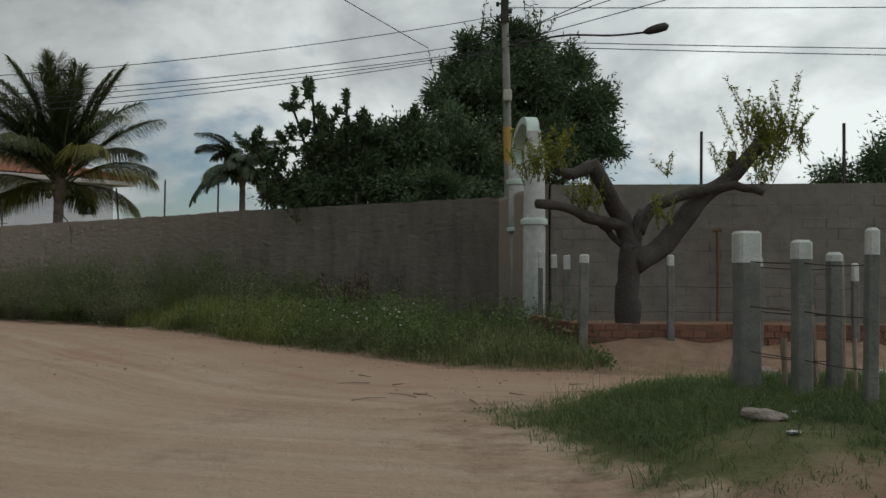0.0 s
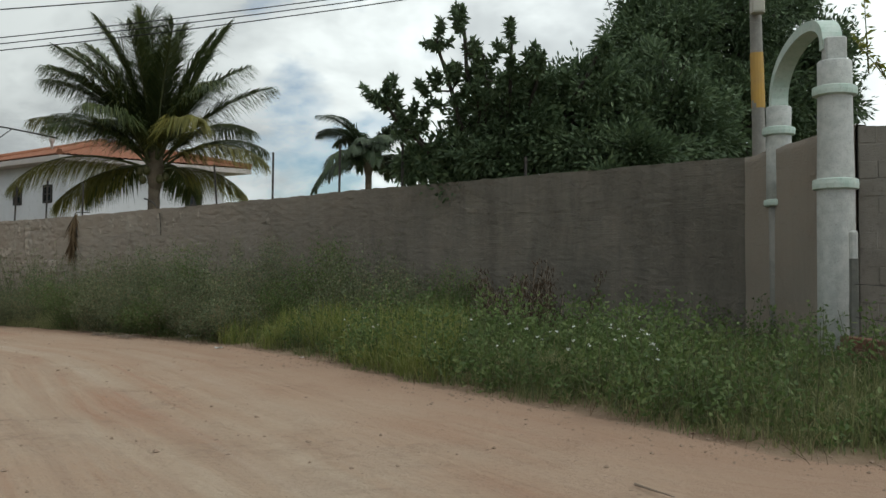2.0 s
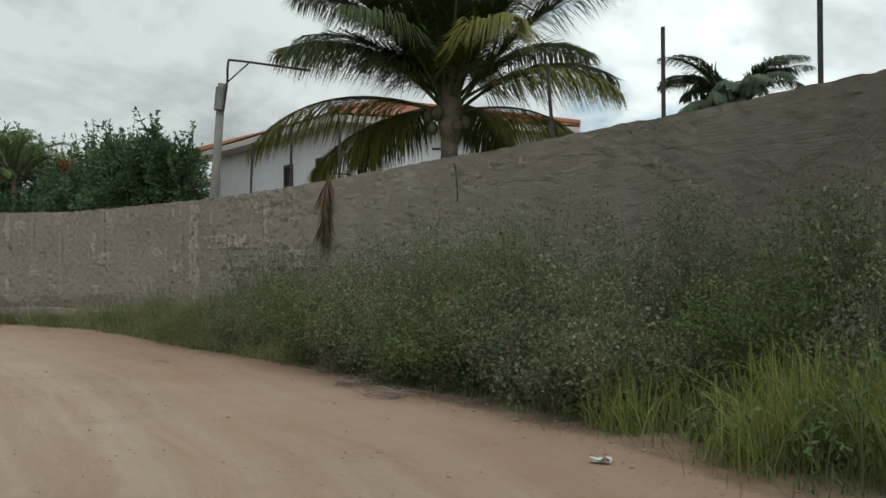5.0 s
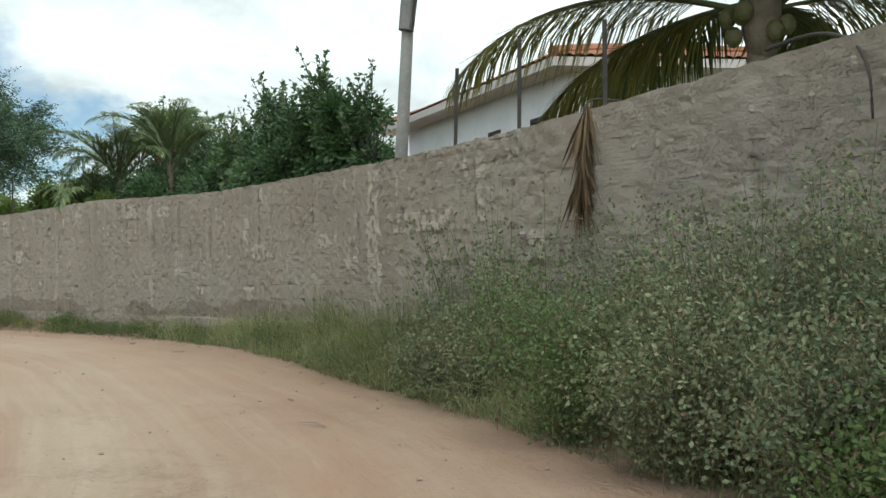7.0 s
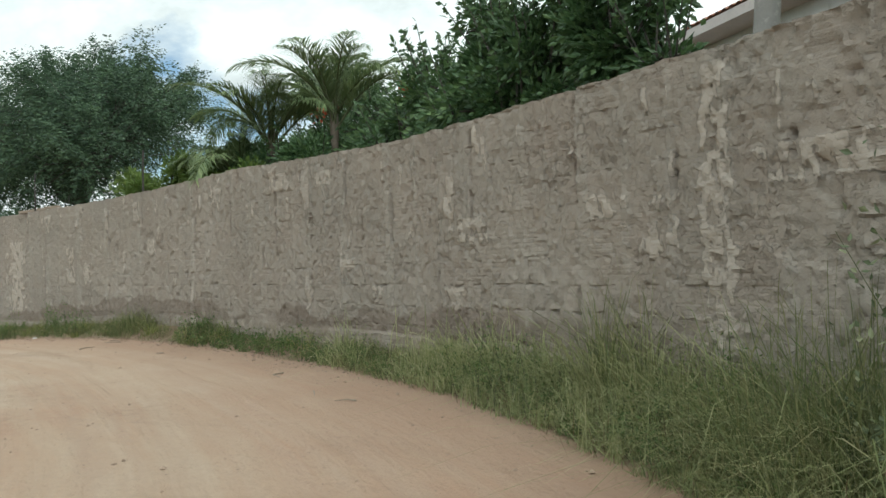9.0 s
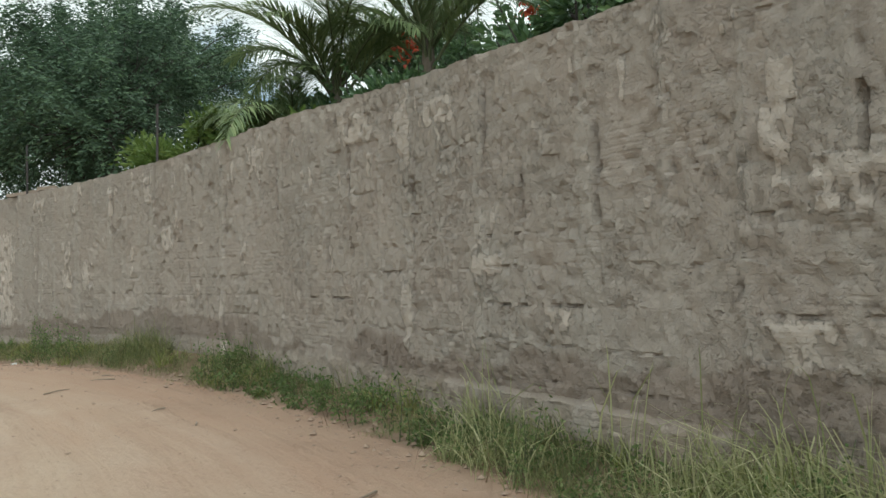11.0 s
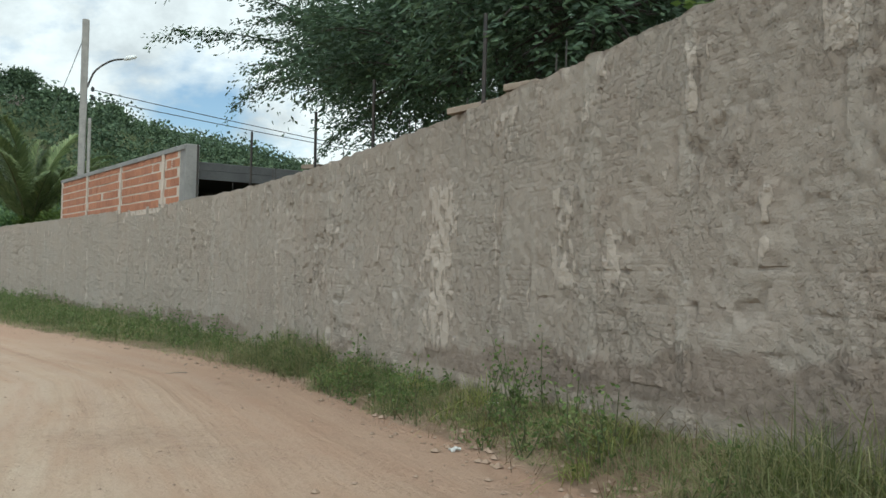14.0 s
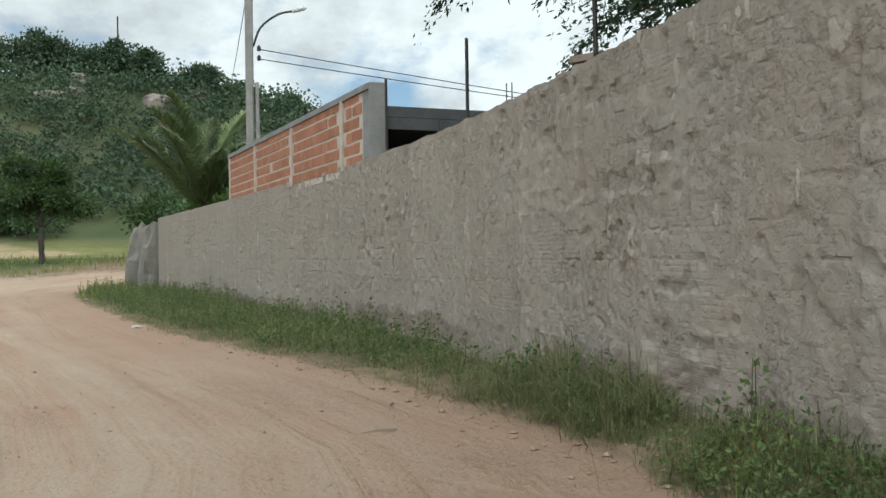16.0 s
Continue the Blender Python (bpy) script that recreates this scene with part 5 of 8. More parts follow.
FX, FY = far_pole()
for a, b, sag in (((FX + 0.16, FY + 0.26, 6.45), (-59.0, 44.1, 4.4), 0.1), ((FX + 0.16, FY + 0.26, 6.2), (-59.2, 42.9, 4.65), 0.1), ((FX, FY, 8.2), (-90.2, 21.4, 11.0), 0.2),
                  ((-74.2, -3.3, 7.85), (-82.7, 30.9, 5.7), 0.15), ((-76.2, -3.3, 6.6), (-84.7, 30.9, 4.9), 0.15)):
    wire(a, b, sag, 0.013, 15, "overhead_cable", "thin distant overhead cable", "cable", "overhead cables")

# angle-iron rods standing on the wall
RODS = [(-7.2, 3.62, 0.4), (-5.64, 3.66, 0.6), (-4.29, 3.66, 0.4), (-8.6, 3.45, -4.0), (-12.34, 3.25, 1.0), (-13.45, 3.36, 1.5), (-14.44, 3.25, 2.5), (-28.36, 3.32, 1.5),
        (-32.63, 3.30, 0.5), (-35.33, 3.24, 0), (-37.35, 3.18, -0.8), (-40.6, 3.34, 0), (-43.7, 3.48, 0), (-46.6, 2.75, 0), (-2.0, 3.1, 0)]


def rod(x, y, z0, z1, lean, turn):
    a = Acc()
    h = z1 - z0
    t = 0.004
    L = 0.04
    sec = [(0, 0), (L, 0), (L, t), (t, t), (t, L), (0, L)]
    v = [(px - L / 2, py - L / 2, z) for z in (-0.06, h) for px, py in sec]
    a.add(v, [(k, (k + 1) % 6, 6 + (k + 1) % 6, 6 + k) for k in range(6)])
    a.f.append(np.array([[6, 7, 8, 9, 10, 11]]))
    o = put("wall_rod", a, STEEL, label="dark rusty angle-iron rod standing on the wall", category="rod", group="iron rods along the wall")
    o.matrix_basis = pose(x, y, z0, 0, lean, turn)
    return o


for x, z1, lean in RODS:
    (px, py), d, nor = wall_at(x)
    rod(px, py, float(wall_top(x)), z1, lean, 20)
rod(4.6, 17.12, 2.84, 3.78, 0.5, 10)
rod(7.04, 16.85, 2.84, 3.90, 0.3, 10)

# short starter bars and nailed boards on top of the wall
for x, h in ((-31.2, 0.22), (-31.35, 0.16), (-33.0, 0.15), (-34.2, 0.14), (-34.35, 0.18), (-36.3, 0.12), (-39.3, 0.18), (-39.45, 0.2), (-41.6, 0.15), (-47.5, 0.25), (-49.5, 0.2)):
    (px, py), d, nor = wall_at(x)
    z = float(wall_top(x))
    put("starter_bar", tube(Acc(), [(px, py, z - 0.05), (px + 0.005, py, z + h)], 0.006, 5), STEEL, label="thin rusty starter bar sticking up from the wall", category="rebar", group="starter bars")
for x, ln, tl in ((-32.8, 0.55, 6), (-37.5, 0.3, 0), (-31.9, 0.3, 3)):
    (px, py), d, nor = wall_at(x)
    a = box(Acc(), (-ln / 2, -0.04, 0), (ln / 2, 0.04, 0.05), None, 0.006)
    o = put("timber_offcut", a, TIMBER, label="weathered timber offcut lying on the wall top", category="board", group="timber offcuts")
    o.matrix_basis = pose(px, py, float(wall_top(x)) + 0.02, 0, tl, math.degrees(math.atan2(d[1], d[0])) + 35)

# ---------------------------------------------------------------- house behind the wall
def house():
    h = thing("house", "white two-storey house with an orange clay tile hip roof", "house", at=(-17.02, 34.18, 0))
    ang = 151.0                                           # along the left face
    u, v = np.array([-0.875, 0.485]), np.array([0.70, 0.714])
    L, W, over = 8.8, 6.6, 0.6
    EAVE, RIDGE = 4.86, 5.75

    def loc(a, b, z):
        return (u[0] * a + v[0] * b, u[1] * a + v[1] * b, z)
    w = Acc()
    a0, b0, a1, b1 = over, over, L - over, W - over
    ring = [(a0, b0), (a1, b0), (a1, b1), (a0, b1)]
    w.add([loc(a, b, z) for z in (0, EAVE) for a, b in ring], [(k, (k + 1) % 4, 4 + (k + 1) % 4, 4 + k) for k in range(4)])
    put("wall", w, HOUSE_WHITE, h, "smooth white painted wall")
    s = Acc()
    ring2 = [(0, 0), (L, 0), (L, W), (0, W)]
    s.add([loc(a, b, EAVE - 0.10) for a, b in ring2] + [loc(a, b, EAVE + 0.06) for a, b in ring2],
          [(k, (k + 1) % 4, 4 + (k + 1) % 4, 4 + k) for k in range(4)] + [(3, 2, 1, 0), (4, 5, 6, 7)])
    put("soffit", s, SOFFIT, h, "pale eaves soffit and fascia")
    # corrugated hip roof of barrel tiles
    r = Acc()
    step = 0.055
    inner = W / 2

    def slope(corner_a, corner_b, apex_a, apex_b, inward, length):
        n = int(length / step)
        m = 14
        t = np.linspace(0, 1, n + 1)
        e = np.array(corner_a)[None] * (1 - t[:, None]) + np.array(corner_b)[None] * t[:, None]
        lim = np.minimum(np.minimum(t, 1 - t) * length, inner) / inner
        g = np.linspace(0, 1, m)
        wave = 0.045 * np.abs(np.sin(np.pi * np.arange(n + 1) * step / 0.20))
        P = np.zeros((n + 1, m, 3))
        for q in range(m):
            dep = lim * g[q] * inner
            ab = e + np.array(inward)[None] * dep[:, None]
            z = EAVE + 0.08 + (RIDGE - EAVE) * dep / inner + wave + 0.02 * (q % 2)
            P[:, q] = np.array([loc(a, b, zz) for (a, b), zz in zip(ab, z)])
        i, j = np.meshgrid(np.arange(n), np.arange(m - 1), indexing="ij")
        r.add(P.reshape(-1, 3), np.stack([i * m + j, (i + 1) * m + j, (i + 1) * m + j + 1, i * m + j + 1], -1).reshape(-1, 4))
    slope((0, 0), (L, 0), 0, 0, (0, 1), L)
    slope((0, 0), (0, W), 0, 0, (1, 0), W)
    slope((0, W), (L, W), 0, 0, (0, -1), L)
    slope((L, 0), (L, W), 0, 0, (-1, 0), W)
    rf = put("roof", r, ROOF_TILE, h, "orange clay barrel tile roof")
    hips = [((0, 0), (inner, inner)), ((L, 0), (L - inner, inner)), ((0, W), (inner, W - inner)), ((inner, inner), (L - inner, inner))]
    for (pa, pb), (qa, qb) in hips:
        z0 = EAVE + 0.1 if (pa, pb) != (inner, inner) else RIDGE + 0.1
        put("ridge_tile", tube(Acc(), [loc(pa, pb, z0 + 0.05), loc((pa + qa) / 2, (pb + qb) / 2, (z0 + RIDGE) / 2 + 0.1), loc(qa, qb, RIDGE + 0.12)], 0.10, 8), ROOF_TILE, rf)

    def window(a, face, z0, wd, ht, name="window"):
        """face 0: the long left face; 1: the right face."""
        m = Acc()
        f = Acc()
        g = Acc()

        def q(x, out, z):
            return loc(a + x, b0 - out, z) if face == 0 else loc(a0 - out, a + x, z)

        def slab(acc, x0, x1, z0_, z1_, o0, o1):
            vs = [q(x, o, z) for o in (o0, o1) for x, z in ((x0, z0_), (x1, z0_), (x1, z1_), (x0, z1_))]
            acc.add(vs, [(0, 1, 2, 3), (7, 6, 5, 4), (0, 4, 5, 1), (1, 5, 6, 2), (2, 6, 7, 3), (3, 7, 4, 0)])
        slab(g, 0, wd, z0, z0 + ht, -0.02, 0.004)
        wn = put(name, g, GLASS, h, "small dark window")
        for x0, x1, q0, q1 in ((-0.05, 0.03, z0 - 0.05, z0 + ht + 0.05), (wd - 0.03, wd + 0.05, z0 - 0.05, z0 + ht + 0.05), (0.03, wd - 0.03, z0 - 0.05, z0 + 0.03), (0.03, wd - 0.03, z0 + ht - 0.03, z0 + ht + 0.05),
                               (wd / 2 - 0.02, wd / 2 + 0.02, z0 + 0.03, z0 + ht - 0.03), (0.03, wd - 0.03, z0 + ht / 2 - 0.015, z0 + ht / 2 + 0.015)):
            slab(f, x0, x1, q0, q1, -0.02, 0.03)
        put("window_frame", f, STEEL, wn, "dark window frame")
    window(3.3, 0, 3.55, 0.42, 0.5)
    window(1.5, 0, 3.55, 0.42, 0.5)
    window(4.6, 1, 3.6, 0.5, 0.45)
    put("porch_roof", box(Acc(), (0, 0, 0), (1.6, 1.8, 0.14), Matrix.Translation(loc(L - 0.6, 1.0, 4.0)) @ pose(0, 0, 0, 0, 0, ang), 0.02), SOFFIT, h)
    for k in (0.15, 1.2):
        put("porch_post", box(Acc(), (0, 0, 0), (0.2, 0.2, 4.0), Matrix.Translation(loc(L - 0.6 + k, 1.1, 0)) @ pose(0, 0, 0, 0, 0, ang), 0.02), SOFFIT, h)
    put("roof_vent", lathe(Acc(), [(0.05, 0), (0.05, 0.2), (0.09, 0.24), (0.11, 0.36), (0.07, 0.46), (0.02, 0.5)], loc(5.2, 2.6, EAVE + 0.85), 12), SOFFIT, h, "pale round roof vent", shade=True)


house()


# ---------------------------------------------------------------- brick infill building on the far wall
def brick_building():
    b = thing("brick_outbuilding", "unfinished red hollow-brick outbuilding with raw concrete end column", "building")
    p0, p1 = np.array([-44.5, 28.39]), np.array([-54.3, 25.34])
    d = (p1 - p0) / np.linalg.norm(p1 - p0)
    ln = np.linalg.norm(p1 - p0)
    ang = math.degrees(math.atan2(d[1], d[0]))
    m = pose(p0[0], p0[1], 0, 0, 0, ang)
    front = 0.07                                          # towards the road in local y
    z0, z1 = 2.40, 3.52
    core = put("mortar_bed", box(Acc(), (0.3, -0.055, 2.3), (ln, 0.056, z1 - 0.02), m), PALE_MORTAR, b, "pale mortar between the bricks")
    cell = Acc()
    box(cell, (0.006, -0.066, 0.010), (0.246, 0.066, 0.166), None, 0.006)
    for q in range(1, 4):
        box(cell, (0.012, 0.062, 0.010 + q * 0.04 - 0.006), (0.242, 0.069, 0.010 + q * 0.04 + 0.012))
    cell = cell.mesh("brick", RED_BRICK)
    r = np.random.default_rng(9)
    STUDS = [0.28, 1.25, 4.35, 7.4, ln - 0.12]
    for row in range(6):
        x = 0.32 - (row % 2) * 0.12
        while x < ln - 0.15:
            if x > 0.3 and not any(s - 0.2 < x < s + 0.1 for s in STUDS[1:-1]):
                o = new("brick", cell)
                o.parent = b
                o.matrix_basis = m @ pose(x, r.normal(0, 0.004), z0 + 0.0 + row * 0.19, 0, 0, r.normal(0, 0.4))
            x += 0.252
    for s in STUDS[1:]:
        w = Acc()
        k = np.linspace(z0 - 0.02, z1 - 0.04, 12)
        for za, zb in zip(k[:-1], k[1:]):
            e = 0.045 + 0.02 * r.random()
            box(w, (s - e, -0.06, za), (s + e * 0.9, 0.088 + 0.01 * r.random(), zb), m)
        put("mortar_stud", w, PALE_MORTAR, b, "ragged pale mortar stud")
    put("coping", box(Acc(), (0.0, -0.085, z1 - 0.05), (ln + 0.05, 0.095, z1 + 0.045), m, 0.012), DARK_CONCRETE, b, "raw concrete coping")
    put("end_column", box(Acc(), (-0.02, -0.22, 0.0), (0.3, 0.06, z1 + 0.06), m, 0.015), DARK_CONCRETE, b, "dark raw concrete corner column")
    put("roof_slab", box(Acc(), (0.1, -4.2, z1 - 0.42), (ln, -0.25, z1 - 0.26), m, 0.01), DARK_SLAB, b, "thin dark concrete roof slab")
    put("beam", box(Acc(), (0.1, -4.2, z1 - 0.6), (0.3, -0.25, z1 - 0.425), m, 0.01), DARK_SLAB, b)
    # interior walls in the slab's near-black: the opening's shade is in their colour
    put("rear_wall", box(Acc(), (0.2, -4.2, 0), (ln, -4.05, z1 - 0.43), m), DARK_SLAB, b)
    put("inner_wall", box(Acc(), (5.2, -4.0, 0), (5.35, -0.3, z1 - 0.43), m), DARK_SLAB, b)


brick_building()


def wall_end():
    """The broken end of the wall, a lump of rough grey masonry."""
    for x, y, sx, sy, sz, sd in ((-65.3, 21.4, 0.6, 0.5, 2.5, 1), (-66.2, 20.8, 0.6, 0.55, 2.6, 6)):
        rock(x, y, 0.6, sx, sy, sz / 1.5, BLOCK, "masonry_lump", "rough grey lump of masonry at the wall's end", "masonry", sd, 20, "masonry lumps", 1.0)


wall_end()

# ---------------------------------------------------------------- trees
def branch(out, tips, p, d, length, radius, level, r, spread=0.55, upward=0.25, kids=3, wob=0.18):
    """Grows one limb into out (one Acc a level) and notes where twigs end."""
    n = max(4, int(length / 0.25) + 3)
    pts = [np.array(p, float)]
    dd = np.array(d, float)
    for _ in range(n - 1):
        dd = unit(dd + r.normal(0, wob, 3) + np.array([0, 0, upward * 0.12]))
        pts.append(pts[-1] + dd * length / (n - 1))
    pts = np.array(pts)
    tube(out, pts, np.linspace(radius, radius * 0.55, n), 7 if level > 1 else 5, False)
    if level == 0:
        tips.append((pts[-1], dd, pts[n // 2]))
        return
    for k in range(kids):
        at = pts[int((0.45 + 0.5 * (k + r.random()) / kids) * (n - 1))] if k < kids - 1 else pts[-1]
        nd = unit(dd + r.normal(0, spread, 3) + np.array([0, 0, upward * 0.4]))
        branch(out, tips, at, nd, length * r.uniform(0.55, 0.78), radius * 0.52, level - 1, r, spread, upward, kids, wob)


def broad_tree(name, label, base, height, lobes, leaf, size, width, per, seed, trunk_r=0.2, droop=0.35, group="", whorl=0.0, shoots=0):
    """A leafy tree: trunk, limbs that reach into each lobe of the crown, and clusters of single leaves on twigs.
    lobes: (x, y, z, rx, ry, rz, clusters)."""
    r = np.random.default_rng(seed)
    t = thing(name, label, "tree", group)
    wood, lf = Acc(), Acc()
    base = np.array(base, float)
    fork = base + np.array([0, 0, height * 0.35])
    p, rad = limb_path([tuple(base - [0, 0, 0.2]), tuple((base + fork) / 2 + r.normal(0, 0.06, 3)), tuple(fork)], trunk_r * 1.25, trunk_r, 0.05, seed)
    put("trunk", tube(Acc(), p, rad, 10), BARK, t, shade=True)
    P, D = [], []
    for x, y, z, rx, ry, rz, n in lobes:
        c = np.array([x, y, z], float)
        q, rd = limb_path([tuple(fork), tuple(fork * 0.45 + c * 0.55 + np.array([0, 0, -0.25 * rz])), tuple(c)], trunk_r * 0.6, 0.03, 0.12, int(abs(x) * 7) + seed)
        tube(wood, q, rd, 7, False)
        u = unit(r.normal(size=(n, 3)))
        rr = r.uniform(0.25, 1.0, n) ** 0.45
        wobble = 0.72 + 0.56 * vnoise(u[:, 0] * 2.2 + seed, u[:, 1] * 2.2 + u[:, 2] * 1.7, seed)
        e = c + u * np.array([rx, ry, rz]) * (rr * wobble)[:, None]
        if n > 40 and not whorl:                      # gather the clusters into boughs, with gaps between them
            nb = max(6, n // 11)
            ub = unit(r.normal(size=(nb, 3)))
            bw = 0.72 + 0.5 * vnoise(ub[:, 0] * 2.2 + seed, ub[:, 1] * 2.2 + ub[:, 2] * 1.7, seed)
            hub = c + ub * np.array([rx, ry, rz]) * (r.uniform(0.45, 0.92, nb) * bw)[:, None]
            pick = r.integers(0, nb, n)
            e = hub[pick] + r.normal(0, 1, (n, 3)) * np.array([rx, ry, rz * 0.8]) * 0.115
            u = unit(e - c)
        for k in range(0, n, 5):                      # twigs out to some clusters
            s = c + (e[k] - c) * r.uniform(0.1, 0.4)
            tube(wood, np.array([s, (s + e[k]) / 2 + r.normal(0, 0.06, 3), e[k]]), [0.022, 0.014, 0.006], 4, False)
        P.append(e)
        D.append(unit(e - c + np.array([0, 0, 0.3 * rz])))
    sp, sd = [], []
    for _ in range(shoots):                            # upright shoots that break the outline
        c_ = lobes[r.integers(len(lobes))]
        a = r.uniform(0, 6.28)
        k = r.uniform(0.1, 0.85)
        b = np.array([c_[0] + math.cos(a) * c_[3] * k, c_[1] + math.sin(a) * c_[4] * k, c_[2] + c_[5] * math.sqrt(1 - k * k) * 0.75])
        u = unit(np.array([math.cos(a) * k * 0.7, math.sin(a) * k * 0.7, 1.0]) + r.normal(0, 0.12, 3))
        ln = r.uniform(2.5, 6.5) * size
        tube(wood, np.array([b - u * 0.2, b + u * ln * 0.5, b + u * ln]), [0.012, 0.008, 0.004], 4, False)
        m = 22
        sp.append(b + u * (ln * r.uniform(0.1, 1.05, m))[:, None])
        sd.append(unit(r.normal(size=(m, 3)) + u * 0.5))
    if shoots:
        sp, sd = np.concatenate(sp), np.concatenate(sd)
        leaves(lf, sp, sd, size * r.uniform(0.6, 1.1, len(sp)), width * r.uniform(0.7, 1.1, len(sp)), 0.18, r)
    put("limb_work", wood, BARK, t)
    e, dirs = np.concatenate(P), np.concatenate(D)
    n = len(e)
    rep = np.repeat(np.arange(n), per)
    m = len(rep)
    if whorl:                                          # leaves in upright rosettes at the shoot ends
        up = unit(dirs + np.array([0, 0, 0.9]))[rep]
        off = up * (r.uniform(0, whorl, m) - 0.3 * whorl)[:, None]
        d = unit(r.normal(size=(m, 3)) + up * 0.35)
        pos = e[rep] + off
    else:
        cl = size * 1.9
        off = r.normal(0, 1, (m, 3)) * cl * 0.55
        d = unit(off + dirs[rep] * cl * 0.6 + np.array([0, 0, -droop * cl]))
        pos = e[rep] + off * 0.8
    leaves(lf, pos, d, size * r.uniform(0.6, 1.2, m), width * r.uniform(0.7, 1.15, m), 0.18, r)
    put("foliage", lf, leaf, t)
    return t


def frond(rach, leaf, base, az, rise, length, droop, r, leaflet=0.55, count=70, width=0.035, vee=0.5, hang=0.35, twist=0.0):
    """One feather frond from base: it sets out at rise degrees and bends over by droop."""
    n = 16
    k = np.linspace(0, 1, n)
    el = radians(rise) - droop * k ** 1.5
    h = np.array([math.cos(az), math.sin(az), 0.0])
    step = length / (n - 1)
    pts = [np.array(base, float)]
    for q in range(n - 1):
        pts.append(pts[-1] + step * (h * math.cos(el[q]) + np.array([0, 0, math.sin(el[q])])))
    pts = np.array(pts)
    side0 = np.array([-h[1], h[0], 0.0])
    tube(rach, pts, np.linspace(0.035, 0.006, n) * (length / 3.0), 5, False)
    tan = unit(np.gradient(pts, axis=0))
    s = np.linspace(0.16, 1.0, count)
    i = np.clip((s * (n - 1)).astype(int), 0, n - 2)
    f = (s * (n - 1) - i)[:, None]
    p = pts[i] * (1 - f) + pts[i + 1] * f
    tg = tan[i]
    for sg in (-1, 1):
        nor = np.cross(tg, side0)
        out = side0[None] * sg * math.cos(twist) + nor * 0.0
        ln = leaflet * np.sin(np.pi * np.clip(0.12 + 0.80 * s, 0, 1)) ** 0.7 * r.uniform(0.85, 1.1, count)
        d = unit(out * 0.75 + tg * (0.6 + 0.55 * s[:, None]) + np.array([0, 0, 1.0]) * (vee * 0.35 - hang * (1 - 0.85 * np.clip(tg[:, 2:], 0, 1))) + r.normal(0, 0.12, (count, 3)))
        d2 = unit(d + np.array([0, 0, -1.0]) * (hang * r.uniform(1.0, 2.2, count) * (1 - 0.55 * np.clip(tg[:, 2], 0, 1)))[:, None])
        w = width
        sw = unit(np.cross(d, np.array([0, 0, 1.0]) + 0.3 * tg))
        b = p + r.normal(0, 0.004, p.shape)
        m1 = b + d * ln[:, None] * 0.5
        tip = m1 + d2 * ln[:, None] * 0.5
        v = np.stack([b - sw * w * 0.35, b + sw * w * 0.35, m1 + sw * w * 0.5, m1 - sw * w * 0.5, tip], 1)
        o = np.arange(count)[:, None] * 5
        base_n = leaf.n
        leaf.add(v.reshape(-1, 3), o + np.array([[0, 1, 2, 3]]))
        leaf.f.append(o + np.array([[3, 2, 4]]) + base_n)


def palm(name, label, base, crown, fronds, leaf, old=None, trunk_r=0.16, seed=0, nuts=0, leaflet=0.55, count=70, width=0.04, hang=0.35):
    r = np.random.default_rng(seed)
    t = thing(name, label, "palm tree")
    base, crown = np.array(base, float), np.array(crown, float)
    k = np.linspace(0, 1, 26)
    pts = base + (crown - base) * k[:, None]
    rad = trunk_r * (1.15 - 0.3 * k) * (1 + 0.07 * (np.arange(26) % 2))
    put("trunk", tube(Acc(), pts, rad, 12), PALM_BARK, t, shade=True)
    for az, rise, ln, dr, aged in fronds:
        ra, lf = Acc(), Acc()
        frond(ra, lf, crown + np.array([math.cos(az) * trunk_r * 0.6, math.sin(az) * trunk_r * 0.6, r.uniform(-0.15, 0.15)]), az, rise, ln, dr, r, leaflet, count, width, hang=hang)
        f = put("frond", lf, old if (aged and old) else leaf, t, "yellowing drooping frond" if aged and old else "")
        put("midrib", ra, STEM, f)
    for k in range(nuts):
        a = r.uniform(0, 6.28)
        rad = r.uniform(0.2, 0.36)
        q = crown + np.array([math.cos(a) * rad, math.sin(a) * rad, r.uniform(-0.4, 0.05)])
        bm = bmesh.new()
        bmesh.ops.create_icosphere(bm, subdivisions=2, radius=0.10)
        for v in bm.verts:
            v.co.z *= 1.2
        me = bpy.data.meshes.new("coconut")
        bm.to_mesh(me)
        bm.free()
        me.materials.append(COCONUT)
        o = new("coconut", me)
        o.location, o.parent = q, t
    # fibrous boss where the fronds set out
    put("crown_boss", lathe(Acc(), [(trunk_r * 0.8, -0.7), (trunk_r * 1.35, -0.3), (trunk_r * 1.5, 0.0), (trunk_r * 1.1, 0.35), (0.03, 0.6)], tuple(crown), 12, 0.2, seed), PALM_BARK, t, shade=True)
    return t


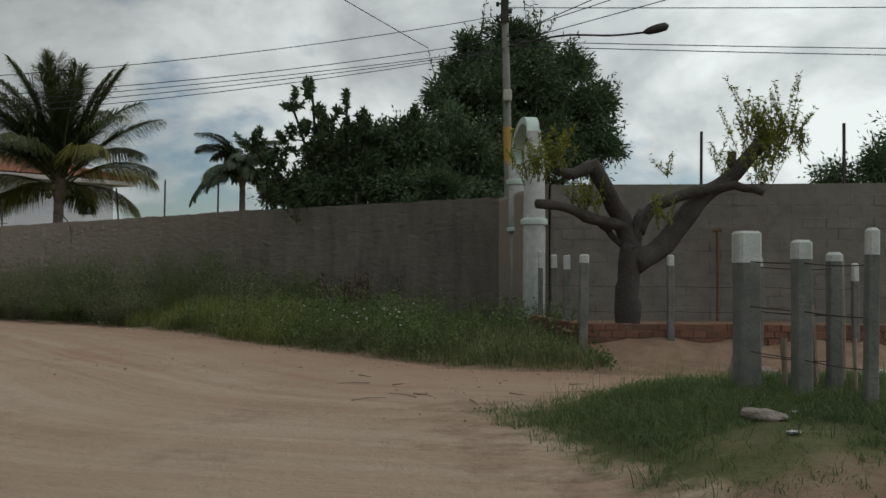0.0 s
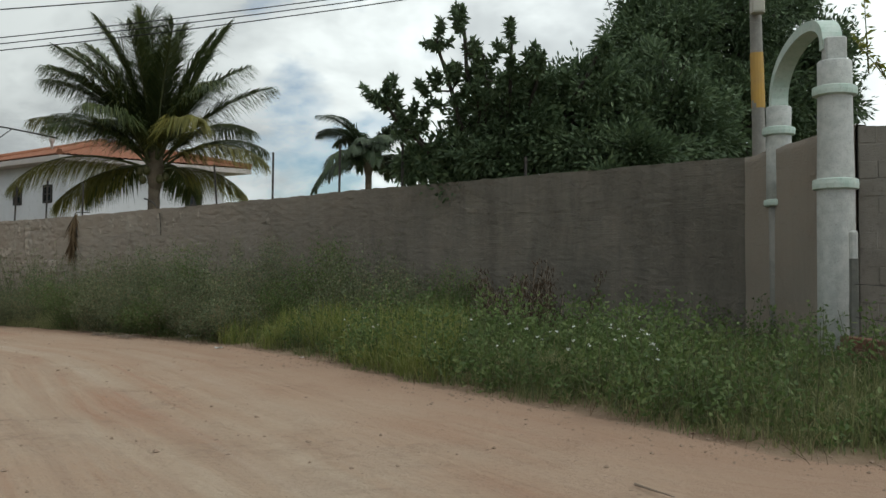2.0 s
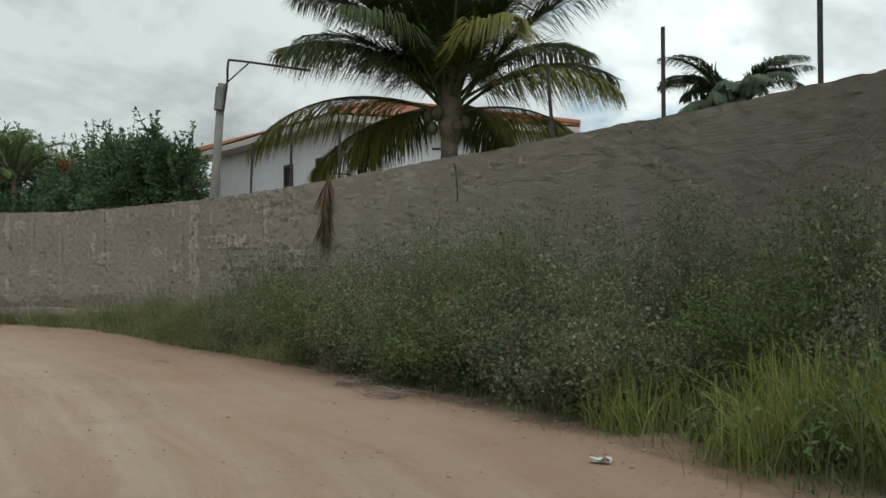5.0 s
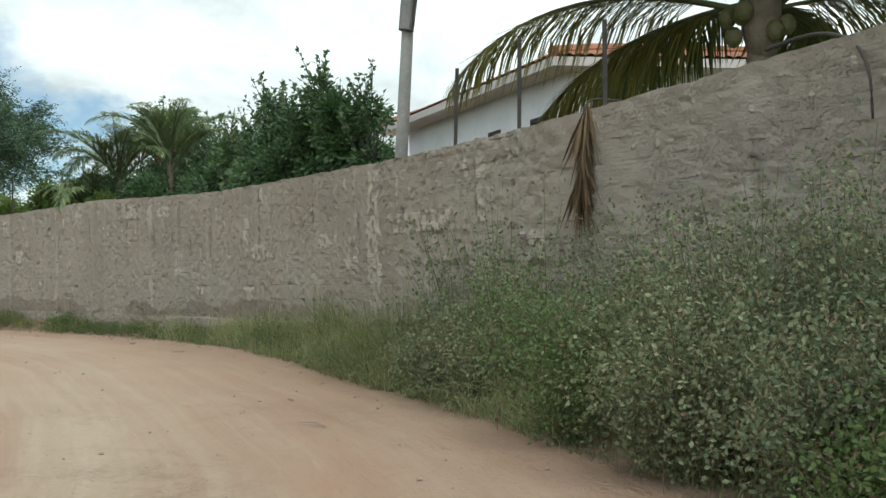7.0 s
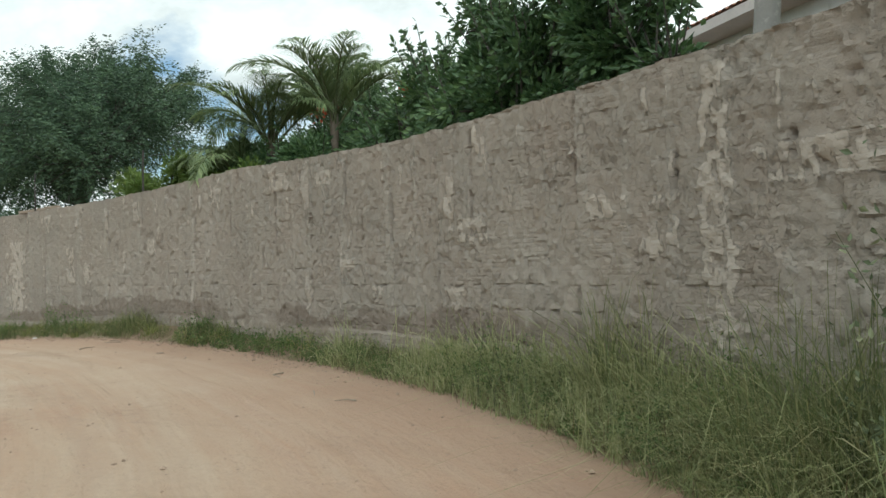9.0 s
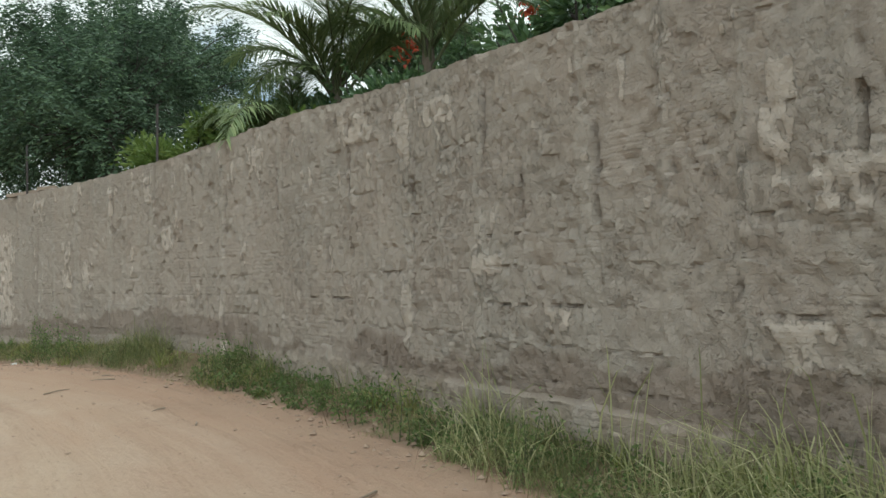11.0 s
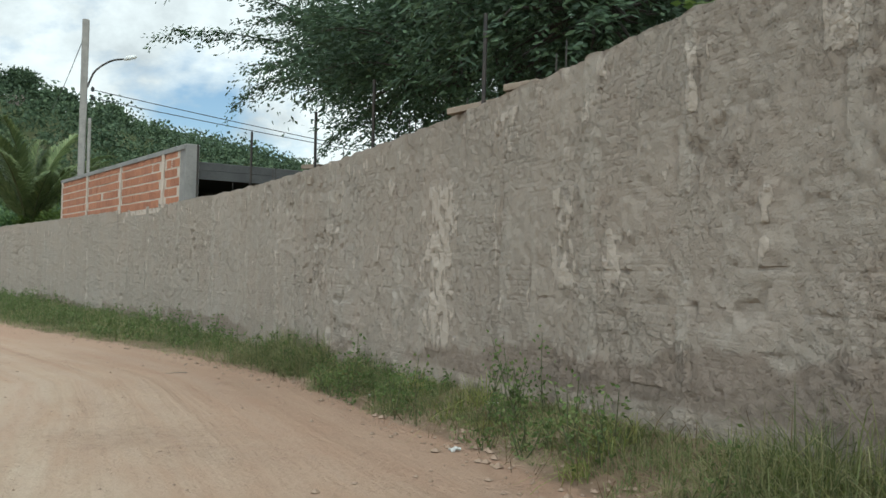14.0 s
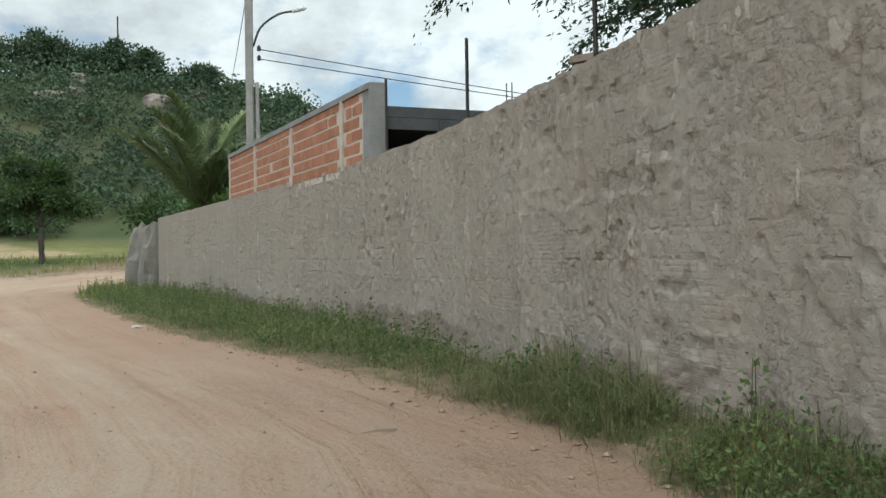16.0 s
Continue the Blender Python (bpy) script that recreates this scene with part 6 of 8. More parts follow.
# coconut palm behind the wall; the azimuths run from +x anticlockwise
CF = [(3.41, 40, 4.0, 1.0, True), (3.46, 18, 4.5, 1.25, True), (3.25, -5, 3.4, 0.8, True), (3.45, 70, 4.9, 0.8, False), (3.2, 58, 4.6, 1.0, False), (3.6, 80, 4.7, 0.5, False), (3.0, 74, 4.6, 0.7, False), (3.75, 52, 3.5, 1.2, False),
      (0.27, 54, 4.5, 0.75, False), (0.3, 70, 4.9, 0.25, False), (0.15, 30, 3.6, 1.3, True), (0.35, 8, 2.9, 1.1, True), (0.5, 78, 4.7, 0.4, False),
      (4.98, 84, 4.5, 0.3, False), (4.7, 76, 4.4, 0.6, False), (5.3, 72, 4.4, 0.7, False), (4.5, 50, 3.8, 1.2, False), (5.5, 45, 3.6, 1.3, True), (4.2, 64, 4.4, 0.8, False),
      (1.84, 82, 4.7, 0.3, False), (2.2, 70, 4.6, 0.7, False), (1.4, 66, 4.6, 0.8, False), (1.9, 45, 4.4, 1.0, False), (2.5, 50, 4.4, 1.0, False), (1.0, 45, 4.2, 1.1, False), (1.6, 15, 3.4, 1.2, False), (2.7, 12, 3.6, 1.2, False),
      (3.9, 60, 4.2, 0.9, False), (4.05, 42, 3.7, 1.2, False), (3.65, 62, 4.4, 0.9, False), (0.0, 62, 4.2, 0.8, False), (5.9, 60, 3.8, 1.0, False), (0.6, 40, 3.8, 1.2, False),
      (3.9, 88, 4.6, 0.2, False), (5.8, 86, 4.5, 0.25, False), (0.9, 86, 4.7, 0.25, False), (2.7, 88, 4.7, 0.2, False)]
palm("coconut_palm", "coconut palm with arching green and yellowing fronds", (-12.05, 29.9, 0), (-11.98, 29.9, 4.0), [(a, e, n * 0.82, d, o) for a, e, n, d, o in CF], COCO_LEAF, COCO_OLD, 0.16, 4, 7, 1.2, 170, 0.026, 0.75)


def ring_fronds(n, seed, ln, lo=-5, hi=65, dr=1.1):
    r = np.random.default_rng(seed)
    return [(k * 2.399 + r.normal(0, 0.1), lo + (hi - lo) * ((k * 0.7548) % 1), ln * r.uniform(0.85, 1.1), dr * r.uniform(0.8, 1.2), False) for k in range(n)]


palm("royal_palm", "dark feathery palm standing behind the wall", (-9.5, 45.3, 0), (-9.5, 45.3, 5.95), ring_fronds(36, 2, 2.8, 0, 84, 1.5), PALM_DARK, None, 0.15, 6, 0, 0.8, 100, 0.045, 0.7)
palm("areca_palm", "fluffy green palm leaning over the wall", (-27.4, 31.9, 0), (-27.4, 31.9, 2.6), ring_fronds(18, 3, 1.5, 45, 88, 1.7) + [(5.35, 40, 2.2, 1.9, False)], PALM_LEAF, None, 0.045, 7, 0, 0.48, 70, 0.018, 0.3)
palm("areca_palm", "slender pale-stemmed palm behind the wall", (-26.75, 32.1, 0), (-26.75, 32.1, 3.35), ring_fronds(15, 5, 1.9, 48, 88, 1.6), PALM_LEAF, None, 0.05, 8, 0, 0.55, 84, 0.018, 0.35)
palm("areca_palm", "slender pale-stemmed palm behind the wall", (-25.5, 32.5, 0), (-25.5, 32.5, 3.6), ring_fronds(15, 6, 1.9, 48, 88, 1.6), PALM_LEAF, None, 0.05, 9, 0, 0.55, 84, 0.018, 0.35)
palm("young_palm", "young palm with stiff upright fronds behind the wall", (-62.5, 23.5, 0), (-62.5, 23.5, 2.3), ring_fronds(20, 8, 4.0, 50, 88, 0.8), PALM_LEAF, None, 0.12, 10, 0, 0.85, 130, 0.06, 0.4)
broad_tree("far_shrub", "pale green shrub behind the far wall", (-63.5, 24.5, 0), 3.0, [(-62.6, 23.9, 2.6, 1.2, 0.7, 0.6, 120), (-64.2, 23.5, 2.5, 1.0, 0.7, 0.6, 100), (-61.2, 24.8, 2.5, 1.0, 0.7, 0.6, 100)], LIME, 0.16, 0.07, 20, 34, 0.05, shoots=20)

# mango and its neighbours by the gate corner
broad_tree("mango_tree", "large dense dark green mango tree behind the wall", (2.2, 29.5, 0), 9.0,
           [(2.3, 29.3, 7.1, 1.75, 2.0, 1.35, 700), (0.9, 28.8, 6.0, 1.6, 2.0, 1.6, 520), (3.9, 29.4, 5.8, 1.35, 2.0, 1.6, 520), (2.4, 28.6, 4.6, 2.3, 2.2, 1.7, 620), (1.9, 29.4, 8.25, 1.0, 1.2, 0.7, 200), (0.4, 29.2, 7.4, 0.7, 0.9, 0.5, 110), (3.9, 29.4, 7.6, 0.7, 0.8, 0.55, 110), (4.6, 29.3, 6.4, 0.7, 0.8, 0.5, 100), (2.9, 29.3, 8.35, 0.6, 0.8, 0.5, 80), (1.0, 29.2, 8.1, 0.5, 0.7, 0.45, 70), (4.9, 29.4, 5.2, 0.6, 0.8, 0.5, 90), (0.1, 28.9, 6.6, 0.6, 0.8, 0.5, 90)],
           MANGO, 0.17, 0.055, 26, 21, 0.28, shoots=50)
broad_tree("shade_tree", "dark glossy-leaved tree spilling over the wall", (-1.2, 24.4, 0), 5.2,
           [(-2.3, 23.5, 3.7, 1.1, 1.2, 0.9, 380), (-0.9, 23.3, 3.9, 1.3, 1.3, 1.0, 520), (-3.4, 23.5, 3.3, 0.8, 0.9, 0.6, 140), (-1.2, 23.5, 4.6, 0.9, 0.9, 0.5, 130),
            (0.4, 23.8, 4.0, 1.2, 1.3, 1.3, 480), (-1.8, 23.0, 3.05, 1.7, 0.7, 0.55, 300), (-0.2, 22.5, 3.1, 1.3, 0.7, 0.6, 260), (-0.7, 21.7, 2.6, 0.22, 0.16, 0.3, 14), (-3.3, 22.9, 2.7, 0.4, 0.22, 0.3, 24),
            (-4.1, 23.5, 3.35, 0.5, 0.5, 0.35, 60), (1.2, 24.2, 3.6, 0.9, 1.0, 1.0, 160)],
           MANGO, 0.14, 0.058, 26, 22, 0.2)
broad_tree("frangipani_tree", "tree with upright rosettes of leaves above the wall", (-2.6, 24.2, 0), 5.2,
           [(-3.55, 22.3, 5.2, 0.12, 0.15, 0.3, 4), (-3.06, 22.2, 5.35, 0.14, 0.15, 0.25, 4), (-2.74, 22.3, 4.9, 0.2, 0.2, 0.3, 6), (-2.25, 22.2, 5.1, 0.12, 0.15, 0.3, 4), (-1.78, 22.3, 4.7, 0.2, 0.2, 0.25, 6), (-0.82, 22.4, 4.85, 0.18, 0.2, 0.25, 5),
            (-4.55, 22.6, 4.25, 0.30, 0.3, 0.26, 9), (-4.1, 22.9, 3.85, 0.4, 0.3, 0.3, 10), (-2.4, 22.6, 4.4, 0.8, 0.4, 0.3, 20), (-3.3, 22.6, 4.35, 0.5, 0.35, 0.35, 14), (-1.0, 22.8, 4.3, 0.8, 0.4, 0.35, 16), (-3.6, 23.0, 3.2, 0.5, 0.4, 0.3, 12)],
           MANGO, 0.15, 0.06, 80, 23, 0.08, whorl=0.30)
broad_tree("dark_tree", "dark tree behind the block wall", (13.6, 30, 0), 6.5,
           [(12.9, 29.5, 4.2, 1.4, 2.0, 1.2, 340), (15.0, 30, 4.9, 2.2, 2.2, 1.8, 420), (11.6, 29.5, 3.4, 0.7, 1.0, 0.7, 120)], MANGO, 0.18, 0.06, 22, 24, 0.2)
# citrus by the leaning pole
broad_tree("citrus_tree", "bushy green citrus tree showing over the wall", (-19.2, 30.4, 0), 4.2,
           [(-18.9, 29.9, 3.0, 0.6, 0.6, 0.45, 120), (-18.1, 29.7, 3.35, 0.4, 0.4, 0.35, 70), (-17.7, 29.6, 3.0, 0.45, 0.4, 0.35, 70), (-19.6, 30.1, 3.25, 0.45, 0.4, 0.4, 80), (-20.3, 30.3, 2.95, 0.5, 0.5, 0.4, 90),
            (-20.9, 30.4, 3.1, 0.35, 0.3, 0.35, 50), (-21.4, 30.5, 2.7, 0.45, 0.4, 0.35, 60), (-19.2, 29.8, 2.6, 1.5, 0.5, 0.4, 220), (-17.2, 29.4, 2.75, 0.35, 0.3, 0.25, 45), (-18.5, 29.8, 3.75, 0.22, 0.2, 0.25, 30),
            (-19.9, 30.2, 3.65, 0.2, 0.2, 0.25, 26), (-17.4, 29.6, 3.35, 0.22, 0.2, 0.18, 24), (-22.0, 30.6, 2.6, 0.4, 0.4, 0.3, 40)],
           CITRUS, 0.10, 0.05, 26, 25, 0.11, shoots=120)
broad_tree("yellow_shrub", "yellow-green shrub leaning over the wall top", (-28.4, 31.6, 0), 3.0,
           [(-28.4, 31.2, 2.75, 0.8, 0.5, 0.5, 130), (-29.2, 31.0, 2.65, 0.6, 0.4, 0.4, 90), (-27.6, 31.3, 2.7, 0.6, 0.5, 0.45, 80), (-30.0, 31.3, 2.6, 0.5, 0.4, 0.35, 50), (-26.2, 31.2, 2.6, 0.8, 0.4, 0.35, 80)], LIME, 0.10, 0.045, 26, 26, 0.05)
broad_tree("garden_tree", "light green garden tree with orange-red blooms", (-24.6, 35.5, 0), 5.0,
           [(-24.4, 35.2, 4.2, 1.4, 1.2, 0.9, 150), (-26.0, 35.6, 3.9, 1.3, 1.2, 0.9, 130), (-22.8, 35.0, 3.8, 1.2, 1.1, 0.9, 120), (-28.2, 36.0, 4.2, 1.4, 1.2, 1.0, 120)], CITRUS, 0.13, 0.05, 24, 27, 0.12, shoots=30)
rb = np.random.default_rng(4)
for q in ((-26.9, 33.3, 4.1), (-24.9, 33.6, 4.2)):
    bl = leaves(Acc(), np.array(q) + rb.normal(0, 0.09, (60, 3)), rb.normal(size=(60, 3)), 0.09, 0.07, 0.2, rb)
    put("bloom", bl, RED_FLOWER, bpy.data.objects["garden_tree"], "orange-red flower head", kind="stuff")

broad_tree("far_garden_tree", "dark flat-topped garden tree behind the long wall", (-30.4, 36.4, 0), 6.0,
           [(-30.3, 36.0, 5.45, 1.1, 0.9, 0.28, 90), (-31.3, 36.4, 5.1, 0.8, 0.8, 0.25, 60), (-29.2, 36.0, 5.0, 0.8, 0.7, 0.25, 60), (-30.0, 36.6, 4.3, 1.6, 1.0, 0.6, 130), (-32.6, 37.0, 4.0, 1.6, 1.2, 0.8, 130), (-28.0, 36.2, 3.9, 1.3, 1.0, 0.7, 110)], MANGO, 0.14, 0.06, 22, 28, 0.12, shoots=16)
broad_tree("side_garden_tree", "dark leafy tree beside the house", (-26.8, 36.5, 0), 5.4,
           [(-26.6, 36.3, 4.1, 1.3, 1.2, 1.0, 150), (-28.0, 37.2, 3.6, 1.3, 1.2, 1.0, 130)], MANGO, 0.16, 0.06, 22, 29, 0.15, shoots=20)
broad_tree("garden_shrub", "dense green garden shrubs behind the wall", (-24.6, 32.9, 0), 3.2,
           [(-23.2, 32.6, 2.9, 0.9, 0.6, 0.6, 150), (-24.4, 32.9, 3.0, 0.9, 0.7, 0.6, 150), (-25.6, 33.3, 2.9, 0.9, 0.6, 0.7, 150), (-27.4, 33.4, 3.1, 1.1, 0.7, 0.7, 170), (-29.2, 33.6, 3.2, 1.1, 0.7, 0.7, 170), (-22.3, 32.0, 2.7, 0.6, 0.5, 0.4, 80), (-30.8, 33.2, 3.1, 0.9, 0.6, 0.6, 130), (-28.4, 32.3, 2.95, 0.9, 0.5, 0.5, 120), (-26.6, 32.0, 2.8, 0.8, 0.4, 0.5, 110), (-25.2, 31.8, 2.75, 0.8, 0.4, 0.45, 110)], CITRUS, 0.11, 0.05, 24, 33, 0.06, shoots=30)


LONG_SPRAYS = [[(-40.4, 31.4, 4.9), (-40.66, 29.6, 5.44), (-40.67, 28.6, 5.74), (-40.7, 27.7, 5.7)], [(-40.5, 31.4, 4.6), (-40.8, 29.5, 4.87), (-40.87, 28.7, 4.93), (-40.9, 27.95, 4.9)],
               [(-40.5, 31.6, 4.4), (-40.88, 29.85, 4.31), (-41.0, 29.1, 3.95)], [(-40.4, 32.0, 4.2), (-40.8, 30.85, 3.6), (-40.9, 30.5, 3.25)], [(-40.2, 31.4, 4.9), (-40.6, 29.9, 5.15), (-40.7, 29.2, 5.2)],
               [(-40.3, 31.5, 4.6), (-40.8, 30.1, 4.6), (-40.9, 29.2, 4.45)]]


def feather_tree():
    """The big spreading thorn tree: drooping twigs set with tiny paired leaflets."""
    r = np.random.default_rng(31)
    t = thing("thorn_tree", "large spreading tree with fine feathery dark foliage", "tree")
    base = np.array([-36.6, 33.2, 0.0])
    wood, lf = Acc(), Acc()
    p, rad = limb_path([tuple(base - [0, 0, 0.2]), (-36.4, 33.1, 1.5), (-36.3, 32.9, 3.0)], 0.30, 0.22, 0.08, 3)
    put("trunk", tube(Acc(), p, rad, 12), BARK, t, shade=True)
    lobes = [(-36.5, 32.6, 5.0, 3.0, 2.4, 1.2, 900), (-34.2, 32.6, 4.5, 1.6, 1.8, 1.0, 480), (-39.2, 32.1, 4.7, 2.2, 2.0, 1.0, 520), (-36.0, 31.4, 4.0, 2.8, 1.3, 0.9, 560), (-38.6, 31.2, 3.9, 1.8, 0.8, 0.8, 320),
             (-33.6, 31.8, 3.8, 1.3, 1.2, 0.9, 330), (-40.0, 31.4, 4.8, 1.4, 0.8, 0.5, 150), (-35.6, 33.8, 5.5, 1.4, 1.6, 0.8, 300), (-38.2, 33.4, 5.6, 2.0, 1.8, 0.9, 330), (-39.0, 35.4, 5.7, 1.8, 1.6, 0.9, 260), (-37.0, 34.6, 6.1, 1.2, 1.2, 0.5, 130)]
    E, D = [], []
    fork = np.array([-36.3, 32.9, 3.0])
    for x, y, z, rx, ry, rz, n in lobes:
        c = np.array([x, y, z])
        q, rd = limb_path([tuple(fork), tuple(fork * 0.5 + c * 0.5 + np.array([0, 0, 0.3])), tuple(c)], 0.13, 0.03, 0.2, int(-x * 5))
        put("limb", tube(Acc(), q, rd, 8, False), BARK, t, shade=True)
        u = unit(r.normal(size=(n, 3)))
        wob = 0.7 + 0.6 * vnoise(u[:, 0] * 2.5 + x, u[:, 1] * 2 + u[:, 2] * 2, 9)
        e = c + u * np.array([rx, ry, rz]) * (r.uniform(0.2, 1, n) ** 0.5 * wob)[:, None]
        E.append(e)
        D.append(unit(u * np.array([1, 1, 0.3]) + np.array([0, 0, -0.25])))
        for k in range(0, n, 9):
            s = c + (e[k] - c) * 0.3
            tube(wood, np.array([s, (s + e[k]) / 2 + r.normal(0, 0.1, 3), e[k]]), [0.022, 0.014, 0.006], 4, False)
    tips, ways = [], []
    for _ in range(210):                               # long feathery sprays that break the outline
        x, y, z, rx, ry, rz, n = lobes[r.integers(len(lobes))]
        u = unit(r.normal(size=3) * np.array([1, 1, 0.7]) + np.array([0, 0, 0.25]))
        b = np.array([x, y, z]) + u * np.array([rx, ry, rz]) * 0.85
        w = unit(u * np.array([1.0, 1.0, 0.6]) + np.array([0, 0, 0.55]))
        ln = r.uniform(0.6, 1.5)
        k = np.linspace(0, 1, 9)[:, None]
        path = b + w * ln * k + np.array([0, 0, -0.35]) * ln * k * k
        tube(wood, path, np.linspace(0.014, 0.004, 9), 4, False)
        tips.append(np.repeat(path[2:], 4, 0) + r.normal(0, 0.06, (28, 3)))
        ways.append(unit(np.repeat(np.gradient(path, axis=0)[2:], 4, 0) * 6 + r.normal(0, 0.5, (28, 3))))
    # the long bare-ended sprays that reach out beyond the crown
    for line in LONG_SPRAYS:
        path = spline(line, 0.12)
        n = len(path)
        tube(wood, path, np.linspace(0.022, 0.005, n), 5, False)
        tips.append(np.repeat(path[2:-2], 3, 0) + r.normal(0, 0.025, (3 * (n - 4), 3)))
        ways.append(unit(unit(np.repeat(np.gradient(path, axis=0)[2:-2], 3, 0)) + r.normal(0, 0.16, (3 * (n - 4), 3)) + np.array([0, 0, -0.05])))
    E += tips
    D += ways
    put("twig_work", wood, BARK, t)
    e, d = np.concatenate(E), np.concatenate(D)
    n, per = len(e), 19
    # each spray: a short arching stalk with leaflets along it
    s = r.uniform(0, 1, (n, per))
    ln = r.uniform(0.35, 0.75, n)[:, None]
    pos = e[:, None] + d[:, None] * (s * ln)[..., None] + np.array([0, 0, -0.22]) * ((s * ln) ** 2 * 2.2)[..., None] + r.normal(0, 0.035, (n, per, 3))
    side = unit(np.cross(d, [0, 0, 1.0]))[:, None] * r.choice([-1, 1], (n, per))[..., None]
    dd = side + d[:, None] * 0.6 + np.array([0, 0, -0.25]) + r.normal(0, 0.25, (n, per, 3))
    m = n * per
    leaves(lf, pos.reshape(-1, 3), dd.reshape(-1, 3), r.uniform(0.06, 0.125, m), r.uniform(0.02, 0.04, m), 0.1, r)
    put("foliage", lf, ACACIA, t, "fine feathery dark green foliage")


feather_tree()


def hanging_frond():
    """A dead frond hung over the wall and a dry cut stalk beside it."""
    r = np.random.default_rng(12)
    (px, py), d, nor = wall_at(-12.45)
    o = thing("dead_frond", "dead brown palm frond hanging over the wall", "frond")
    z = float(wall_top(-12.45))
    p0 = np.array([px - nor[0] * 0.3, py - nor[1] * 0.3, z + 0.10])
    pts = spline([tuple(p0), (px + nor[0] * 0.1, py + nor[1] * 0.1, z + 0.05), (px + nor[0] * 0.16, py + nor[1] * 0.16, z - 0.35), (px + nor[0] * 0.17 - 0.05, py + nor[1] * 0.17, z - 0.8)], 0.08)
    put("midrib", tube(Acc(), pts, np.linspace(0.012, 0.005, len(pts)), 6), BARK, o)
    lf = Acc()
    n = 190
    k = r.integers(len(pts) // 4, len(pts) - 2, n)
    pos = pts[k]
    dd = np.array([0, 0, -1.0]) + r.normal(0, 0.16, (n, 3)) + np.append(nor * 0.05, 0)
    leaves(lf, pos, dd, r.uniform(0.3, 0.6, n), 0.03, 0.1, r)
    put("leaf_blade", lf, DRY_LEAF, o, "limp dry leaflets")
    pts = spline([(-11.2, 27.6, 2.95), (-10.55, 26.6, 2.78), (-10.15, 26.0, 2.56), (-10.0, 25.78, 2.3), (-9.98, 25.76, 2.0)], 0.06)
    put("dry_stalk", tube(Acc(), pts, np.linspace(0.02, 0.009, len(pts)), 7), BARK, label="dry dark palm stalk hooked over the wall", category="stalk", shade=True)


hanging_frond()

# ---------------------------------------------------------------- verge plants
WALL_D = [tuple(q) for q in WALL_LINE[::2]] + [tuple(WALL_LINE[-1])]


def off_wall(p):
    """Metres in front of the long wall."""
    return poly_dist(p, WALL_D)[0]


def on_verge(n, x0, x1, r, margin=0.0):
    """Points between the road's edge and the wall, with the share of the way from the edge to the wall."""
    xs = r.uniform(min(x0, x1), max(x0, x1), n * 4)
    yw = np.interp(-xs, -WALL_LINE[:, 0], WALL_LINE[:, 1])
    p = np.column_stack([xs, yw - r.uniform(0.02, 10.0, n * 4)])
    ac = across_of(p)[0]
    ow = np.abs(off_wall(p))
    k = (ac < margin) & (ow > 0.11)
    p, ac, ow = p[k][:n], ac[k][:n], ow[k][:n]
    return p, -ac, ow


def lift(p):
    return np.column_stack([p, ground_z(p[:, 0], p[:, 1], across_of(p)[0]) - 0.015])


def clumped(p, scale, seed, lo, hi):
    return smooth(lo, hi, fbm(p[:, 0] * scale, p[:, 1] * scale, seed, 3))


def grass_part(name, label, mat, p, h, w, lean, r, bend=0.5):
    put(name, blades(Acc(), lift(p), h, w, lean, r, bend), mat, label=label, category="grass", kind="stuff")


def tufts(p, per, spread, r):
    """Each point becomes a tuft of blades."""
    q = np.repeat(p, per, 0)
    return q + r.normal(0, spread, q.shape), np.repeat(np.arange(len(p)), per)


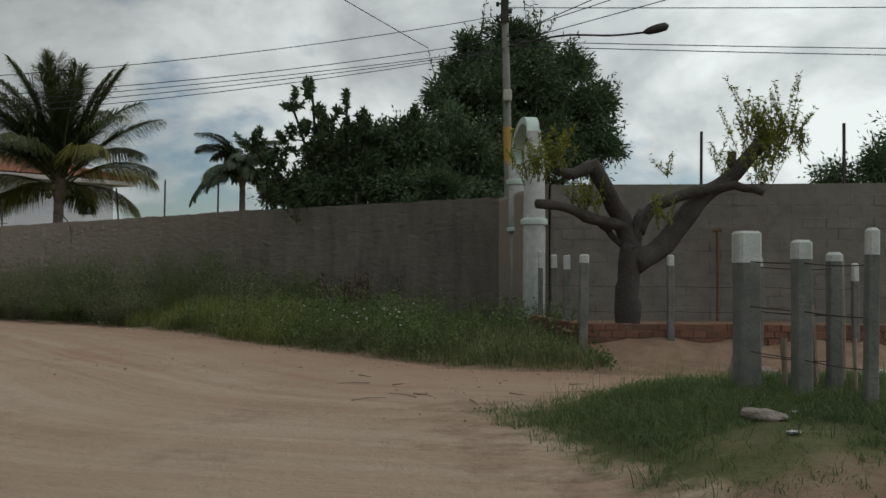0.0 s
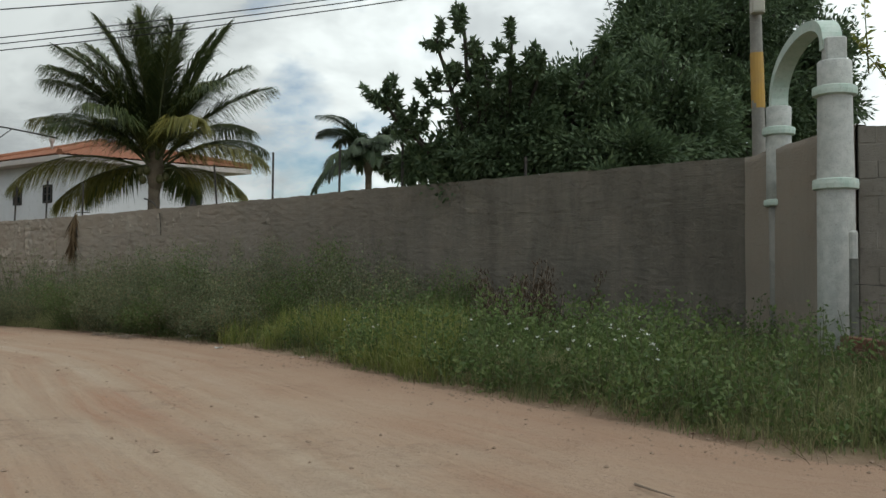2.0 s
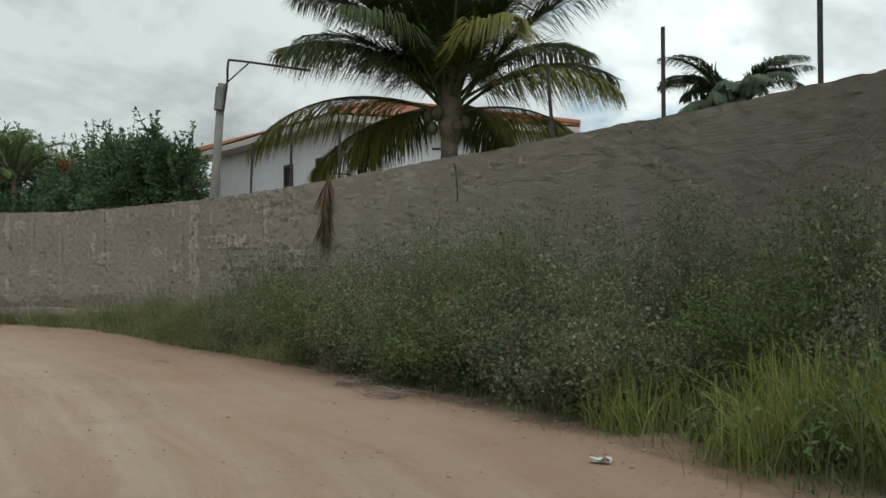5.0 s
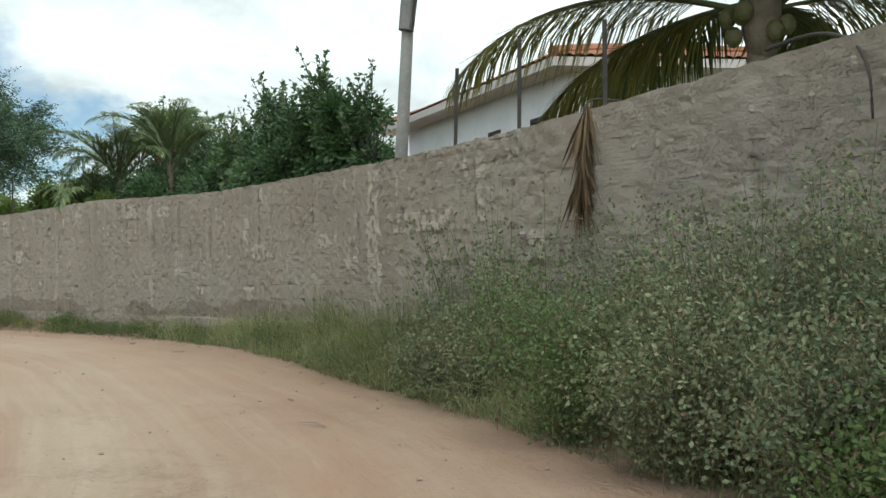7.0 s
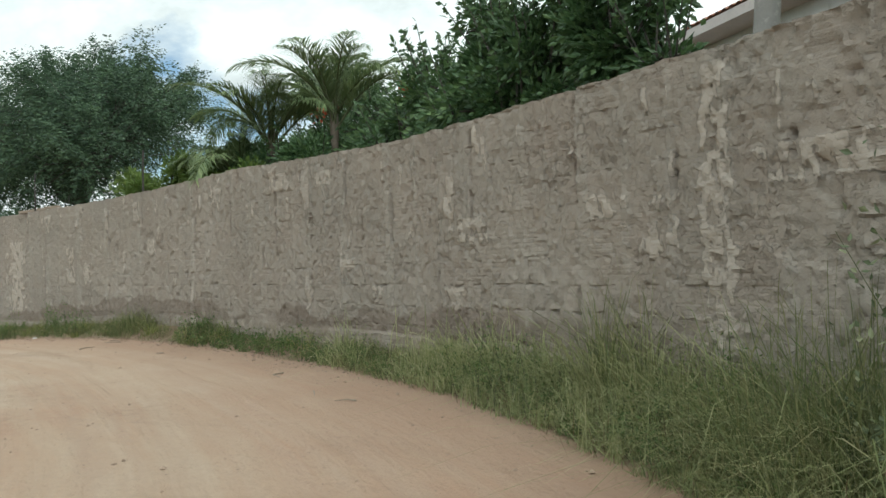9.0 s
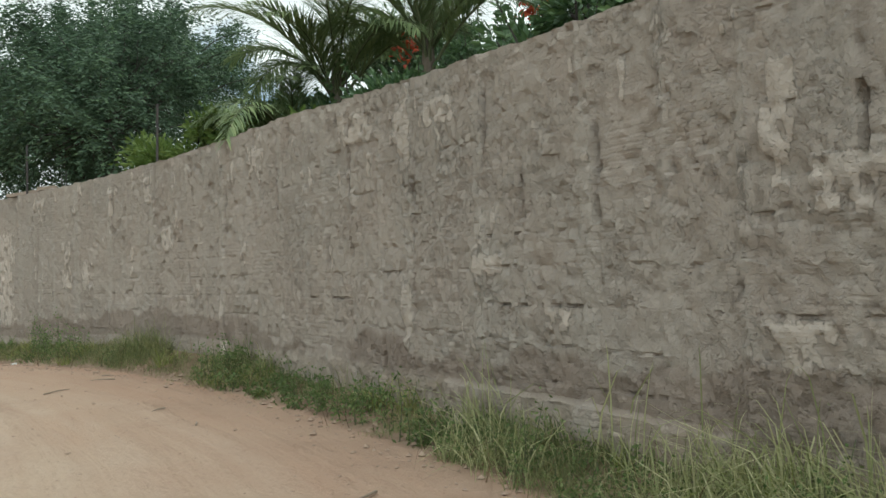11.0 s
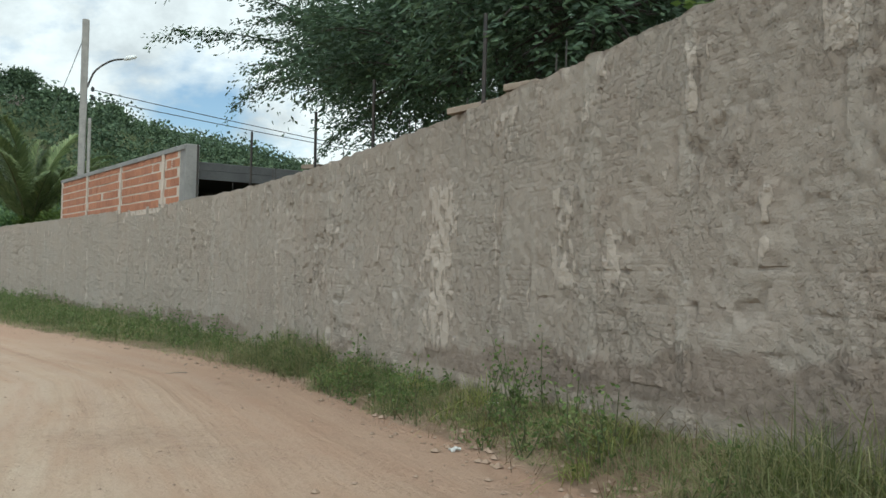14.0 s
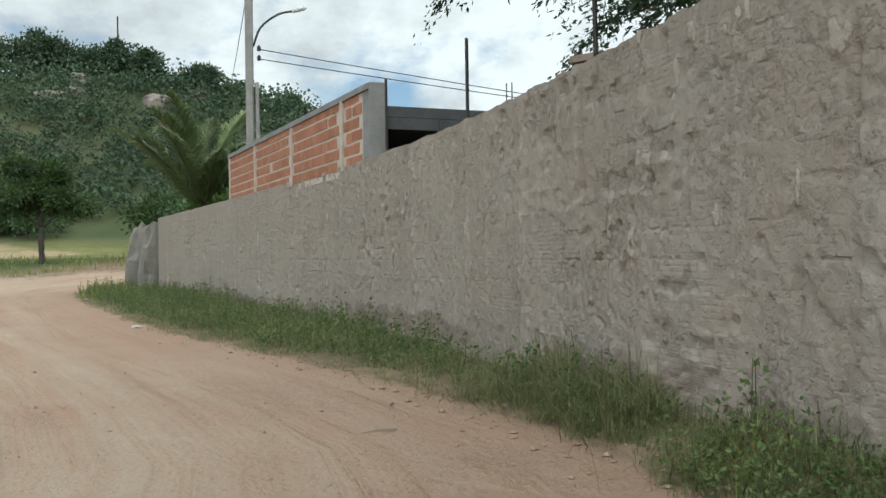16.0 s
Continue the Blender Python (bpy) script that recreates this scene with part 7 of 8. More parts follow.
def verge_grass():
    r = np.random.default_rng(41)
    # deep verge near the gate: knee-high grass in tufts
    p, a, o = on_verge(13000, 2.0, -15.5, r, 0.10)
    k = (a > 0.75 * fbm(p[:, 0] * 0.9, p[:, 1] * 0.9, 15, 3) - 0.28) & (clumped(p, 1.3, 16, 0.3, 0.5) + 0.25 + 0.5 * smooth(0.3, 1.2, a) > r.random(len(p)))
    p, a = p[k], a[k]
    big = (0.07 + 0.26 * smooth(-0.1, 1.0, a)) * (0.5 + 1.0 * fbm(p[:, 0] * 0.8, p[:, 1] * 0.8, 3, 3)) * r.uniform(0.6, 1.3, len(p))
    q, i = tufts(p, 6, 0.05, r)
    grass_part("verge_grass", "dense knee-high green grass on the verge", GRASS, q, big[i] * r.uniform(0.6, 1.15, len(q)), r.uniform(0.004, 0.011, len(q)), 0.75, r, 0.7)
    # bright tall grass
    p, a, o = on_verge(8000, -2.6, -7.6, r)
    keep = (clumped(p, 0.7, 13, 0.38, 0.56) > r.random(len(p))) & (a > 0.15) & (o > 0.7)
    p, a = p[keep], a[keep]
    big = r.uniform(0.3, 0.85, len(p)) * (0.5 + 0.5 * smooth(0, 0.9, a)) * (0.6 + 0.7 * fbm(p[:, 0], p[:, 1], 18, 2))
    q, i = tufts(p, 7, 0.045, r)
    grass_part("tall_grass", "bright yellow-green tall seeding grass", TALL_GRASS, q, big[i] * r.uniform(0.6, 1.15, len(q)), r.uniform(0.005, 0.011, len(q)), 0.6, r, 0.8)
    # narrow strip along the rest of the wall: clumps of arching blades with bare earth between
    p, a, o = on_verge(21000, -13.8, -38.0, r, 0.05)
    lush = 1 - smooth(-18.5, -22.5, p[:, 0])
    want = np.clip(clumped(p, 1.15, 17, 0.44, 0.60) * (0.25 + 0.75 * smooth(-0.02, 0.35, a)) + 0.30 * lush + (0.12 + 0.5 * smooth(-25, -28.5, p[:, 0])) * smooth(0.0, 0.25, a), 0, 1)
    keep = (want > r.random(len(p)))
    p, a, lush = p[keep], a[keep], lush[keep]
    big = (0.07 + 0.15 * smooth(-0.05, 0.5, a)) * r.uniform(0.5, 1.4, len(p)) * (0.45 + 1.1 * clumped(p, 0.6, 29, 0.38, 0.66)) * (1 + 1.1 * lush)
    q, i = tufts(p, 12, 0.03, r)
    grass_part("strip_grass", "uneven tufts of green grass at the wall's foot", GRASS, q, big[i] * r.uniform(0.5, 1.25, len(q)), r.uniform(0.003, 0.008, len(q)), 1.15, r, 0.9)
    # a few taller fresh clumps
    p, a, o = on_verge(130, -17, -37.0, r)
    big = r.uniform(0.12, 0.29, len(p))
    q, i = tufts(p, 46, 0.06, r)
    grass_part("fresh_clumps", "taller fresh green grass clumps by the wall", TALL_GRASS, q, big[i] * r.uniform(0.5, 1.15, len(q)), r.uniform(0.004, 0.009, len(q)), 1.5, r, 1.1)
    p, a, o = on_verge(4200, -36.5, -66.0, r, 0.08)
    big = (0.09 + 0.17 * smooth(-0.08, 0.9, a)) * r.uniform(0.5, 1.3, len(p)) * (0.35 + 1.2 * fbm(p[:, 0] * 0.6, p[:, 1] * 0.6, 31, 3))
    q, i = tufts(p, 7, 0.08, r)
    grass_part("far_strip_grass", "thick green grass band under the far wall", GRASS, q, big[i] * r.uniform(0.4, 1.25, len(q)), r.uniform(0.005, 0.010, len(q)), 1.5, r, 1.1)
    # seeding grass in front of the bushes and on to the strip
    p, a, o = on_verge(5200, -12.0, -21.5, r, 0.02)
    keep = np.maximum(clumped(p, 0.9, 25, 0.36, 0.56), 0.8 * smooth(-13, -14.5, p[:, 0]) * (1 - smooth(-18.5, -20.5, p[:, 0]))) > r.random(len(p))
    p, a = p[keep], a[keep]
    big = r.uniform(0.28, 0.75, len(p)) * (0.4 + 0.6 * smooth(0, 0.7, a)) * (0.55 + 0.8 * fbm(p[:, 0] * 1.1, p[:, 1] * 1.1, 26, 3))
    q, i = tufts(p, 9, 0.05, r)
    grass_part("seeding_grass", "arching yellow-green seeding grass beside the bushes", SEED_GRASS, q, big[i] * r.uniform(0.5, 1.15, len(q)), r.uniform(0.005, 0.010, len(q)), 1.0, r, 1.0)
    # dry straw lying among the green
    p, a, o = on_verge(5200, 2.0, -38.0, r, 0.12)
    grass_part("dry_straw", "dry straw-coloured grass among the green", DRY_LEAF, p, r.uniform(0.1, 0.32, len(p)), r.uniform(0.003, 0.006, len(p)), 1.5, r, 1.0)
    # the grassy corner in front of the posts
    n = 24000
    p = np.column_stack([r.uniform(0.2, 5.6, n), r.uniform(3.4, 10.4, n)])
    k = in_poly(p, FRONT_PATCH) & (r.random(n) > smooth(3.9, 5.5, p[:, 0]))
    d = np.abs(poly_dist(p, FRONT_PATCH + FRONT_PATCH[:1])[0])
    k &= np.clip(clumped(p, 0.9, 37, 0.36, 0.54) * smooth(0.0, 0.7, d - 0.4 * fbm(p[:, 0] * 1.2, p[:, 1] * 1.2, 38, 3)) + 0.10 + 0.35 * smooth(1.9, 2.8, p[:, 0]) + (0.15 + 0.85 * clumped(p, 1.6, 47, 0.34, 0.56)) * smooth(6.4, 7.6, p[:, 1]) * smooth(0.0, 0.6, d - 0.5 * fbm(p[:, 0] * 1.7, p[:, 1] * 1.7, 48, 3)), 0, 1) > r.random(n)
    p = p[k]
    big = r.uniform(0.05, 0.13, len(p)) * (0.5 + 0.9 * fbm(p[:, 0] * 1.5, p[:, 1] * 1.5, 39, 2)) * (1 + 0.5 * smooth(2.2, 3.2, p[:, 0]))
    q, i = tufts(p, 8, 0.045, r)
    grass_part("corner_grass", "short patchy grass on bare earth", CORNER_GRASS, q, big[i] * r.uniform(0.4, 1.25, len(q)), r.uniform(0.003, 0.008, len(q)), 1.2, r, 0.9)
    n = 170
    p = np.column_stack([r.uniform(0.9, 2.6, n), r.uniform(7.8, 8.8, n)])
    k = in_poly(p, FRONT_PATCH)
    grass_part("seed_stalks", "thin seeding grass stalks by the posts", TALL_GRASS, p[k], r.uniform(0.12, 0.34, k.sum()), 0.004, 0.5, r, 0.7)


verge_grass()


def weeds(name, label, x0, x1, n, height, leaf_n, leaf, mat, seed, cond=None, top=1.0):
    """Upright leafy weeds: a stalk each, set with leaves."""
    r = np.random.default_rng(seed)
    p, a, o = on_verge(n * 3, x0, x1, r)
    k = np.ones(len(p), bool) if cond is None else cond(p, a, o)
    p = p[k][:n]
    g = lift(p)
    m = len(g)
    h = height * r.uniform(0.4, 1.15, m) * (0.4 + 1.15 * smooth(0.34, 0.66, fbm(p[:, 0] * 1.4, p[:, 1] * 1.4, seed, 3)))
    lean = r.normal(0, 0.18, (m, 3))
    lean[:, 2] = 1
    d = unit(lean)
    st, lf = Acc(), Acc()
    for i in range(m):
        tube(st, np.array([g[i], g[i] + d[i] * h[i] * 0.5 + r.normal(0, 0.02, 3), g[i] + d[i] * h[i]]), [0.006, 0.004, 0.002], 3, False)
    rep = np.repeat(np.arange(m), leaf_n)
    s = r.uniform(0.15, 1.0, len(rep))
    pos = g[rep] + d[rep] * (h[rep] * s)[:, None] + r.normal(0, 0.05, (len(rep), 3)) * (0.6 + h[rep] * 0.6)[:, None]
    dd = r.normal(size=(len(rep), 3)) + np.array([0, 0, 0.25])
    leaves(lf, pos, dd, leaf * r.uniform(0.6, 1.3, len(rep)), leaf * 0.55 * r.uniform(0.7, 1.2, len(rep)), 0.15, r)
    w = put(name, lf, mat, label=label, category="weeds", kind="stuff")
    put(name + "_stalks", st, STEM, label="thin green weed stalks on the verge", category="weeds", kind="stuff")
    return w


weeds("verge_weeds", "leafy dark green weeds among the verge grass", 2.2, -9, 1500, 0.5, 26, 0.055, WEED, 51, lambda p, a, o: a > 0.25)
weeds("flowering_weeds", "broad-leaved weeds with small white flowers", -0.2, -4.2, 420, 0.58, 44, 0.062, WEED, 52, lambda p, a, o: (a > 0.15) & (a < 3.6))
weeds("wall_weeds", "tall grey-green weeds against the wall", -3.5, -15, 900, 1.05, 44, 0.05, BUSH, 53, lambda p, a, o: (o < 2.2) & (a > 0.4))
weeds("strip_weeds", "mixed weeds at the foot of the wall", -13.8, -22, 520, 0.32, 44, 0.026, WEED, 54)
weeds("low_weeds", "low leafy weeds on the strip by the wall", -21, -38, 1150, 0.34, 30, 0.036, WEED, 56, lambda p, a, o: clumped(p, 0.9, 23, 0.40, 0.66) > vnoise(p[:, 0] * 37, p[:, 1] * 37, 24))
weeds("far_weeds", "leafy low weeds at the foot of the far wall", -34, -66, 1000, 0.34, 24, 0.05, WEED, 55, lambda p, a, o: a > 0.25)


def flowers():
    r = np.random.default_rng(61)
    p, a, o = on_verge(900, -0.4, -4.4, r)
    k = (a > 0.3) & (a < 3.2) & (clumped(p, 0.8, 71, 0.45, 0.6) > 0.5)
    p = p[k][:52]
    g = lift(p) + np.array([0, 0, 1.0]) * r.uniform(0.35, 0.66, len(p))[:, None]
    f = Acc()
    for q in g:
        c = q + r.normal(0, 0.004, (5, 3))
        a5 = np.arange(5) * 1.2566 + r.uniform(0, 6)
        leaves(f, c, np.column_stack([np.cos(a5), np.sin(a5) - 0.5, np.full(5, 0.45)]), 0.021, 0.018, 0.1, r)
    put("white_flowers", f, FLOWER, label="small white flowers scattered over the weeds", category="flowers", kind="stuff")
    # the brown dead clump by the wall
    o = thing("dead_shrub", "rusty brown dead shrub against the wall", "shrub", at=(0, 0, 0))
    c = np.array([-1.85, 20.0, 0.0])
    st, lf = Acc(), Acc()
    for _ in range(44):
        d = unit(np.array([r.normal(0, 0.35), r.normal(0, 0.35), 1.0]))
        b = c + np.array([r.normal(0, 0.28), r.normal(0, 0.2), 0])
        h = r.uniform(0.9, 1.4)
        tube(st, np.array([b, b + d * h * 0.6, b + d * h]), [0.008, 0.005, 0.002], 4, False)
        m = 60
        leaves(lf, b + d * h * r.uniform(0.35, 1, m)[:, None] + r.normal(0, 0.05, (m, 3)), np.array([0, 0, -1.0]) + r.normal(0, 0.4, (m, 3)), r.uniform(0.05, 0.1, m), 0.018, 0.1, r)
    put("stem_tangle", st, TIMBER, o)
    RUST = leaf_mat("rusty_dead_leaf", (0.045, 0.028, 0.016), (0.062, 0.039, 0.022), (0.08, 0.05, 0.03), 0.95, 0.1)
    put("leaves", lf, RUST, o, "rusty brown dead leaves")


flowers()


def bush(x, y, w, h, seed, dense=1.0, label="tangled grey-green roadside bush with small round leaves"):
    """A bush of many wiry stems, its small leaves set along them."""
    r = np.random.default_rng(seed)
    z = float(ground_z(np.array([x]), np.array([y]))[0])
    o = thing("bush", label, "bush", "roadside bushes", (x, y, z))
    st, lf, dry = Acc(), Acc(), Acc()
    for _ in range(int(52 * dense)):
        a, k = r.uniform(0, 6.28), r.uniform(0, 1) ** 0.6
        tip = np.array([math.cos(a) * w * k, math.sin(a) * w * k, h * (1 - 0.45 * k * k) * r.uniform(0.6, 1.1)])
        b = np.array([math.cos(a), math.sin(a), 0]) * 0.12 * r.random()
        mid = (b + tip) / 2 + np.array([0, 0, 0.12 * h]) + r.normal(0, 0.06, 3)
        pts = spline([tuple(b), tuple(mid), tuple(tip)], 0.15)
        tube(st, pts, np.linspace(0.005, 0.0015, len(pts)), 3, False)
        m = int((110 if x > -10.2 else 72) * (0.7 + tip[2]))
        i = r.integers(max(1, len(pts) // 5), len(pts), m)
        pos = pts[i] + r.normal(0, 0.075, (m, 3))
        pos[:, 2] = np.maximum(pos[:, 2], 0.03)
        leaves(lf, pos, r.normal(size=(m, 3)) + np.array([0, 0, 0.3]), r.uniform(0.016, 0.042, m), r.uniform(0.012, 0.029, m), 0.12, r)
        m = m // 4
        pos = pts[r.integers(1, len(pts), m)] + r.normal(0, 0.06, (m, 3))
        pos[:, 2] = np.maximum(pos[:, 2], 0.03)
        leaves(dry, pos, r.normal(size=(m, 3)) - np.array([0, 0, 0.4]), r.uniform(0.016, 0.045, m), r.uniform(0.008, 0.018, m), 0.3, r)
    put("stem_tangle", st, STEM, o)
    put("foliage", lf, WEED if seed % 4 == 0 else BUSH, o)
    put("dry_leaves", dry, BUSH_DRY, o, "withered brown leaves inside the bush")
    return o


BUSHES = [(-8.6, 24.1, 0.8, 1.6), (-9.6, 24.6, 0.85, 1.5), (-10.6, 24.9, 0.9, 1.5), (-11.5, 25.4, 0.9, 1.4), (-12.5, 25.9, 0.75, 1.15), (-13.4, 26.35, 0.6, 0.9),
          (-9.4, 23.7, 0.75, 1.05), (-10.5, 24.1, 0.8, 1.15), (-11.6, 24.8, 0.7, 1.0), (-12.9, 25.7, 0.6, 0.8), (-7.6, 23.6, 0.75, 1.7), (-6.6, 23.2, 0.8, 1.75), (-5.5, 22.7, 0.8, 1.7), (-7.2, 22.6, 0.7, 1.15), (-8.4, 23.0, 0.7, 1.1),
          (-4.3, 22.0, 0.8, 1.4), (-3.2, 21.5, 0.75, 1.2), (-13.7, 26.2, 0.45, 0.7), (-10.0, 25.25, 0.7, 1.55), (-11.0, 25.6, 0.7, 1.45), (-6.0, 22.0, 0.7, 1.1), (-4.9, 21.4, 0.7, 1.0), (-3.9, 20.9, 0.6, 0.9),
          (-7.9, 22.55, 0.55, 0.75), (-8.8, 23.0, 0.6, 0.85), (-9.7, 23.6, 0.55, 0.8), (-10.7, 24.3, 0.5, 0.75), (-6.9, 21.8, 0.6, 0.85), (-9.2, 23.25, 0.5, 0.6), (-7.4, 22.1, 0.5, 0.6)]
for k, (x, y, w, h) in enumerate(BUSHES):
    bush(x, y, w, h, 100 + k)

# ---------------------------------------------------------------- hill, field and far trees
def hill_height(x, y):
    """A rocky hill beyond the bend."""
    crest = np.interp(y, [-150, -80, -40, -15, -8, 1, 11, 18, 29, 37, 45, 51, 70, 110, 170], [2, 7, 15, 22, 22.8, 22.2, 20.4, 18.4, 16, 14.6, 12.7, 11.2, 8, 4, 0])
    body = crest * np.exp(-((x + 152) / np.where(x > -152, 27.0, 60.0)) ** 2)
    return body + far_rise(x) + 2.2 * (fbm(x * 0.06, y * 0.06, 91, 4) - 0.5) * smooth(1, 7, body)


def build_hill():
    xs, ys = np.linspace(-290, -86, 90), np.linspace(-150, 170, 120)
    X, Y = np.meshgrid(xs, ys, indexing="ij")
    Z = hill_height(X, Y) - 0.6
    n, m = len(xs), len(ys)
    i, j = np.meshgrid(np.arange(n - 1), np.arange(m - 1), indexing="ij")
    f = np.stack([i * m + j, (i + 1) * m + j, (i + 1) * m + j + 1, i * m + j + 1], -1).reshape(-1, 4)
    a = M("hill_ground", 0.95, spec=0.1)
    field = a.ramp(a.noise(0.09, 6, 0.65), (0.4, (0.13, 0.135, 0.05)), (0.52, (0.20, 0.18, 0.075)), (0.6, (0.33, 0.25, 0.15)))
    scrub = a.ramp(a.noise(0.12, 6, 0.6), (0.35, (0.06, 0.075, 0.033)), (0.55, (0.085, 0.095, 0.045)), (0.75, (0.13, 0.115, 0.07)))
    zz = a.n("ShaderNodeSeparateXYZ")
    a.l(a.pos(), zz.inputs[0])
    a.color(a.mix(a.ramp(a.math("DIVIDE", zz.outputs[2], 10.0), (0.2, 0.0), (0.3, 1.0)), field, scrub)).bump(a.noise(0.8, 6, 0.6), 0.5, 0.3)
    SCRUB = a.m
    put("hill", Acc().add(np.stack([X, Y, Z], -1).reshape(-1, 3), f), SCRUB, label="scrub-covered rocky hill beyond the road", category="hill", kind="structure", shade=True)
    # scrub and trees as one wooded mass
    r = np.random.default_rng(92)
    N = 6400
    p = np.column_stack([r.uniform(-160, -100, N), r.uniform(-45, 85, N)])
    z = hill_height(p[:, 0], p[:, 1])
    k = (z - far_rise(p[:, 0]) > 2.6 + 1.2 * fbm(p[:, 0] * 0.1, p[:, 1] * 0.1, 93, 2)) & (r.random(N) < 0.9)
    p, z = p[k], z[k]
    size = np.exp(r.normal(0.15, 0.42, len(p))).clip(0.5, 3.0)
    acc = Acc()
    per = 44
    n = len(p)
    u = unit(r.normal(size=(n, per, 3)))
    c = np.column_stack([p, z + size * 0.5])
    pos = c[:, None] + u * (size[:, None] * r.uniform(0.45, 1.1, (n, per)))[..., None] * np.array([1, 1, 0.62])
    leaves(acc, pos.reshape(-1, 3), (np.cross(u, r.normal(size=u.shape)) + 0.25 * r.normal(size=u.shape)).reshape(-1, 3), np.repeat(size ** 0.6 * 0.34, per) * r.uniform(0.5, 1.1, n * per), np.repeat(size ** 0.6 * 0.24, per), 0.2, r)
    put("hill_woods", acc, HILL_LEAF, label="dense dark green scrub and trees on the hill", category="woods", kind="stuff")
    for k, (x, y, s) in enumerate([(-140, -3, 2.1), (-141.5, -0.5, 1.6), (-146, -1.5, 1.8), (-141, 8, 1.8), (-136, -14, 1.7), (-145, 12, 1.2)]):
        rock(x, y, float(hill_height(np.array(x), np.array(y))) - s * 0.3, s * 0.9, s * 1.05, s * 0.7, BOULDER, "boulder", "pale pinkish boulder on the hillside", "boulder", k + 2, k * 40, "hill boulders")
    put("radio_mast", tube(Acc(), [(-152, 1.5, 22), (-152, 1.5, 31)], 0.10, 5), STEEL, label="thin radio mast on the hilltop", category="mast")


build_hill()

for k, (x, y, s) in enumerate([(-150, -8, 3.6), (-149, -4.5, 2.6), (-150, 1.5, 3.2), (-149, 4.5, 2.6), (-148, 12, 2.0), (-149, -13, 3.0), (-150, 22, 1.1), (-149, 17, 1.2), (-149, -1.5, 1.8)]):
    z = float(hill_height(np.array(x), np.array(y)))
    broad_tree("hilltop_tree", "rounded dark tree on the hill crest", (x, y, z - 0.5), s * 1.5,
               [(x, y, z + s * 0.9, s * 0.8, s * 0.8, s * 0.5, 60), (x + 1, y + s * 0.5, z + s * 0.7, s * 0.6, s * 0.6, s * 0.4, 40), (x, y - s * 0.6, z + s * 0.7, s * 0.5, s * 0.6, s * 0.4, 40)], HILL_LEAF, 0.42, 0.25, 22, 200 + k, 0.2, group="hilltop trees")

LIME_FAR = leaf_mat("far_green_leaf", (0.035, 0.06, 0.02), (0.065, 0.105, 0.03), (0.11, 0.16, 0.045), 0.55, 0.3)
FAR = [(-104, -3, 3.0), (-98, 17, 2.6), (-93, 21, 2.4), (-110, -11, 3.4), (-106, 24, 3.2), (-96, 30, 3.0), (-112, 2, 3.2), (-88, 27, 2.2)]
for k, (x, y, s) in enumerate(FAR):
    g = float(far_rise(x))
    broad_tree("field_tree", "spreading green tree at the far field edge", (x, y, g), s * 1.5,
               [(x, y, g + s * 1.15, s * 0.95, s * 0.95, s * 0.5, 130), (x + 1, y + s * 0.6, g + s * 0.9, s * 0.8, s * 0.8, s * 0.4, 80), (x, y - s * 0.7, g + s * 0.9, s * 0.8, s * 0.8, s * 0.45, 80)],
               LIME_FAR if k % 2 else CITRUS, 0.36, 0.19, 13, 220 + k, 0.14, group="field trees")
broad_tree("umbrella_tree", "umbrella-shaped dark green thorn tree in the field", (-91, 10.1, 1.0), 6.0,
           [(-91, 9.9, 4.9, 2.5, 2.3, 1.0, 300), (-91, 12.0, 4.6, 1.5, 1.5, 0.8, 150), (-91.5, 8.0, 5.0, 1.5, 1.6, 0.9, 150), (-91, 10.6, 6.1, 1.6, 1.6, 0.7, 150), (-90.5, 9.0, 6.6, 0.9, 0.9, 0.5, 60)], LIME_FAR, 0.26, 0.13, 20, 240, 0.15)
for k, (x, y, h) in enumerate([(-84, 20.5, 2.2), (-80, 25, 2.0), (-77, 27, 1.8)]):
    o = put("field_post", tube(Acc(), [(x, y, -0.1), (x, y, h)], 0.05, 6), TIMBER, label="thin dark post in the far field", category="post", group="field posts")


def field_grass():
    r = np.random.default_rng(95)
    n = 16000
    p = np.column_stack([r.uniform(-110, -58, n), r.uniform(-30, 30, n)])
    ac = across_of(p)[0]
    k = ((ac < 0.0) | (ac > 7.5)) & (clumped(p, 0.12, 97, 0.3, 0.55) > r.random(n))
    p = p[k]
    grass_part("field_grass", "pale green grass across the far field", TALL_GRASS, p, r.uniform(0.2, 0.45, len(p)), r.uniform(0.03, 0.06, len(p)), 0.5, r)


field_grass()

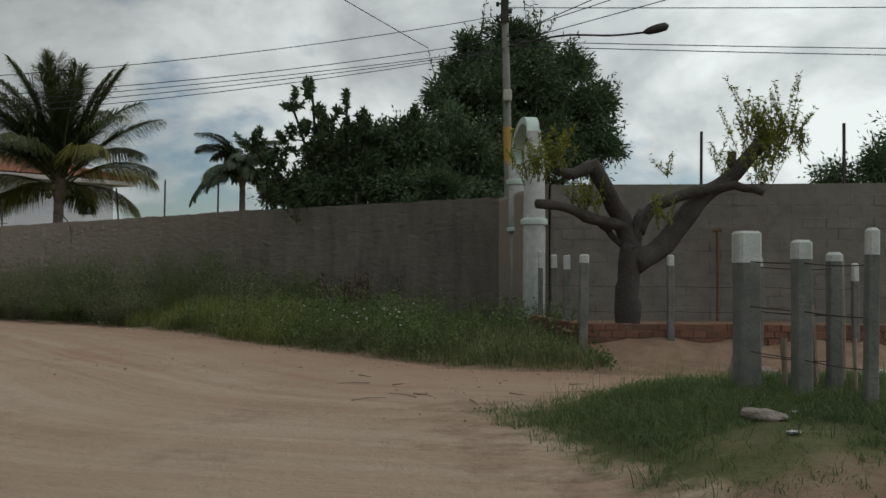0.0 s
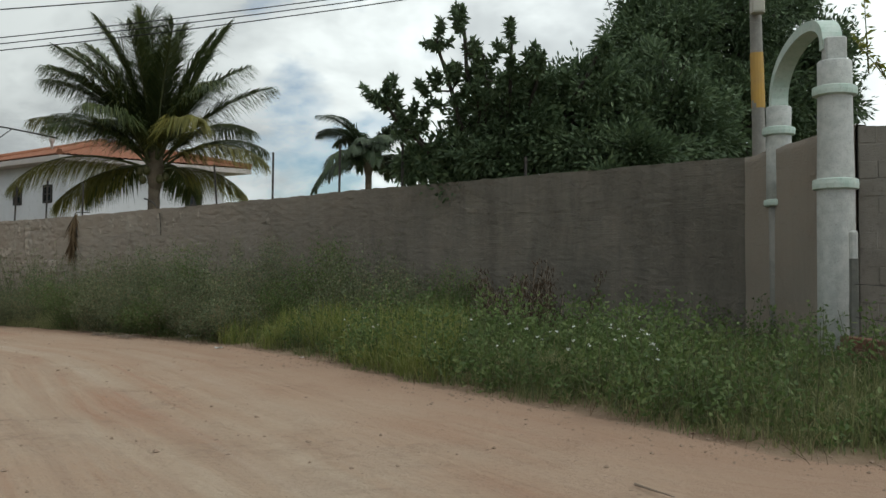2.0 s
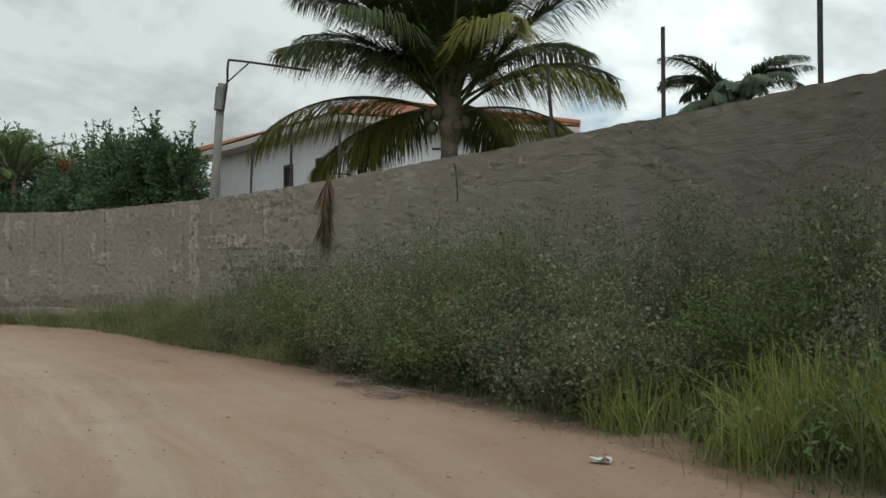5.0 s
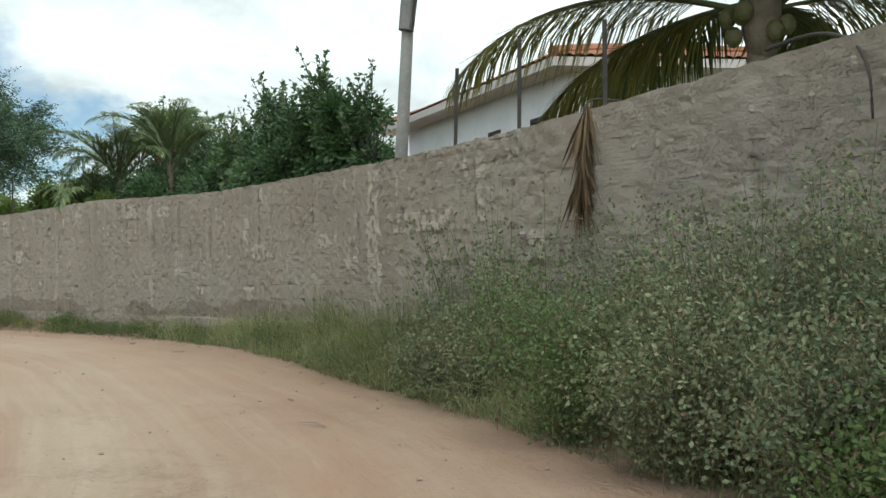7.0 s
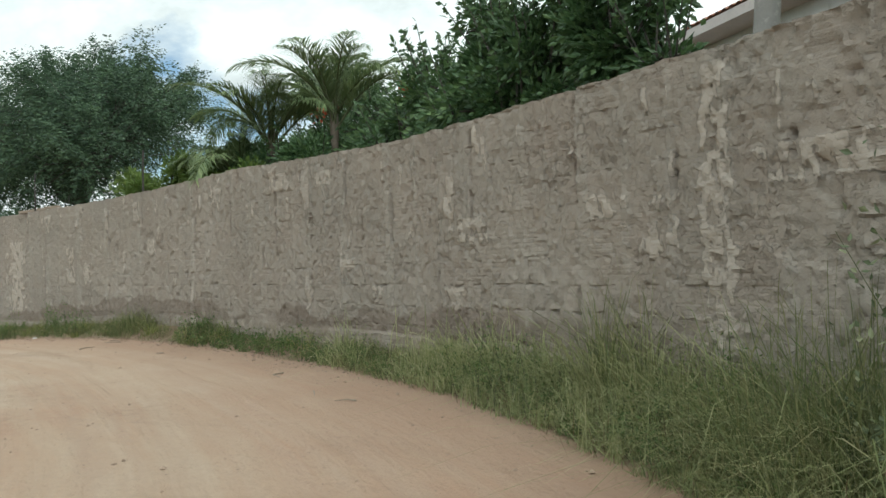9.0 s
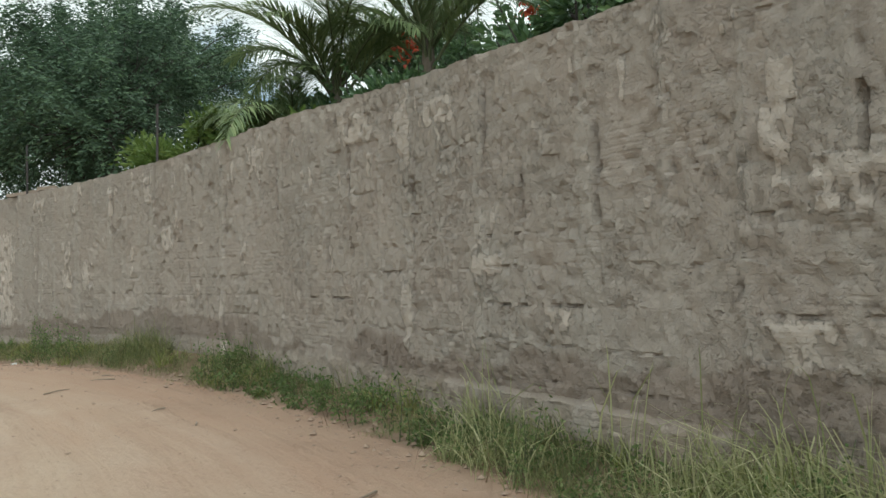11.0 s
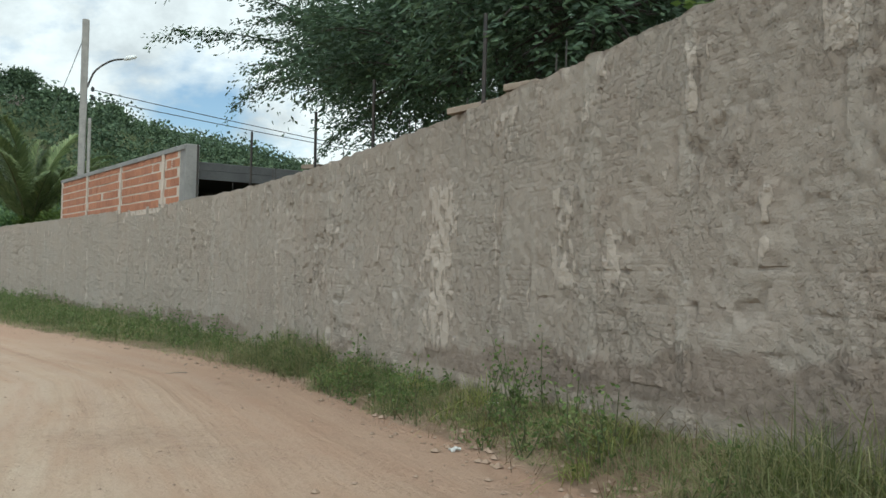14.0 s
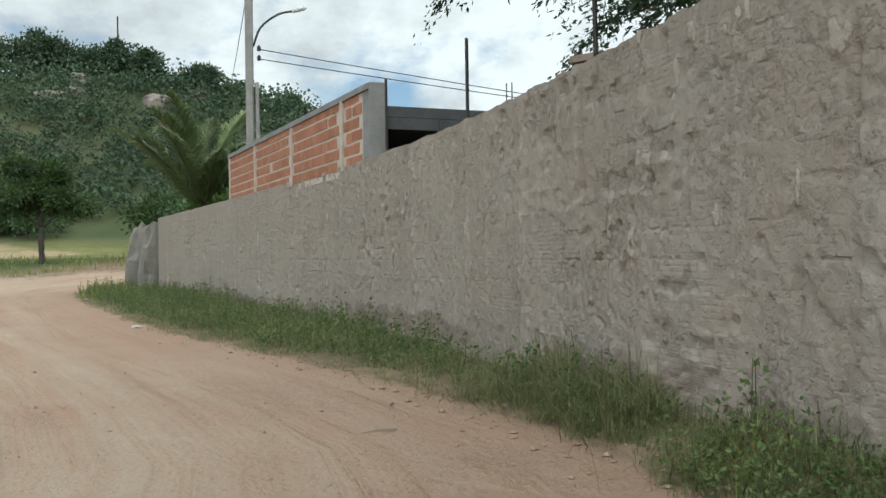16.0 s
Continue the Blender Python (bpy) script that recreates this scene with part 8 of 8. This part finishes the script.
# ---------------------------------------------------------------- litter and stones
def bits():
    r = np.random.default_rng(99)
    for k, (x, y, s) in enumerate([(-6.6, 20.2, 0.06), (-4.9, 18.8, 0.03), (-30.7, 29.55, 0.04), (-33.9, 29.75, 0.035), (-29.0, 25.9, 0.05), (-46.6, 24.6, 0.08), (-7.9, 22.4, 0.12), (-31.8, 30.2, 0.05), (-14.1, 26.45, 0.035), (2.0, 5.5, 0.04), (2.3, 6.3, 0.04)]):
        z = float(ground_z(np.array([x]), np.array([y]))[0])
        acc = Acc()
        n = 6
        X, Y = np.meshgrid(np.linspace(-1, 1, n), np.linspace(-0.6, 0.6, n), indexing="ij")
        Z = 0.9 * fbm(X * 1.6 + k * 3, Y * 1.6, 7, 3) - 0.1
        X, Y = X + 0.5 * (fbm(X * 2, Y * 2 + k, 8, 2) - 0.5), Y + 0.5 * (fbm(X * 2 + 9, Y * 2, 9 + k, 2) - 0.5)
        i, j = np.meshgrid(np.arange(n - 1), np.arange(n - 1), indexing="ij")
        top = np.stack([X, Y, Z], -1).reshape(-1, 3) * s
        bot = top - np.array([0, 0, 0.12 * s + 0.003])
        f = np.stack([i * n + j, (i + 1) * n + j, (i + 1) * n + j + 1, i * n + j + 1], -1).reshape(-1, 4)
        acc.add(top, f).add(bot, f[:, ::-1])
        o = put("litter_scrap", acc, WHITE_BIT, label="crumpled white scrap of litter on the ground", category="litter", group="litter scraps")
        o.matrix_basis = pose(x, y, z + 0.006, 0, 0, k * 57)
    # loose pebbles and clods strewn over the road and its edge
    acc = Acc()
    n = 5200
    line = np.array(EDGE_LINE[1:24])
    seg = r.integers(0, len(line) - 1, n)
    t = r.random(n)[:, None]
    q = line[seg] * (1 - t) + line[seg + 1] * t
    d = unit(line[seg + 1] - line[seg])
    nor = np.column_stack([-d[:, 1], d[:, 0]])
    nor = np.where((across_of(q + nor * 0.05)[0] > 0)[:, None], nor, -nor)
    q = q + nor * (np.abs(r.normal(0, 0.35, n)) - 0.2 + (r.random(n) < 0.35) * r.uniform(0, 4.5, n))[:, None]
    z = ground_z(q[:, 0], q[:, 1], across_of(q)[0])
    rad = np.exp(r.normal(-4.75, 0.5, n)).clip(0.004, 0.026) * np.where((q[:, 0] < -20) & (np.abs(across_of(q)[0]) < 0.35), 1.5, 1.0)
    ico = np.array([(1, 0, 0), (-1, 0, 0), (0, 1, 0), (0, -1, 0), (0, 0, 1), (0, 0, -1)], float)
    fc = np.array([(0, 2, 4), (2, 1, 4), (1, 3, 4), (3, 0, 4), (2, 0, 5), (1, 2, 5), (3, 1, 5), (0, 3, 5)])
    jit = ico[None] * r.uniform(0.6, 1.2, (n, 6, 1)) * np.array([1, 1, 0.6])
    v = np.column_stack([q, z + rad * 0.25])[:, None] + jit * rad[:, None, None]
    acc.add(v.reshape(-1, 3), (fc[None] + (np.arange(n) * 6)[:, None, None]).reshape(-1, 3))
    CLOD = speckled("earth_clod", (0.25, 0.175, 0.125), (0.30, 0.22, 0.16), (0.17, 0.115, 0.082), 30, 0.95, 0.4)
    put("pebbles", acc, CLOD, label="loose pebbles and clods along the road edge", category="pebbles", kind="stuff")
    # dry sticks on the dirt
    for k in range(26):
        x = r.uniform(-1.5, 2.0) if k < 12 else r.uniform(-40, -4)
        y = (10.3 + r.uniform(-1.6, 1.2)) if k < 12 else float(np.interp(-x, [-q_[0] for q_ in EDGE_LINE][1:24], [q_[1] for q_ in EDGE_LINE][1:24])) - r.uniform(0.1, 1.6)
        a, ln = r.uniform(0, 6.28), r.uniform(0.12, 0.4)
        z = float(ground_z(np.array([x]), np.array([y]))[0]) + 0.012
        m = np.array([(0, 0, 0), (0.5, r.normal(0, 0.1), 0.02), (1, r.normal(0, 0.12), 0.0)]) * ln
        rot = np.array([[math.cos(a), -math.sin(a), 0], [math.sin(a), math.cos(a), 0], [0, 0, 1]])
        put("dry_stick", tube(Acc(), (m @ rot.T) + np.array([x, y, z]), [0.008, 0.006, 0.003], 5), TIMBER, label="short dry stick lying on the dirt", category="stick", group="dry sticks")

    # little heaps of dry twigs swept to the road's edge
    for x, y in ((-10.0, 23.15), (-9.2, 22.45)):
        st = Acc()
        for _ in range(26):
            a, ln = r.normal(2.5, 0.5), r.uniform(0.15, 0.5)
            c = np.array([x + r.normal(0, 0.12), y + r.normal(0, 0.07), float(ground_z(np.array([x]), np.array([y]))[0]) + r.uniform(0.01, 0.06)])
            d = np.array([math.cos(a), math.sin(a), r.normal(0, 0.06)]) * ln / 2
            tube(st, np.array([c - d, c + r.normal(0, 0.02, 3), c + d]), [0.004, 0.005, 0.002], 4)
        put("twig_heap", st, TIMBER, label="small heap of dry twigs at the road edge", category="twigs", group="twig heaps", kind="stuff")


bits()
